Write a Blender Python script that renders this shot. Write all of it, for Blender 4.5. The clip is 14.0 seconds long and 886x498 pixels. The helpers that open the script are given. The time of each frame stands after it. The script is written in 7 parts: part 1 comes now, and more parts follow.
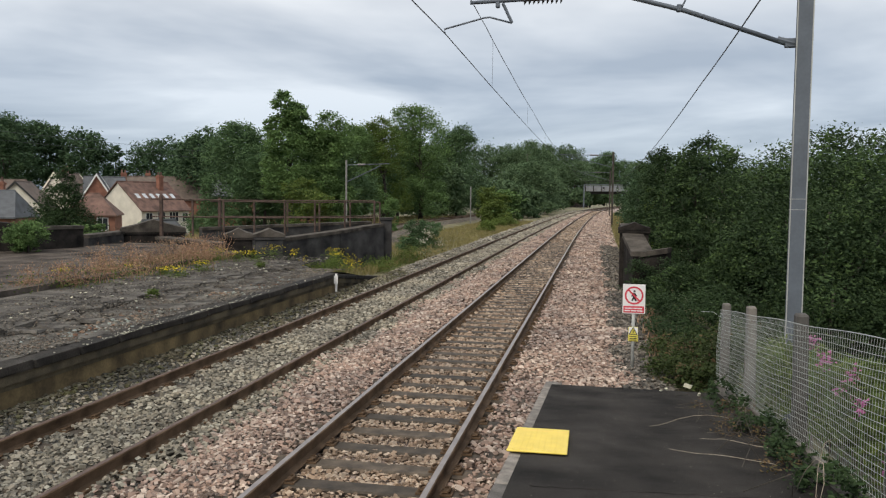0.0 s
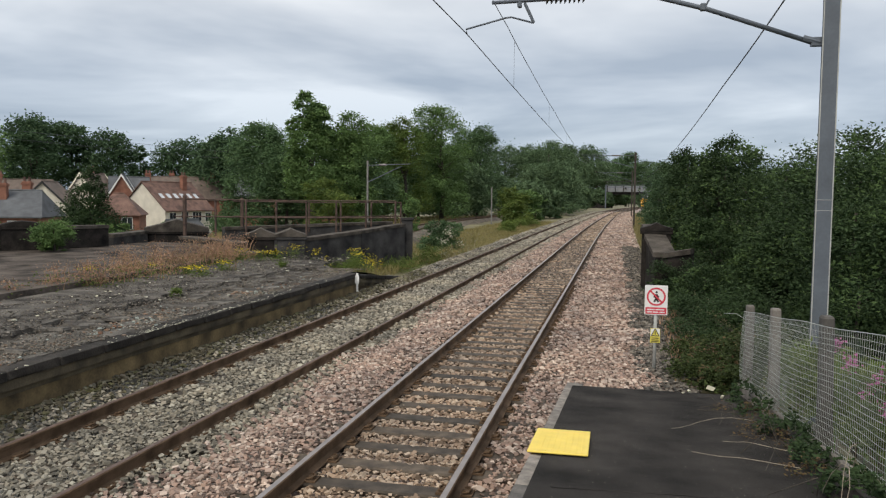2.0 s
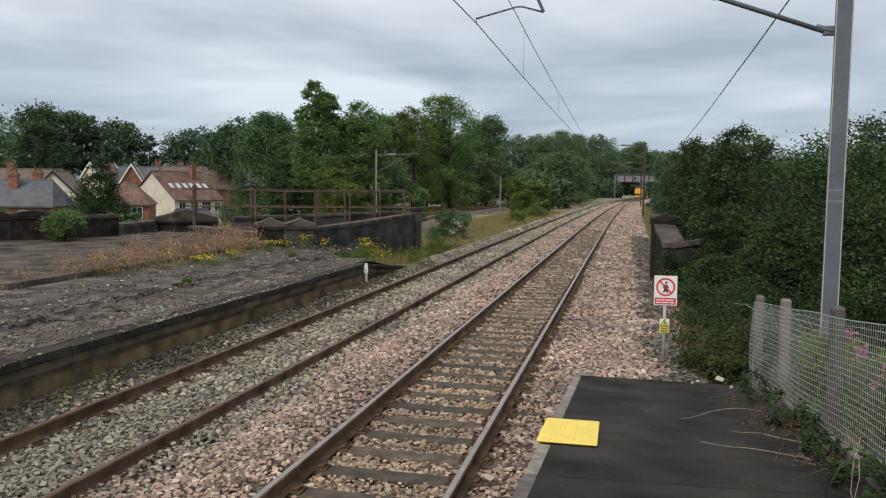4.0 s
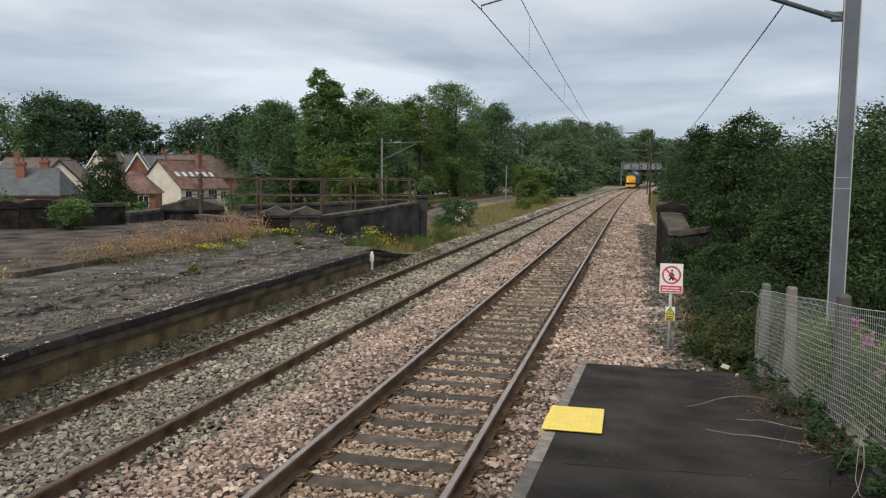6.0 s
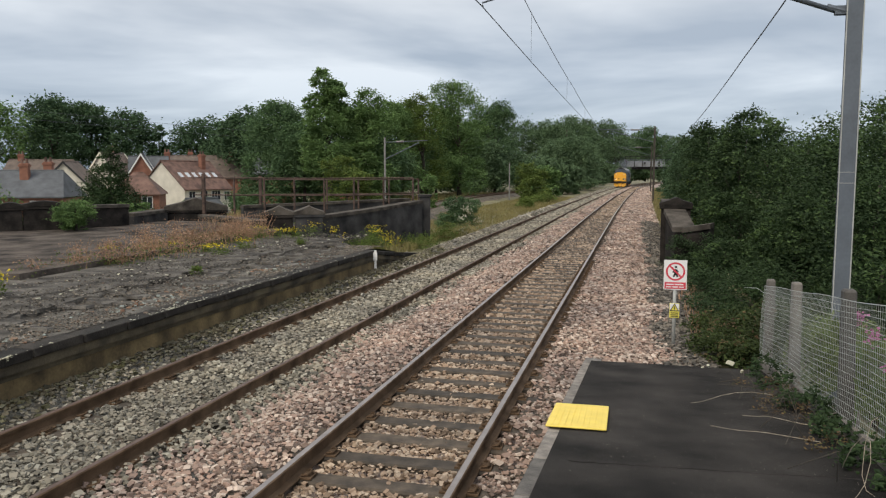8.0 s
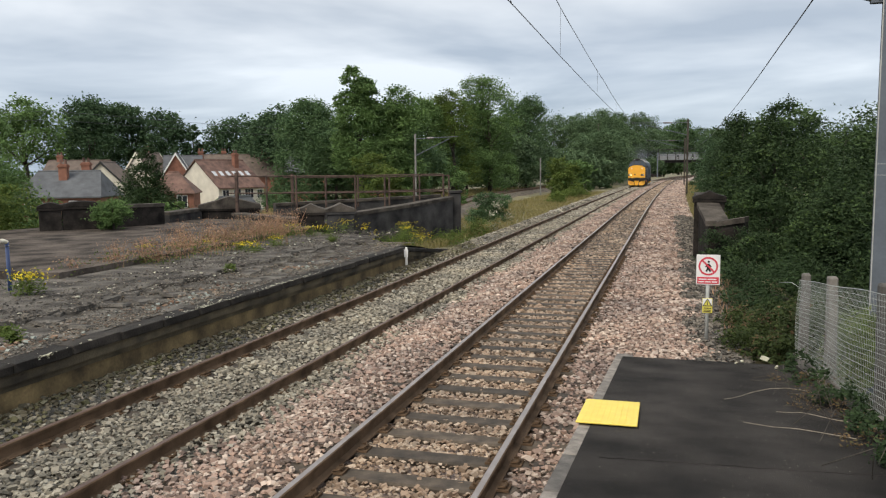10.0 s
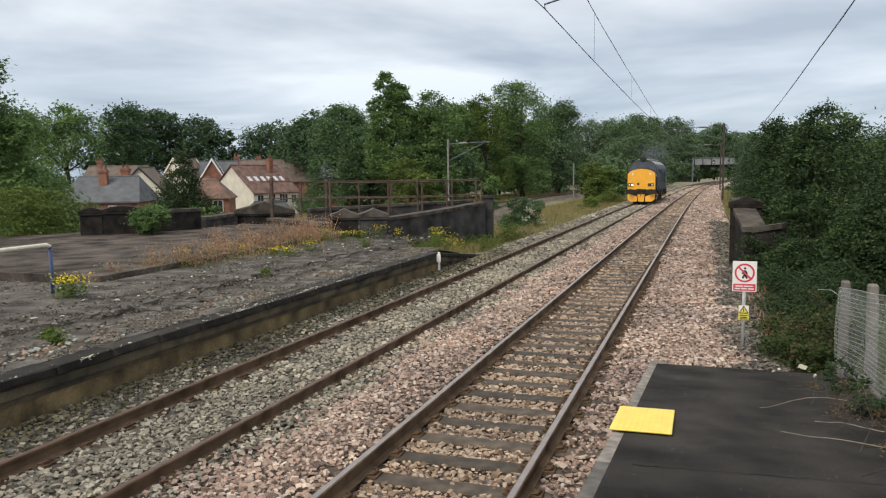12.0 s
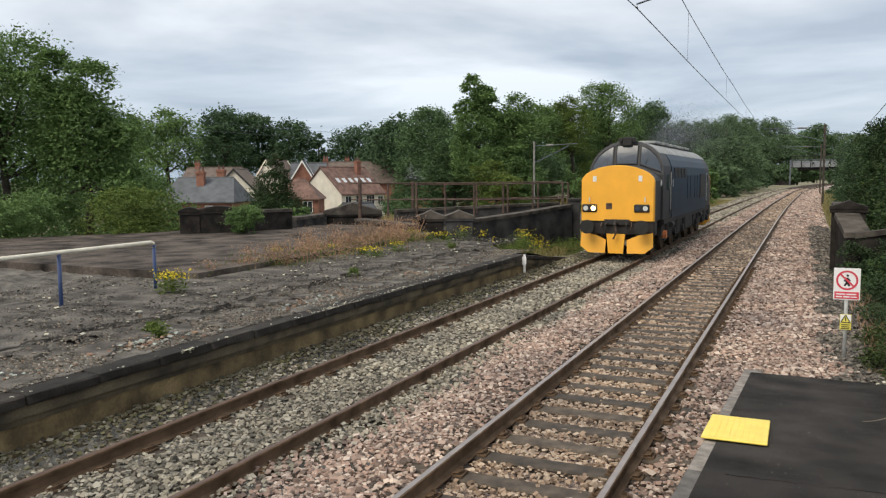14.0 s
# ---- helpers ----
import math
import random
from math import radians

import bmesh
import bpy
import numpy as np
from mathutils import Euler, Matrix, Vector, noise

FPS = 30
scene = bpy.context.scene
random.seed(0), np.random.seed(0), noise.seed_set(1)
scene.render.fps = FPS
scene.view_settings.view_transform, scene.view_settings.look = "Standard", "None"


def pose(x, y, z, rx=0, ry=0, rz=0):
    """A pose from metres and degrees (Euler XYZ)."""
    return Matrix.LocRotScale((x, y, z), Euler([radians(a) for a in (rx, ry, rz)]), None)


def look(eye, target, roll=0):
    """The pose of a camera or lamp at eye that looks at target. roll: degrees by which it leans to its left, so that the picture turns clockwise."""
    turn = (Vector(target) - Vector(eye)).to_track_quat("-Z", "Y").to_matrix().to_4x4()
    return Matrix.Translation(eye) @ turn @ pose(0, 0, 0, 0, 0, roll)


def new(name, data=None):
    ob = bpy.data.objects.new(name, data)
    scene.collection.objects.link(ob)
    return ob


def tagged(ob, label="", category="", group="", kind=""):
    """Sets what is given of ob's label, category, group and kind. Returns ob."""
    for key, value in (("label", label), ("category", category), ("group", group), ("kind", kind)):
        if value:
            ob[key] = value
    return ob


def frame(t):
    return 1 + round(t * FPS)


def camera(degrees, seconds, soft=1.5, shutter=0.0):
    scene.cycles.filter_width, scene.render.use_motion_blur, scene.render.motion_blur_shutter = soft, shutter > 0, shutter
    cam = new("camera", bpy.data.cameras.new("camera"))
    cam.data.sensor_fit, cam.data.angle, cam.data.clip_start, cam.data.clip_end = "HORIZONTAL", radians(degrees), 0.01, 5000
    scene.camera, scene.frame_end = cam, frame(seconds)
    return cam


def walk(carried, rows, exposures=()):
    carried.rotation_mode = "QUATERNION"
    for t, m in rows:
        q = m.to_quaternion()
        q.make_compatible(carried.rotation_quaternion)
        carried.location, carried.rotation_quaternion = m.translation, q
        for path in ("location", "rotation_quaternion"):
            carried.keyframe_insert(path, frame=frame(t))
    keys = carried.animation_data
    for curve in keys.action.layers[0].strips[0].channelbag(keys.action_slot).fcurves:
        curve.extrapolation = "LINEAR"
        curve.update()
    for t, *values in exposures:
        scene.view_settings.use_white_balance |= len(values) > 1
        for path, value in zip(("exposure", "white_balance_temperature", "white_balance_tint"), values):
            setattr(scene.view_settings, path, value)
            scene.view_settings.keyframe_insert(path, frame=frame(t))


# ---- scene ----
cam = camera(59.56, 14.0, soft=1.25)
# seconds, x, y, z, yaw, pitch, roll
ROWS = [
    (0.0, 0.000, 0.000, 2.545, 10.61, -3.82, -0.52),
    (0.5, -0.002, -0.004, 2.545, 11.09, -3.24, -0.57),
    (1.0, 0.002, -0.004, 2.542, 11.55, -3.66, -0.63),
    (1.5, 0.003, -0.008, 2.540, 11.99, -3.57, -0.59),
    (2.0, -0.002, -0.001, 2.543, 12.15, -3.81, -0.60),
    (2.5, -0.005, -0.005, 2.549, 12.02, -3.97, -0.60),
    (3.0, -0.008, -0.014, 2.551, 12.18, -4.00, -0.75),
    (3.5, -0.005, -0.015, 2.549, 12.50, -4.15, -0.72),
    (4.0, -0.011, -0.017, 2.547, 12.77, -4.57, -0.64),
    (6.5, -0.001, -0.015, 2.545, 13.29, -5.52, -0.45),
    (7.0, -0.003, -0.015, 2.543, 13.28, -5.58, -0.23),
    (7.5, 0.006, -0.021, 2.548, 13.28, -5.62, -0.12),
    (8.0, 0.002, 0.007, 2.534, 13.48, -5.54, -0.08),
    (10.5, 0.035, -0.020, 2.549, 16.45, -5.86, 0.71),
    (11.0, 0.032, -0.027, 2.552, 17.00, -5.74, 0.70),
    (11.5, 0.031, -0.038, 2.555, 17.54, -5.62, 0.61),
    (12.0, 0.030, -0.052, 2.557, 18.21, -5.44, 0.64),
    (12.5, 0.031, -0.050, 2.555, 19.21, -5.33, 0.69),
    (13.0, 0.026, -0.063, 2.555, 20.30, -5.25, 0.65),
    (13.5, 0.015, -0.064, 2.553, 21.73, -5.20, 0.55),
    (14.0, 0.009, -0.110, 2.555, 24.45, -5.23, 0.47),
]
walk(cam, [(t, pose(x, y, z, 0, 0, yaw) @ pose(0, 0, 0, 90 + pitch) @ pose(0, 0, 0, 0, 0, -roll)) for t, x, y, z, yaw, pitch, roll in ROWS],
     [(0.0, 0.23, 6850, 9), (4.0, 0.20, 6850, 9), (8.0, 0.24, 6900, 9), (10.5, 0.42, 6950, 9), (14.0, 0.42, 6950, 9)])


# ---- world and sun ----
def build_world():
    w = bpy.data.worlds.new("overcast_sky")
    scene.world = w
    w.use_nodes = True
    nt = w.node_tree
    nt.nodes.clear()
    out = nt.nodes.new("ShaderNodeOutputWorld")
    bg = nt.nodes.new("ShaderNodeBackground")
    sky = nt.nodes.new("ShaderNodeTexSky")
    sky.sky_type, sky.sun_disc = "NISHITA", False
    sky.sun_elevation, sky.sun_rotation = radians(50), radians(200)
    tc = nt.nodes.new("ShaderNodeTexCoord")
    sep = nt.nodes.new("ShaderNodeSeparateXYZ")
    nt.links.new(tc.outputs["Generated"], sep.inputs[0])
    # cloud layer seen in perspective: direction divided by its height
    add = nt.nodes.new("ShaderNodeMath")
    add.operation = "ADD"
    add.inputs[1].default_value = 0.12
    nt.links.new(sep.outputs["Z"], add.inputs[0])
    clampz = nt.nodes.new("ShaderNodeMath")
    clampz.operation = "MAXIMUM"
    clampz.inputs[1].default_value = 0.05
    nt.links.new(add.outputs[0], clampz.inputs[0])
    div = nt.nodes.new("ShaderNodeVectorMath")
    div.operation = "DIVIDE"
    nt.links.new(tc.outputs["Generated"], div.inputs[0])
    comb = nt.nodes.new("ShaderNodeCombineXYZ")
    for i in range(3):
        nt.links.new(clampz.outputs[0], comb.inputs[i])
    nt.links.new(comb.outputs[0], div.inputs[1])
    ns = nt.nodes.new("ShaderNodeTexNoise")
    ns.inputs["Scale"].default_value = 0.62
    ns.inputs["Detail"].default_value = 5
    ns.inputs["Roughness"].default_value = 0.5
    ns.inputs["Distortion"].default_value = 0.3
    nt.links.new(div.outputs[0], ns.inputs["Vector"])
    ramp = nt.nodes.new("ShaderNodeValToRGB")
    ramp.color_ramp.elements[0].position, ramp.color_ramp.elements[0].color = 0.36, (0.44, 0.49, 0.57, 1)
    ramp.color_ramp.elements[1].position, ramp.color_ramp.elements[1].color = 0.62, (0.87, 0.885, 0.92, 1)
    nt.links.new(ns.outputs["Fac"], ramp.inputs[0])
    # bluer and darker towards the horizon
    hr = nt.nodes.new("ShaderNodeValToRGB")
    els = hr.color_ramp.elements
    els[0].position, els[0].color = 0.0, (0.55, 0.66, 0.78, 1)
    els[1].position, els[1].color = 0.30, (0.95, 0.97, 1.0, 1)
    mid = els.new(0.12)
    mid.color = (0.78, 0.86, 0.96, 1)
    nt.links.new(sep.outputs["Z"], hr.inputs[0])
    mul = nt.nodes.new("ShaderNodeMix")
    mul.data_type, mul.blend_type = "RGBA", "MULTIPLY"
    mul.inputs["Factor"].default_value = 1.0
    nt.links.new(ramp.outputs[0], mul.inputs["A"])
    nt.links.new(hr.outputs[0], mul.inputs["B"])
    skys = nt.nodes.new("ShaderNodeMix")
    skys.data_type, skys.blend_type = "RGBA", "MULTIPLY"
    skys.inputs["Factor"].default_value = 1.0
    skys.inputs["B"].default_value = (0.08, 0.08, 0.08, 1)
    nt.links.new(sky.outputs[0], skys.inputs["A"])
    mix = nt.nodes.new("ShaderNodeMix")
    mix.data_type = "RGBA"
    mix.inputs["Factor"].default_value = 0.9
    nt.links.new(skys.outputs["Result"], mix.inputs["A"])
    nt.links.new(mul.outputs["Result"], mix.inputs["B"])
    nt.links.new(mix.outputs["Result"], bg.inputs["Color"])
    bg.inputs["Strength"].default_value = 1.0
    nt.links.new(bg.outputs[0], out.inputs[0])
    sun = new("sun", bpy.data.lights.new("sun", "SUN"))
    sun.data.energy, sun.data.angle, sun.data.color = 2.1, radians(35), (1.0, 0.93, 0.82)
    sun.matrix_world = look((-18, -45, 60), (0, 0, 0))


build_world()


# ---- materials ----
def material(name, base, rough=0.8, metal=0.0, scale=8.0, vary=0.25, fine=60.0, bump=0.3, second=None, island=False, random_ob=False, dist=0.01, spec=0.5, coat=0.0):
    """Two scales of noise over the base colour, with relief."""
    m = bpy.data.materials.new(name)
    m.use_nodes = True
    nt = m.node_tree
    b = nt.nodes["Principled BSDF"]
    b.inputs["Roughness"].default_value, b.inputs["Metallic"].default_value = rough, metal
    b.inputs["Specular IOR Level"].default_value = spec
    b.inputs["Coat Weight"].default_value = coat
    tc = nt.nodes.new("ShaderNodeTexCoord")
    n1 = nt.nodes.new("ShaderNodeTexNoise")
    n1.inputs["Scale"].default_value, n1.inputs["Detail"].default_value = scale, 6
    n2 = nt.nodes.new("ShaderNodeTexNoise")
    n2.inputs["Scale"].default_value, n2.inputs["Detail"].default_value = fine, 3
    for n in (n1, n2):
        nt.links.new(tc.outputs["Object"], n.inputs["Vector"])
    dark = [c * (1 - vary) for c in base] + [1]
    lite = [min(1, c * (1 + vary)) for c in (second or base)] + [1]
    r = nt.nodes.new("ShaderNodeValToRGB")
    r.color_ramp.elements[0].position, r.color_ramp.elements[0].color = 0.32, dark
    r.color_ramp.elements[1].position, r.color_ramp.elements[1].color = 0.68, lite
    nt.links.new(n1.outputs["Fac"], r.inputs[0])
    r2 = nt.nodes.new("ShaderNodeValToRGB")
    r2.color_ramp.elements[0].position, r2.color_ramp.elements[0].color = 0.25, (1 - vary, 1 - vary, 1 - vary, 1)
    r2.color_ramp.elements[1].position, r2.color_ramp.elements[1].color = 0.75, (1, 1, 1, 1)
    nt.links.new(n2.outputs["Fac"], r2.inputs[0])
    mul = nt.nodes.new("ShaderNodeMix")
    mul.data_type, mul.blend_type = "RGBA", "MULTIPLY"
    mul.inputs["Factor"].default_value = 0.8
    nt.links.new(r.outputs[0], mul.inputs["A"])
    nt.links.new(r2.outputs[0], mul.inputs["B"])
    col = mul.outputs["Result"]
    if island or random_ob:
        if island:
            src = nt.nodes.new("ShaderNodeNewGeometry").outputs["Random Per Island"]
        else:
            src = nt.nodes.new("ShaderNodeObjectInfo").outputs["Random"]
        r3 = nt.nodes.new("ShaderNodeValToRGB")
        r3.color_ramp.elements[0].color = (0.5, 0.5, 0.5, 1)
        r3.color_ramp.elements[1].color = (1.35, 1.3, 1.25, 1)
        nt.links.new(src, r3.inputs[0])
        m2 = nt.nodes.new("ShaderNodeMix")
        m2.data_type, m2.blend_type = "RGBA", "MULTIPLY"
        m2.inputs["Factor"].default_value = 1.0
        nt.links.new(col, m2.inputs["A"])
        nt.links.new(r3.outputs[0], m2.inputs["B"])
        col = m2.outputs["Result"]
    nt.links.new(col, b.inputs["Base Color"])
    if bump:
        bp = nt.nodes.new("ShaderNodeBump")
        bp.inputs["Strength"].default_value, bp.inputs["Distance"].default_value = bump, dist
        nt.links.new(n2.outputs["Fac"], bp.inputs["Height"])
        nt.links.new(bp.outputs[0], b.inputs["Normal"])
    return m


def island_material(name, colours, rough=0.85, glow=0.0, translucent=0.0):
    """One colour of a ramp for every loose piece, and a slow drift over the whole."""
    m = bpy.data.materials.new(name)
    m.use_nodes = True
    nt = m.node_tree
    b = nt.nodes["Principled BSDF"]
    b.inputs["Roughness"].default_value = rough
    b.inputs["Specular IOR Level"].default_value = 0.3
    geo = nt.nodes.new("ShaderNodeNewGeometry")
    r = nt.nodes.new("ShaderNodeValToRGB")
    if translucent:
        mean = [sum(c[k] for c in colours) / len(colours) for k in range(3)]
        colours = [tuple(0.55 * c[k] + 0.45 * mean[k] for k in range(3)) for c in colours]
    els = r.color_ramp.elements
    while len(els) < len(colours):
        els.new(0.5)
    for i, c in enumerate(colours):
        els[i].position, els[i].color = i / (len(colours) - 1), (*c, 1)
    nt.links.new(geo.outputs["Random Per Island"], r.inputs[0])
    tc = nt.nodes.new("ShaderNodeTexCoord")
    n1 = nt.nodes.new("ShaderNodeTexNoise")
    n1.inputs["Scale"].default_value, n1.inputs["Detail"].default_value = 0.8 if translucent else 0.55, 4
    nt.links.new(tc.outputs["Object"], n1.inputs["Vector"])
    r2 = nt.nodes.new("ShaderNodeValToRGB")
    r2.color_ramp.elements[0].position, r2.color_ramp.elements[0].color = 0.3, (0.65, 0.65, 0.65, 1)
    r2.color_ramp.elements[1].position, r2.color_ramp.elements[1].color = 0.7, (1.2, 1.15, 1.05, 1)
    nt.links.new(n1.outputs["Fac"], r2.inputs[0])
    mul = nt.nodes.new("ShaderNodeMix")
    mul.data_type, mul.blend_type = "RGBA", "MULTIPLY"
    mul.inputs["Factor"].default_value = 1.0
    nt.links.new(r.outputs[0], mul.inputs["A"])
    nt.links.new(r2.outputs[0], mul.inputs["B"])
    nt.links.new(mul.outputs["Result"], b.inputs["Base Color"])
    if translucent:
        tr = nt.nodes.new("ShaderNodeBsdfTranslucent")
        nt.links.new(mul.outputs["Result"], tr.inputs["Color"])
        ms = nt.nodes.new("ShaderNodeMixShader")
        ms.inputs[0].default_value = translucent
        nt.links.new(b.outputs[0], ms.inputs[1])
        nt.links.new(tr.outputs[0], ms.inputs[2])
        nt.links.new(ms.outputs[0], nt.nodes["Material Output"].inputs[0])
    return m


def glow_material(name, colour, strength):
    m = bpy.data.materials.new(name)
    m.use_nodes = True
    b = m.node_tree.nodes["Principled BSDF"]
    b.inputs["Base Color"].default_value = (*colour, 1)
    b.inputs["Emission Color"].default_value = (*colour, 1)
    b.inputs["Emission Strength"].default_value = strength
    return m


MAT = {
    "soil": material("soil_and_grass", (0.10, 0.10, 0.05), scale=0.35, vary=0.4, fine=12, second=(0.19, 0.17, 0.09), dist=0.05),
    "pink_bed": material("pink_granite_bed", (0.255, 0.195, 0.165), scale=1.2, vary=0.3, fine=22, bump=1.0, dist=0.05, second=(0.35, 0.275, 0.24)),
    "grey_bed": material("grey_stone_bed", (0.14, 0.135, 0.12), scale=1.2, vary=0.3, fine=22, bump=1.0, dist=0.05, second=(0.23, 0.225, 0.205)),
    "branch_bed": material("rusty_soiled_bed", (0.085, 0.066, 0.048), scale=1.5, vary=0.4, fine=20, bump=1.0, dist=0.05, second=(0.14, 0.115, 0.085)),
    "pink_stone": island_material("pink_granite_chips", [(0.11, 0.085, 0.075), (0.27, 0.20, 0.175), (0.39, 0.28, 0.24), (0.36, 0.30, 0.27), (0.58, 0.49, 0.445)]),
    "brown_stone": island_material("dirty_brown_chips", [(0.11, 0.08, 0.06), (0.25, 0.185, 0.14), (0.35, 0.26, 0.20), (0.34, 0.28, 0.23), (0.50, 0.41, 0.34)]),
    "grey_stone": island_material("grey_stone_chips", [(0.085, 0.080, 0.068), (0.18, 0.17, 0.145), (0.27, 0.255, 0.215), (0.31, 0.28, 0.235), (0.42, 0.41, 0.36)]),
    "platform_grit": island_material("mixed_dark_grit", [(0.04, 0.038, 0.035), (0.10, 0.095, 0.088), (0.17, 0.16, 0.145), (0.15, 0.11, 0.085), (0.32, 0.31, 0.29)]),
    "sooty_stone": island_material("sooty_mossy_chips", [(0.045, 0.042, 0.03), (0.085, 0.078, 0.055), (0.14, 0.125, 0.095), (0.10, 0.10, 0.05), (0.24, 0.23, 0.20)]),
    "dark_stone": island_material("dark_grit_chips", [(0.0375, 0.036, 0.034), (0.09, 0.0864, 0.0816), (0.15, 0.1368, 0.1224), (0.225, 0.2088, 0.1904)]),
    "rust": material("rusted_rail_steel", (0.092, 0.055, 0.030), rough=0.85, spec=0.25, scale=3, vary=0.35, fine=90, second=(0.14, 0.092, 0.058)),
    "bright_steel": material("worn_running_steel", (0.38, 0.335, 0.315), rough=0.4, metal=0.85, scale=4, vary=0.15, fine=40, bump=0.05),
    "brown_steel": material("dull_running_steel", (0.13, 0.085, 0.068), rough=0.6, metal=0.3, scale=4, vary=0.2, fine=40, bump=0.05),
    "sleeper": material("weathered_sleeper", (0.050, 0.040, 0.031), scale=6, vary=0.35, fine=50, random_ob=True, second=(0.082, 0.066, 0.050)),
    "asphalt": material("dark_asphalt", (0.021, 0.0195, 0.0185), rough=0.95, spec=0.2, scale=1.6, vary=0.36, fine=105, bump=1.0, dist=0.012, second=(0.040, 0.0365, 0.034)),
    "old_asphalt": material("broken_grey_asphalt", (0.098, 0.090, 0.080), rough=0.95, spec=0.25, scale=2.6, vary=0.45, fine=34, bump=1.0, dist=0.03, second=(0.155, 0.145, 0.13)),
    "old_sheet": material("worn_asphalt_sheet", (0.062, 0.056, 0.052), rough=0.95, spec=0.25, scale=1.9, vary=0.5, fine=40, bump=1.0, dist=0.03, second=(0.145, 0.134, 0.12)),
    "dark_slab": material("dark_weathered_slab", (0.040, 0.033, 0.029), rough=0.95, spec=0.2, scale=1.3, vary=0.55, fine=14, bump=1.0, dist=0.03, second=(0.105, 0.088, 0.076)),
    "coping_light": material("pale_concrete_coping", (0.20, 0.188, 0.172), scale=5, vary=0.42, fine=70, bump=0.7, random_ob=True, second=(0.27, 0.25, 0.23)),
    "coping_dark": material("sooty_coping_stone", (0.024, 0.022, 0.020), spec=0.25, scale=2.5, vary=0.45, fine=40, random_ob=True, bump=0.8, second=(0.044, 0.040, 0.036)),
    "wall_face": material("mossy_platform_brick", (0.088, 0.064, 0.030), scale=1.9, vary=0.5, fine=26, second=(0.18, 0.135, 0.066), random_ob=True),
    "corbel": material("weathered_brown_corbel", (0.05, 0.041, 0.028), scale=2.0, vary=0.45, fine=40, second=(0.12, 0.098, 0.06)),
    "black_brick": material("sooty_blue_brick", (0.0156, 0.01326, 0.01326), rough=0.85, spec=0.25, scale=1.7, vary=0.4, fine=40, second=(0.03276, 0.02886, 0.02886)),
    "parapet_brick": material("weathered_blue_brick", (0.034, 0.034, 0.037), rough=0.85, spec=0.25, scale=1.7, vary=0.4, fine=30, second=(0.062, 0.060, 0.060)),
    "soot_brick": material("sooty_brown_brick", (0.013, 0.0118, 0.0112), rough=0.9, spec=0.2, scale=2.4, vary=0.5, fine=26, bump=0.6, second=(0.034, 0.029, 0.026)),
    "stone_cap": material("weathered_stone_cap", (0.062, 0.054, 0.048), rough=0.95, spec=0.2, scale=2.2, vary=0.4, fine=30, bump=0.6, second=(0.10, 0.088, 0.076)),
    "rust_rail": material("rusty_iron", (0.060, 0.036, 0.030), rough=0.85, scale=5, vary=0.4, fine=60, second=(0.10, 0.065, 0.052)),
    "yellow": material("yellow_plastic_mat", (0.86, 0.66, 0.13), rough=0.55, scale=6, vary=0.06, fine=70, bump=0.1),
    "white": material("white_sign_face", (0.80, 0.80, 0.80), rough=0.5, scale=3, vary=0.05, fine=30, bump=0),
    "red": material("red_sign_paint", (0.62, 0.05, 0.08), rough=0.5, scale=3, vary=0.08, fine=30, bump=0),
    "black": material("black_paint", (0.02, 0.02, 0.02), rough=0.5, scale=5, vary=0.2, fine=40, bump=0),
    "sign_yellow": material("yellow_sign_face", (0.75, 0.65, 0.12), rough=0.5, scale=3, vary=0.08, fine=30, bump=0),
    "galv": material("galvanised_steel", (0.12, 0.14, 0.17), rough=0.6, metal=0.25, scale=2.2, vary=0.18, fine=30, bump=0.1),
    "pale_galv": material("pale_galvanised_post", (0.42, 0.43, 0.42), rough=0.6, metal=0.2, scale=4, vary=0.15, fine=50, bump=0.05),
    "wire": material("grey_wire", (0.42, 0.45, 0.44), rough=0.6, metal=0.1, scale=20, vary=0.1, fine=100, bump=0),
    "cable": material("dark_copper_wire", (0.07, 0.075, 0.085), rough=0.6, metal=0.3, scale=20, vary=0.1, fine=100, bump=0),
    "concrete": material("weathered_concrete", (0.155, 0.145, 0.135), scale=4, vary=0.35, fine=60, random_ob=True),
    "pale_mast": material("dull_pale_mast_steel", (0.20, 0.20, 0.19), rough=0.7, scale=4, vary=0.2, fine=50, bump=0.05),
    "insulator": material("brown_grey_porcelain", (0.10, 0.095, 0.10), rough=0.3, scale=5, vary=0.15, fine=60, bump=0),
    "leaf_mid": island_material("mid_green_leaves", [(0.0869, 0.1577, 0.0586), (0.1195, 0.213, 0.0777), (0.1459, 0.2461, 0.0871), (0.1785, 0.2856, 0.103)], translucent=0.25),
    "leaf_deep": island_material("deep_blue_green_leaves", [(0.044, 0.0876, 0.0493), (0.0595, 0.114, 0.0577), (0.0738, 0.1334, 0.0677), (0.0931, 0.1585, 0.0775)], translucent=0.2),
    "leaf_dark": island_material("dark_green_leaves", [(0.0611, 0.1178, 0.0605), (0.0827, 0.1533, 0.0708), (0.1025, 0.1794, 0.0829), (0.1294, 0.213, 0.095)], translucent=0.2),
    "leaf_hedge": island_material("deep_green_hedge_leaves", [(0.0147, 0.0329, 0.0143), (0.0271, 0.0548, 0.0218), (0.0429, 0.0804, 0.031), (0.0701, 0.1194, 0.0472)], translucent=0.2),
    # lighter copy of the hedge green, for highlights on the clumps
    "leaf_highlight": island_material("highlit_hedge_leaves", [(0.045, 0.085, 0.032), (0.065, 0.115, 0.042), (0.085, 0.145, 0.052), (0.11, 0.175, 0.062)], translucent=0.25),
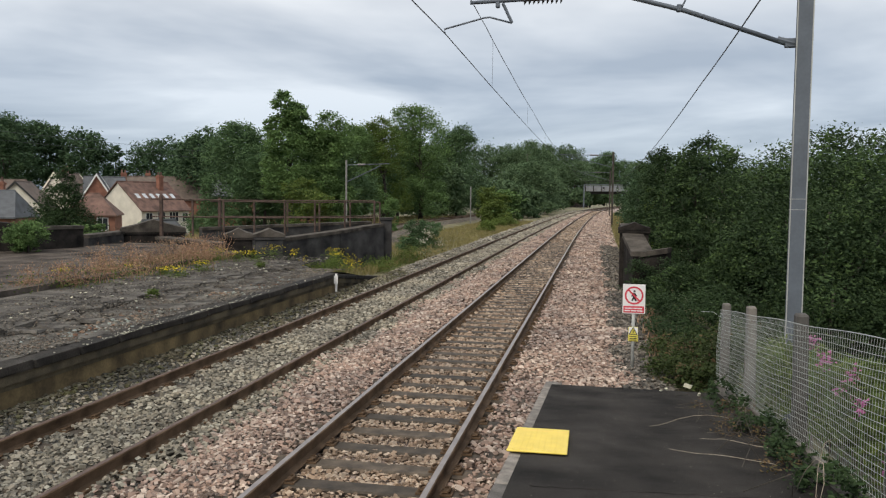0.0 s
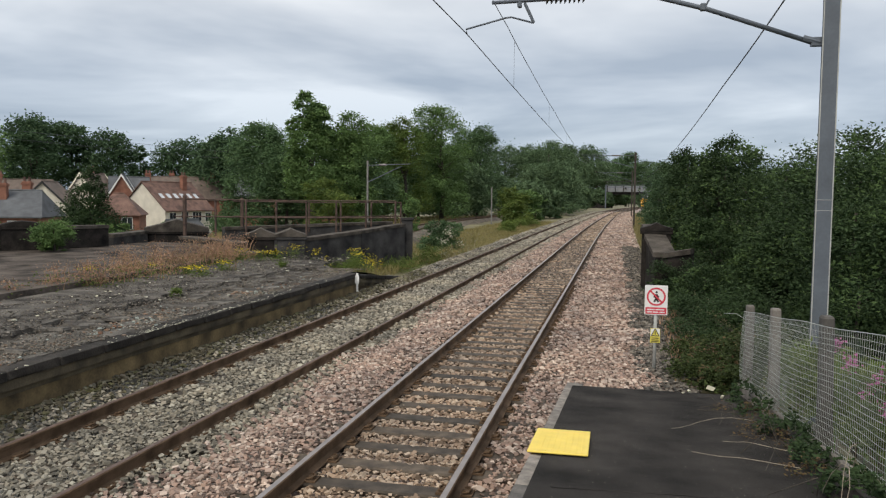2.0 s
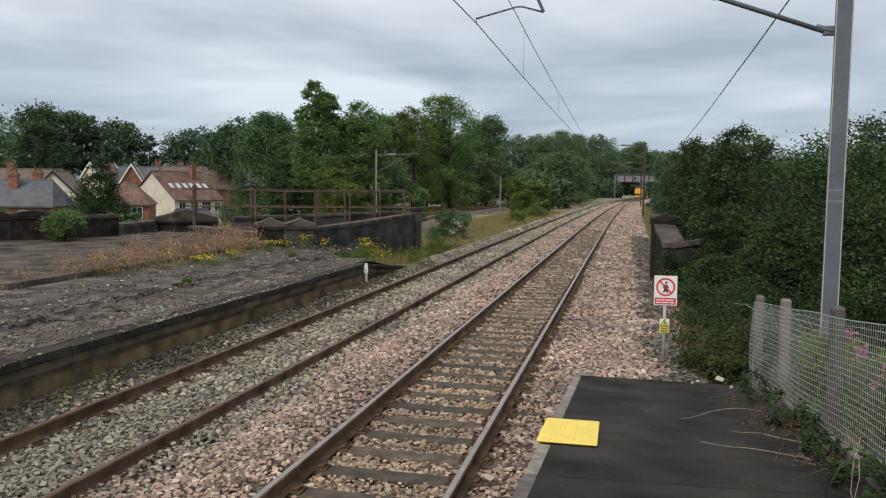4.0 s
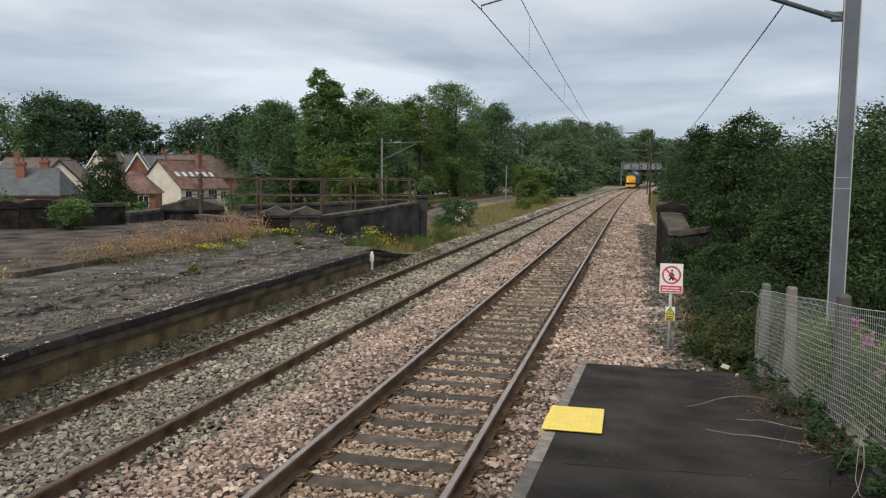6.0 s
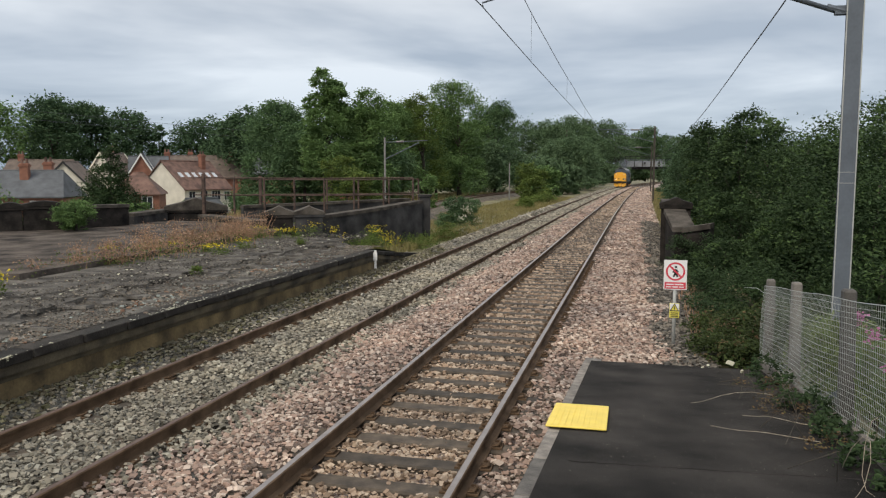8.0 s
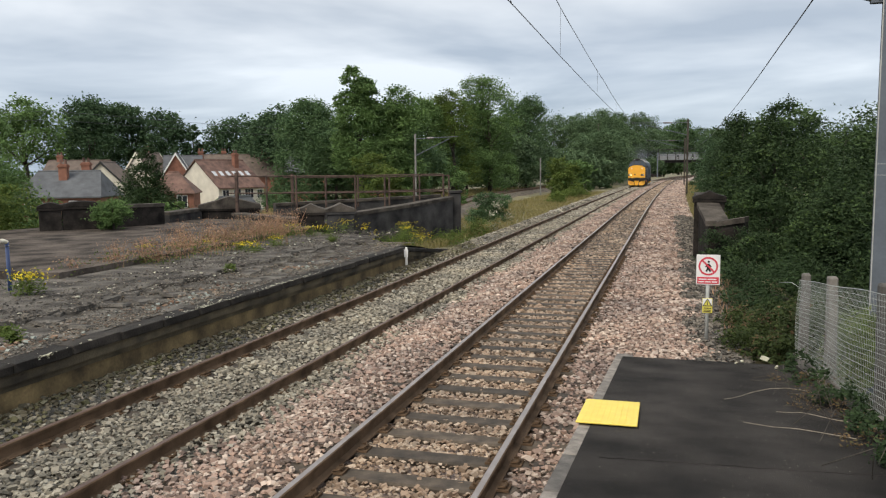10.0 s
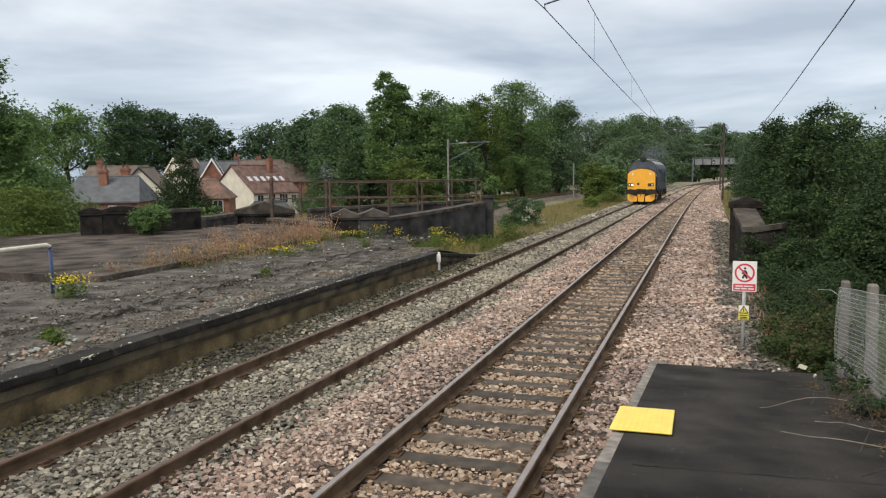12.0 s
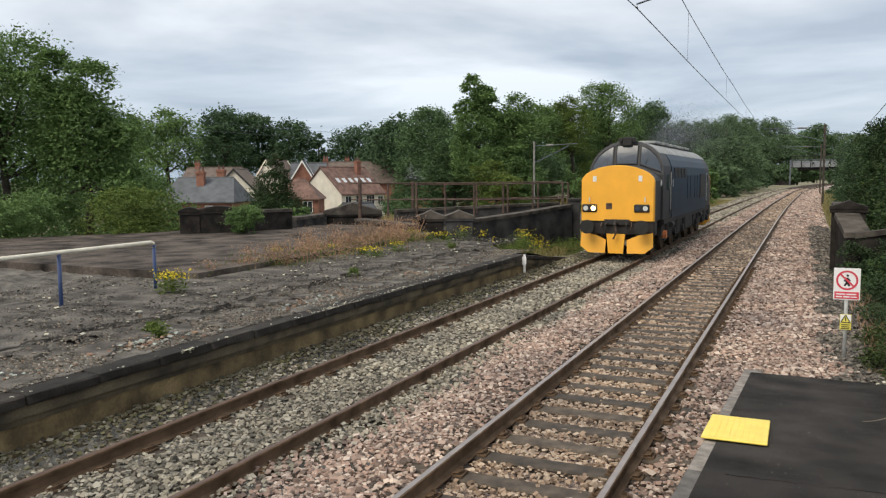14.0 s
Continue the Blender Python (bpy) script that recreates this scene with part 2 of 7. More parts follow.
    "leaf_bramble": island_material("olive_bramble_leaves", [(0.0184, 0.0291, 0.0094), (0.0322, 0.0531, 0.0157), (0.0507, 0.0787, 0.0236), (0.0768, 0.107, 0.033)], translucent=0.2),
    "litter_pale": material("pale_dry_stem", (0.34, 0.29, 0.23), scale=20, vary=0.3, fine=80, bump=0),
    "leaf_light": island_material("yellow_green_leaves", [(0.057, 0.103, 0.023), (0.098, 0.161, 0.04), (0.138, 0.201, 0.052), (0.184, 0.218, 0.057)], translucent=0.3),
    # distance haze is mixed into this leaf colour: paler and a little bluer
    "leaf_far": island_material("haze_tinted_leaves", [(0.072, 0.1283, 0.0705), (0.0929, 0.1568, 0.0838), (0.1115, 0.1805, 0.0926), (0.1336, 0.2043, 0.1014)], translucent=0.2),
    "leaf_gold": island_material("ageing_gold_leaves", [(0.0704, 0.13, 0.0333), (0.1012, 0.175, 0.0427), (0.132, 0.2, 0.0494), (0.154, 0.175, 0.0475)], translucent=0.3),
    "dry": island_material("dry_brown_weeds", [(0.161, 0.0874, 0.0616), (0.3105, 0.1736, 0.1254), (0.5405, 0.3248, 0.2408), (0.483, 0.3472, 0.2352), (0.161, 0.1456, 0.0616)], translucent=0.2),
    "litter_brown": island_material("brown_leaf_litter", [(0.05, 0.035, 0.022), (0.10, 0.068, 0.04), (0.16, 0.11, 0.06), (0.06, 0.07, 0.025)]),
    "straw": island_material("straw_grass", [(0.16, 0.15, 0.06), (0.26, 0.22, 0.10), (0.34, 0.29, 0.15), (0.14, 0.16, 0.05)], translucent=0.2),
    "bloom_yellow": island_material("yellow_blossom", [(0.65, 0.52, 0.03), (0.8, 0.68, 0.06)], translucent=0.2),
    "bloom_pink": island_material("magenta_blossom", [(0.42, 0.10, 0.30), (0.6, 0.22, 0.48)], translucent=0.2),
    "bloom_white": island_material("white_blossom", [(0.55, 0.55, 0.45), (0.7, 0.7, 0.62)], translucent=0.2),
    "rubble": island_material("brick_rubble", [(0.16, 0.0855, 0.06), (0.24, 0.1615, 0.12), (0.272, 0.228, 0.19), (0.224, 0.2565, 0.25), (0.4, 0.456, 0.45)]),
    "bark": material("grey_brown_bark", (0.06, 0.05, 0.04), scale=3, vary=0.4, fine=25, bump=0.8, dist=0.03),
    "blue_paint": material("blue_post_paint", (0.035, 0.065, 0.17), rough=0.5, scale=6, vary=0.25, fine=50, bump=0.05),
    "cream_paint": material("cream_rail_paint", (0.70, 0.66, 0.55), rough=0.5, scale=6, vary=0.12, fine=50, bump=0.05),
    "render_white": material("cream_render", (0.62, 0.58, 0.50), scale=1.0, vary=0.10, fine=15),
    "brick_red": material("orange_red_brick", (0.24, 0.105, 0.07), scale=1.5, vary=0.25, fine=25),
    "tile_red": material("red_brown_roof_tile", (0.125, 0.070, 0.056), scale=1.0, vary=0.35, fine=10, bump=0.8, second=(0.17, 0.098, 0.076)),
    "tile_tan": material("tan_roof_tile", (0.14, 0.108, 0.09), scale=1.0, vary=0.3, fine=14),
    "slate": material("grey_slate", (0.10, 0.108, 0.12), scale=1.0, vary=0.25, fine=14),
    "glass": material("dark_window_glass", (0.03, 0.035, 0.045), rough=0.08, scale=2, vary=0.1, fine=20, bump=0),
    "skylight": material("bright_rooflight_glass", (0.55, 0.58, 0.62), rough=0.15, scale=2, vary=0.1, fine=20, bump=0),
    "frame_white": material("white_window_frame", (0.75, 0.75, 0.73), rough=0.5, scale=3, vary=0.06, fine=30, bump=0),
    "girder": material("pale_grey_girder", (0.216, 0.228, 0.248), scale=0.5, vary=0.2, fine=6),
    "loco_yellow": material("warning_yellow_paint", (0.88, 0.425, 0.04), rough=0.5, scale=1.5, vary=0.07, fine=25, bump=0.03, coat=0.15),
    "loco_blue": material("dark_blue_paint", (0.008, 0.030, 0.060), rough=0.5, scale=1.2, vary=0.25, fine=25, bump=0.03, spec=0.2),
    "loco_roof": material("grey_roof_paint", (0.29, 0.30, 0.30), rough=0.7, scale=1.2, vary=0.25, fine=25, bump=0.05),
    "loco_cab": material("dark_grey_cab_paint", (0.022, 0.024, 0.028), rough=0.6, scale=1.2, vary=0.2, fine=25, bump=0.03),
    "loco_black": material("oily_underframe", (0.018, 0.017, 0.016), rough=0.7, scale=3, vary=0.4, fine=40),
    "loco_glass": material("windscreen_glass", (0.05, 0.065, 0.085), rough=0.05, scale=0.7, vary=0.1, fine=8, bump=0),
    "orange": material("orange_axlebox_paint", (0.65, 0.20, 0.06), rough=0.5, scale=4, vary=0.2, fine=40),
    "lamp_on": glow_material("lit_headlamp", (1.0, 0.74, 0.32), 3.5),
    "lamp_dim": glow_material("marker_lamp", (0.42, 0.43, 0.42), 0.25),
}


# ---- mesh helpers ----
def finish(bm, name, mat, parent=None, label="", smooth=False):
    me = bpy.data.meshes.new(name)
    bm.normal_update()
    bm.to_mesh(me)
    bm.free()
    if smooth:
        me.polygons.foreach_set("use_smooth", [True] * len(me.polygons))
    me.materials.append(MAT[mat])
    ob = new(name, me)
    if parent is not None:
        ob.parent = parent
    if label:
        ob["label"] = label
    return ob


def part(name, bm, mat, parent, label="", smooth=False):
    return finish(bm, name, mat, parent, label, smooth)


def shared(name, me, parent, m):
    """An object of its own on a mesh that alike pieces share."""
    ob = new(name, me)
    ob.parent = parent
    ob.matrix_basis = m
    return ob


def base(name, m, label, category, group="", kind=""):
    ob = new(name)
    ob.empty_display_size = 0.2
    ob.matrix_basis = m
    return tagged(ob, label, category, group, kind)


def box(bm, x0, x1, y0, y1, z0, z1, bevel=0.0, m=None):
    vs = [bm.verts.new((x, y, z)) for z in (z0, z1) for y in (y0, y1) for x in (x0, x1)]
    fs = [bm.faces.new([vs[i] for i in f]) for f in ((0, 2, 3, 1), (4, 5, 7, 6), (0, 1, 5, 4), (2, 6, 7, 3), (0, 4, 6, 2), (1, 3, 7, 5))]
    if bevel:
        es = {e for f in fs for e in f.edges}
        got = bmesh.ops.bevel(bm, geom=list(es), offset=bevel, segments=1, affect="EDGES")
        vs = list({v for f in got["faces"] for v in f.verts} | {v for v in vs if v.is_valid})
    if m is not None:
        bmesh.ops.transform(bm, matrix=m, verts=[v for v in vs if v.is_valid])
    return bm


def boxed(*a, **k):
    return box(bmesh.new(), *a, **k)


def tube(bm, pts, r, sides=8, r1=None, caps=True):
    """A round bar along points."""
    pts = [Vector(p) for p in pts]
    rings = []
    n = len(pts)
    for i, p in enumerate(pts):
        d = (pts[min(i + 1, n - 1)] - pts[max(i - 1, 0)]).normalized()
        a = d.orthogonal().normalized() if abs(d.z) > 0.95 else d.cross(Vector((0, 0, 1))).normalized()
        b = d.cross(a)
        rr = r if r1 is None else r + (r1 - r) * i / max(1, n - 1)
        rings.append([bm.verts.new(p + (a * math.cos(2 * math.pi * k / sides) + b * math.sin(2 * math.pi * k / sides)) * rr) for k in range(sides)])
    for q, s in zip(rings, rings[1:]):
        for k in range(sides):
            bm.faces.new((q[k], q[(k + 1) % sides], s[(k + 1) % sides], s[k]))
    if caps:
        bm.faces.new(rings[0][::-1])
        bm.faces.new(rings[-1])
    return bm


def tubed(*a, **k):
    return tube(bmesh.new(), *a, **k)


def prism(bm, outline, y0, y1, m=None):
    """An outline in x and z, drawn out along y."""
    a = [bm.verts.new((x, y0, z)) for x, z in outline]
    b = [bm.verts.new((x, y1, z)) for x, z in outline]
    n = len(outline)
    bm.faces.new(a)
    bm.faces.new(b[::-1])
    for i in range(n):
        bm.faces.new((a[(i + 1) % n], a[i], b[i], b[(i + 1) % n]))
    bmesh.ops.recalc_face_normals(bm, faces=bm.faces[:])
    if m is not None:
        bmesh.ops.transform(bm, matrix=m, verts=a + b)
    return bm


def soup(name, verts, faces, mat, parent=None, label=""):
    """A mesh from arrays: verts (n, 3), faces (m, k)."""
    me = bpy.data.meshes.new(name)
    verts, faces = np.asarray(verts, np.float32), np.asarray(faces, np.int32)
    m, k = faces.shape
    me.vertices.add(len(verts))
    me.vertices.foreach_set("co", verts.ravel())
    me.loops.add(m * k)
    me.loops.foreach_set("vertex_index", faces.ravel())
    me.polygons.add(m)
    me.polygons.foreach_set("loop_start", np.arange(m, dtype=np.int32) * k)
    me.update(calc_edges=True)
    me.shade_flat()
    me.materials.append(MAT[mat])
    ob = new(name, me)
    if parent is not None:
        ob.parent = parent
    if label:
        ob["label"] = label
    return ob


CUBE = np.array([[x, y, z] for z in (-1, 1) for y in (-1, 1) for x in (-1, 1)], float)
CUBE_F = np.array([[0, 2, 3, 1], [4, 5, 7, 6], [0, 1, 5, 4], [2, 6, 7, 3], [0, 4, 6, 2], [1, 3, 7, 5]])


def stones(name, pts, size, mat, seed, parent=None, label="", flat=0.7):
    """Angular chips at points (n, 3), each a worn and skewed block."""
    rng = np.random.default_rng(seed)
    n = len(pts)
    size = np.broadcast_to(size, (n,))
    q = rng.normal(size=(n, 4))
    q /= np.linalg.norm(q, axis=1)[:, None]
    w, x, y, z = q.T
    rot = np.stack([1 - 2 * (y * y + z * z), 2 * (x * y - z * w), 2 * (x * z + y * w), 2 * (x * y + z * w), 1 - 2 * (x * x + z * z), 2 * (y * z - x * w), 2 * (x * z - y * w), 2 * (y * z + x * w), 1 - 2 * (x * x + y * y)], 1).reshape(n, 3, 3)
    loc = CUBE[None] * rng.uniform(0.72, 1.05, (n, 8, 3)) * rng.uniform(0.38, 1.15, (n, 1, 3)) * 0.72
    v = np.einsum("nij,nkj->nki", rot, loc) * size[:, None, None] * 0.5
    v[:, :, 2] *= flat
    v += pts[:, None, :]
    f = (CUBE_F[None] + 8 * np.arange(n)[:, None, None]).reshape(-1, 4)
    return soup(name, v.reshape(-1, 3), f, mat, parent, label)


def leaf_quads(pts, size, rng, lift=0.3, thin=0.55):
    """Folded leaves, one at each point, turned at random."""
    n = len(pts)
    a = rng.normal(size=(n, 3))
    a[:, 2] = a[:, 2] * 0.45 - lift * 0.4
    a /= np.linalg.norm(a, axis=1)[:, None]
    u = rng.normal(size=(n, 3)) * 0.5 + np.array([0, 0, 0.8])
    b = np.cross(a, u)
    b /= np.linalg.norm(b, axis=1)[:, None] + 1e-9
    s = np.broadcast_to(size, (n,)) * rng.uniform(0.6, 1.25, n)
    a, b = a * s[:, None], b * (s * thin)[:, None]
    nrm = np.cross(a, b)
    nrm /= np.linalg.norm(nrm, axis=1)[:, None] + 1e-9
    fold = nrm * (s * 0.12)[:, None]
    return np.stack([pts - a * 0.5, pts + b * 0.5 + fold, pts + a * 0.5, pts - b * 0.5 + fold], 1)


def leaf_mesh(name, pts, size, mat, seed, parent=None, label="", thin=0.55):
    rng = np.random.default_rng(seed)
    v = leaf_quads(np.asarray(pts), size, rng, thin=thin)
    n = len(v)
    f = np.arange(4 * n).reshape(n, 4)
    return soup(name, v.reshape(-1, 3), f, mat, parent, label)


def blades(name, pts, height, mat, seed, parent=None, label="", width=0.012, lean=0.35):
    """Grass: one bent blade of two faces at each point."""
    rng = np.random.default_rng(seed)
    n = len(pts)
    h = np.broadcast_to(height, (n,)) * rng.uniform(0.5, 1.2, n)
    ang = rng.uniform(0, 2 * np.pi, n)
    side = np.stack([np.cos(ang), np.sin(ang), np.zeros(n)], 1) * width
    bend = rng.normal(size=(n, 3)) * lean * h[:, None]
    bend[:, 2] = 0
    up = np.array([0, 0, 1.0])
    p0, p1, p2 = pts, pts + up * (h * 0.55)[:, None] + bend * 0.35, pts + up * h[:, None] + bend
    v = np.stack([p0 - side, p0 + side, p1 + side * 0.8, p1 - side * 0.8, p2 + side * 0.15, p2 - side * 0.15], 1)
    k = 6 * np.arange(n)[:, None]
    f = np.concatenate([k + np.array([0, 1, 2, 3]), k + np.array([3, 2, 4, 5])], 1).reshape(-1, 4)
    return soup(name, v.reshape(-1, 3), f, mat, parent, label)


# ---- the lie of the land ----
FAR_Z = -0.12
NEAR_RAIL, FAR_RAIL = -1.40, -4.776
GAUGE = 1.505
SLEEPER_GAP = 0.572
NEAR_PHASE, FAR_PHASE = 0.506, 0.1


def bend(y):
    """How far the line has swung to the east at y."""
    return 0.0105 * y + 1.4e-4 * max(0.0, min(y, 420) - 40) ** 2 + 2.6e-4 * max(0.0, min(y, 420) - 150) ** 2 + 0.24 * max(0.0, y - 420)


def bend_np(y):
    return 0.0105 * y + 1.4e-4 * np.maximum(0.0, np.minimum(y, 420) - 40) ** 2 + 2.6e-4 * np.maximum(0.0, np.minimum(y, 420) - 150) ** 2 + 0.24 * np.maximum(0.0, y - 420)


def branch(y):
    """The middle of the branch line in the west, on a wide curve."""
    q = min(max(y, 52.0), 100.0)
    return -17.1 + 0.0022 * (q - 86) ** 2 - 0.15 * min(0.0, y - 52) + 0.0616 * max(0.0, y - 100)


def step(a, b, v):
    v = np.clip((v - a) / (b - a), 0, 1)
    return v * v * (3 - 2 * v)


def land(x, y):
    """Height of the ground: the railway's bank, with low land to both sides."""
    c = x - bend_np(y)
    z = np.full_like(x, -0.42)
    z = z - 4.8 * step(-25, -48, c) - 2.6 * step(1.9, 6.0, c) * (1 - step(60, 120, y))
    z = z + 0.35 * step(2.0, 5.0, c) * step(60, 120, y)
    return z + 0.05 * np.sin(x * 0.7) * np.cos(y * 0.53)


def build_ground():
    xs = np.unique(np.concatenate([np.linspace(-2500, -120, 14), np.linspace(-120, 40, 110), np.linspace(40, 2500, 14)]))
    ys = np.unique(np.concatenate([np.linspace(-2000, -20, 10), np.linspace(-20, 260, 120), np.linspace(260, 3500, 16)]))
    gx, gy = np.meshgrid(xs, ys)
    v = np.stack([gx, gy, land(gx, gy)], 2).reshape(-1, 3)
    nx = len(xs)
    i = np.arange(len(ys) - 1)[:, None] * nx + np.arange(nx - 1)[None]
    f = np.stack([i, i + 1, i + nx + 1, i + nx], 2).reshape(-1, 4)
    ob = soup("ground", v, f, "soil")
    tagged(ob, "rough grassed ground beside the railway bank", "ground", kind="structure")


build_ground()


def ribbon(name, left, right, z, y0, y1, stepy, mat, label, category, crown=0.0, west=0.0):
    """A bed that follows the line between two offsets, with sloping shoulders."""
    ys = np.arange(y0, y1 + stepy, stepy)
    offs = np.array([left - 0.5, left, left + 0.62, (left + right) / 2, right, right + 0.4])
    zs = np.array([z - 0.4 + west * 2, z + west, z, z + crown, z, z - 0.4])
    v = np.stack([bend_np(ys)[:, None] + offs[None], np.repeat(ys[:, None], 6, 1), np.repeat(zs[None], len(ys), 0)], 2).reshape(-1, 3)
    i = np.arange(len(ys) - 1)[:, None] * 6 + np.arange(5)[None]
    f = np.stack([i, i + 1, i + 7, i + 6], 2).reshape(-1, 4)
    return tagged(soup(name, v, f, mat), label, category, kind="structure")


ribbon("ballast_bed_near", -3.75, 0.9, -0.235, -12, 420, 2.0, "pink_bed", "pink granite ballast bed under the near track", "ballast", 0.01)
ribbon("ballast_bed_far", -7.0, -3.75, -0.30, -12, 420, 2.0, "grey_bed", "grey stone ballast bed under the far track", "ballast", 0.0, 0.13)

RAIL = [(-0.07, -0.159), (-0.07, -0.148), (-0.012, -0.125), (-0.010, -0.045), (-0.034, -0.036), (-0.036, -0.008), (-0.026, 0.0), (0.026, 0.0), (0.036, -0.008), (0.034, -0.036), (0.010, -0.045), (0.012, -0.125), (0.07, -0.148), (0.07, -0.159)]


def along(outline, path, ys):
    """An outline in x and z, drawn along a path x(y)."""
    n = len(outline)
    o = np.array(outline)
    v = np.concatenate([np.stack([path(y) + o[:, 0], np.full(n, y), o[:, 1]], 1) for y in ys])
    i = np.arange(len(ys) - 1)[:, None] * n
    k = np.arange(n)[None]
    f = np.stack([i + k, i + (k + 1) % n, i + n + (k + 1) % n, i + n + k], 2).reshape(-1, 4)
    return v, f[:, ::-1]


def spaced(y0, y1):
    ys, y = [], y0
    while y < y1:
        ys.append(y)
        y += 1.5 if y < 60 else 4.0
    return ys + [y1]


def sleeper_mesh(name, half, mat):
    bm = boxed(-half, half, -0.115, 0.115, -0.16, 0.0, bevel=0.018)
    me = bpy.data.meshes.new(name)
    bm.to_mesh(me)
    bm.free()
    me.materials.append(MAT[mat])
    return me


def clip_mesh():
    """A rail chair with its spring clips on both sides."""
    bm = bmesh.new()
    box(bm, -0.17, 0.17, -0.08, 0.08, 0.0, 0.018)
    for s in (-1, 1):
        tube(bm, [(s * 0.075, -0.06, 0.03), (s * 0.13, -0.07, 0.045), (s * 0.145, 0.0, 0.05), (s * 0.12, 0.06, 0.045), (s * 0.08, 0.055, 0.035)], 0.011, 5)
        box(bm, min(s * 0.085, s * 0.15), max(s * 0.085, s * 0.15), -0.035, 0.035, 0.018, 0.04)
    me = bpy.data.meshes.new("rail_clip")
    bm.to_mesh(me)
    bm.free()
    me.materials.append(MAT["rust"])
    return me


SLEEPER, CLIP = sleeper_mesh("sleeper", 1.27, "sleeper"), clip_mesh()


def track(name, label, right_rail, z, top, path, y0, y1, phase, near_end, sleeper_drop=0.162, clips_to=24):
    root = base(name, pose(0, 0, z), label, "railway track", kind="structure")
    for off in (right_rail, right_rail - GAUGE):
        ys = spaced(y0, y1)
        v, f = along(RAIL, lambda y: path(y) + off, ys)
        rail = soup("rail", v, f, "rust", root)
        band = [(-0.027, 0.0), (-0.022, 0.003), (0.022, 0.003), (0.027, 0.0)]
        v, f = along(band, lambda y: path(y) + off, ys)
        soup("running_surface", v, f, top, rail, "polished top of the rail")
    y = y0 + phase
    far_v, far_f = [], []
    rng = random.Random(4)
    while y < y1:
        mid = path(y) + right_rail - GAUGE / 2
        yaw = -math.degrees(math.atan((path(y + 1) - path(y - 1)) / 2))
        if y < near_end:
            shared("sleeper", SLEEPER, root, pose(mid, y, -sleeper_drop + rng.uniform(-0.006, 0.004), rng.uniform(-0.6, 0.6), 0, yaw + rng.uniform(-0.5, 0.5)))
            if 2 < y < clips_to:
                for off in (right_rail, right_rail - GAUGE):
                    shared("rail_clip", CLIP, root, pose(path(y) + off, y, -sleeper_drop + 0.002, 0, 0, yaw))
        else:
            k = 8 * len(far_v)
            far_v.append(CUBE * np.array([1.27, 0.125, 0.08]) + np.array([mid, y, -sleeper_drop - 0.08]))
            far_f.append(CUBE_F + k)
        y += SLEEPER_GAP
    if far_v:
        tagged(soup("far_sleepers", np.concatenate(far_v), np.concatenate(far_f), "sleeper", root, "row of distant sleepers"), kind="stuff")
    return root


track("railway_track_near", "near railway track with bright worn rails on dark sleepers", NEAR_RAIL, 0.0, "bright_steel", bend, -8, 400, NEAR_PHASE, 110)
track("railway_track_far", "far railway track with brown rusted rails half sunk in ballast", FAR_RAIL, FAR_Z, "brown_steel", bend, -8, 400, FAR_PHASE, 60)
track("railway_track_branch", "rusty branch line track curving away behind the grass", 0.75, 0.06, "brown_steel", branch, 44, 128, 0.1, 45)


def build_branch_bed():
    ys = np.arange(42.0, 132.0, 2.0)
    offs, zs = np.array([-2.6, -1.5, 1.5, 2.4]), np.array([-0.55, -0.10, -0.10, -0.55])
    mid = np.array([branch(y) for y in ys])
    v = np.stack([mid[:, None] + offs[None], np.repeat(ys[:, None], 4, 1), np.repeat(zs[None], len(ys), 0)], 2).reshape(-1, 3)
    i = np.arange(len(ys) - 1)[:, None] * 4 + np.arange(3)[None]
    f = np.stack([i, i + 1, i + 5, i + 4], 2).reshape(-1, 4)
    tagged(soup("ballast_bed_branch", v, f, "branch_bed"), "low stone bed under the branch line", "ballast", kind="structure")


build_branch_bed()


def ballast(name, label, x0, x1, zfun, mat, seed, keep):
    """Loose chips over the bed, closest set where the camera stands."""
    rng = np.random.default_rng(seed)
    ps, ss = [], []
    for y0, y1, gap in ((2.2, 9, 0.054), (9, 15, 0.060), (15, 26, 0.078), (26, 48, 0.12), (48, 90, 0.2), (90, 170, 0.32)):
        gx, gy = np.meshgrid(np.arange(x0, x1, gap), np.arange(y0, y1, gap))
        p = np.stack([gx.ravel(), gy.ravel()], 1) + rng.uniform(-0.5, 0.5, (gx.size, 2)) * gap
        ps.append(p)
        ss.append(np.full(len(p), gap * (1.52 if y0 < 26 else 1.15)) * rng.choice([0.6, 0.8, 1.0, 1.3], len(p), p=[0.2, 0.3, 0.35, 0.15]))
    p, s = np.concatenate(ps), np.concatenate(ss)
    x = p[:, 0] + bend_np(p[:, 1])
    ok = keep(p[:, 0], p[:, 1], rng)
    p, s, x = p[ok], s[ok], x[ok]
    pts = np.stack([x, p[:, 1], zfun(p[:, 0], p[:, 1]) + rng.uniform(-0.012, 0.012, len(x))], 1)
    ob = stones(name, pts, s, mat, seed, flat=0.62)
    return tagged(ob, label, "ballast", kind="stuff")


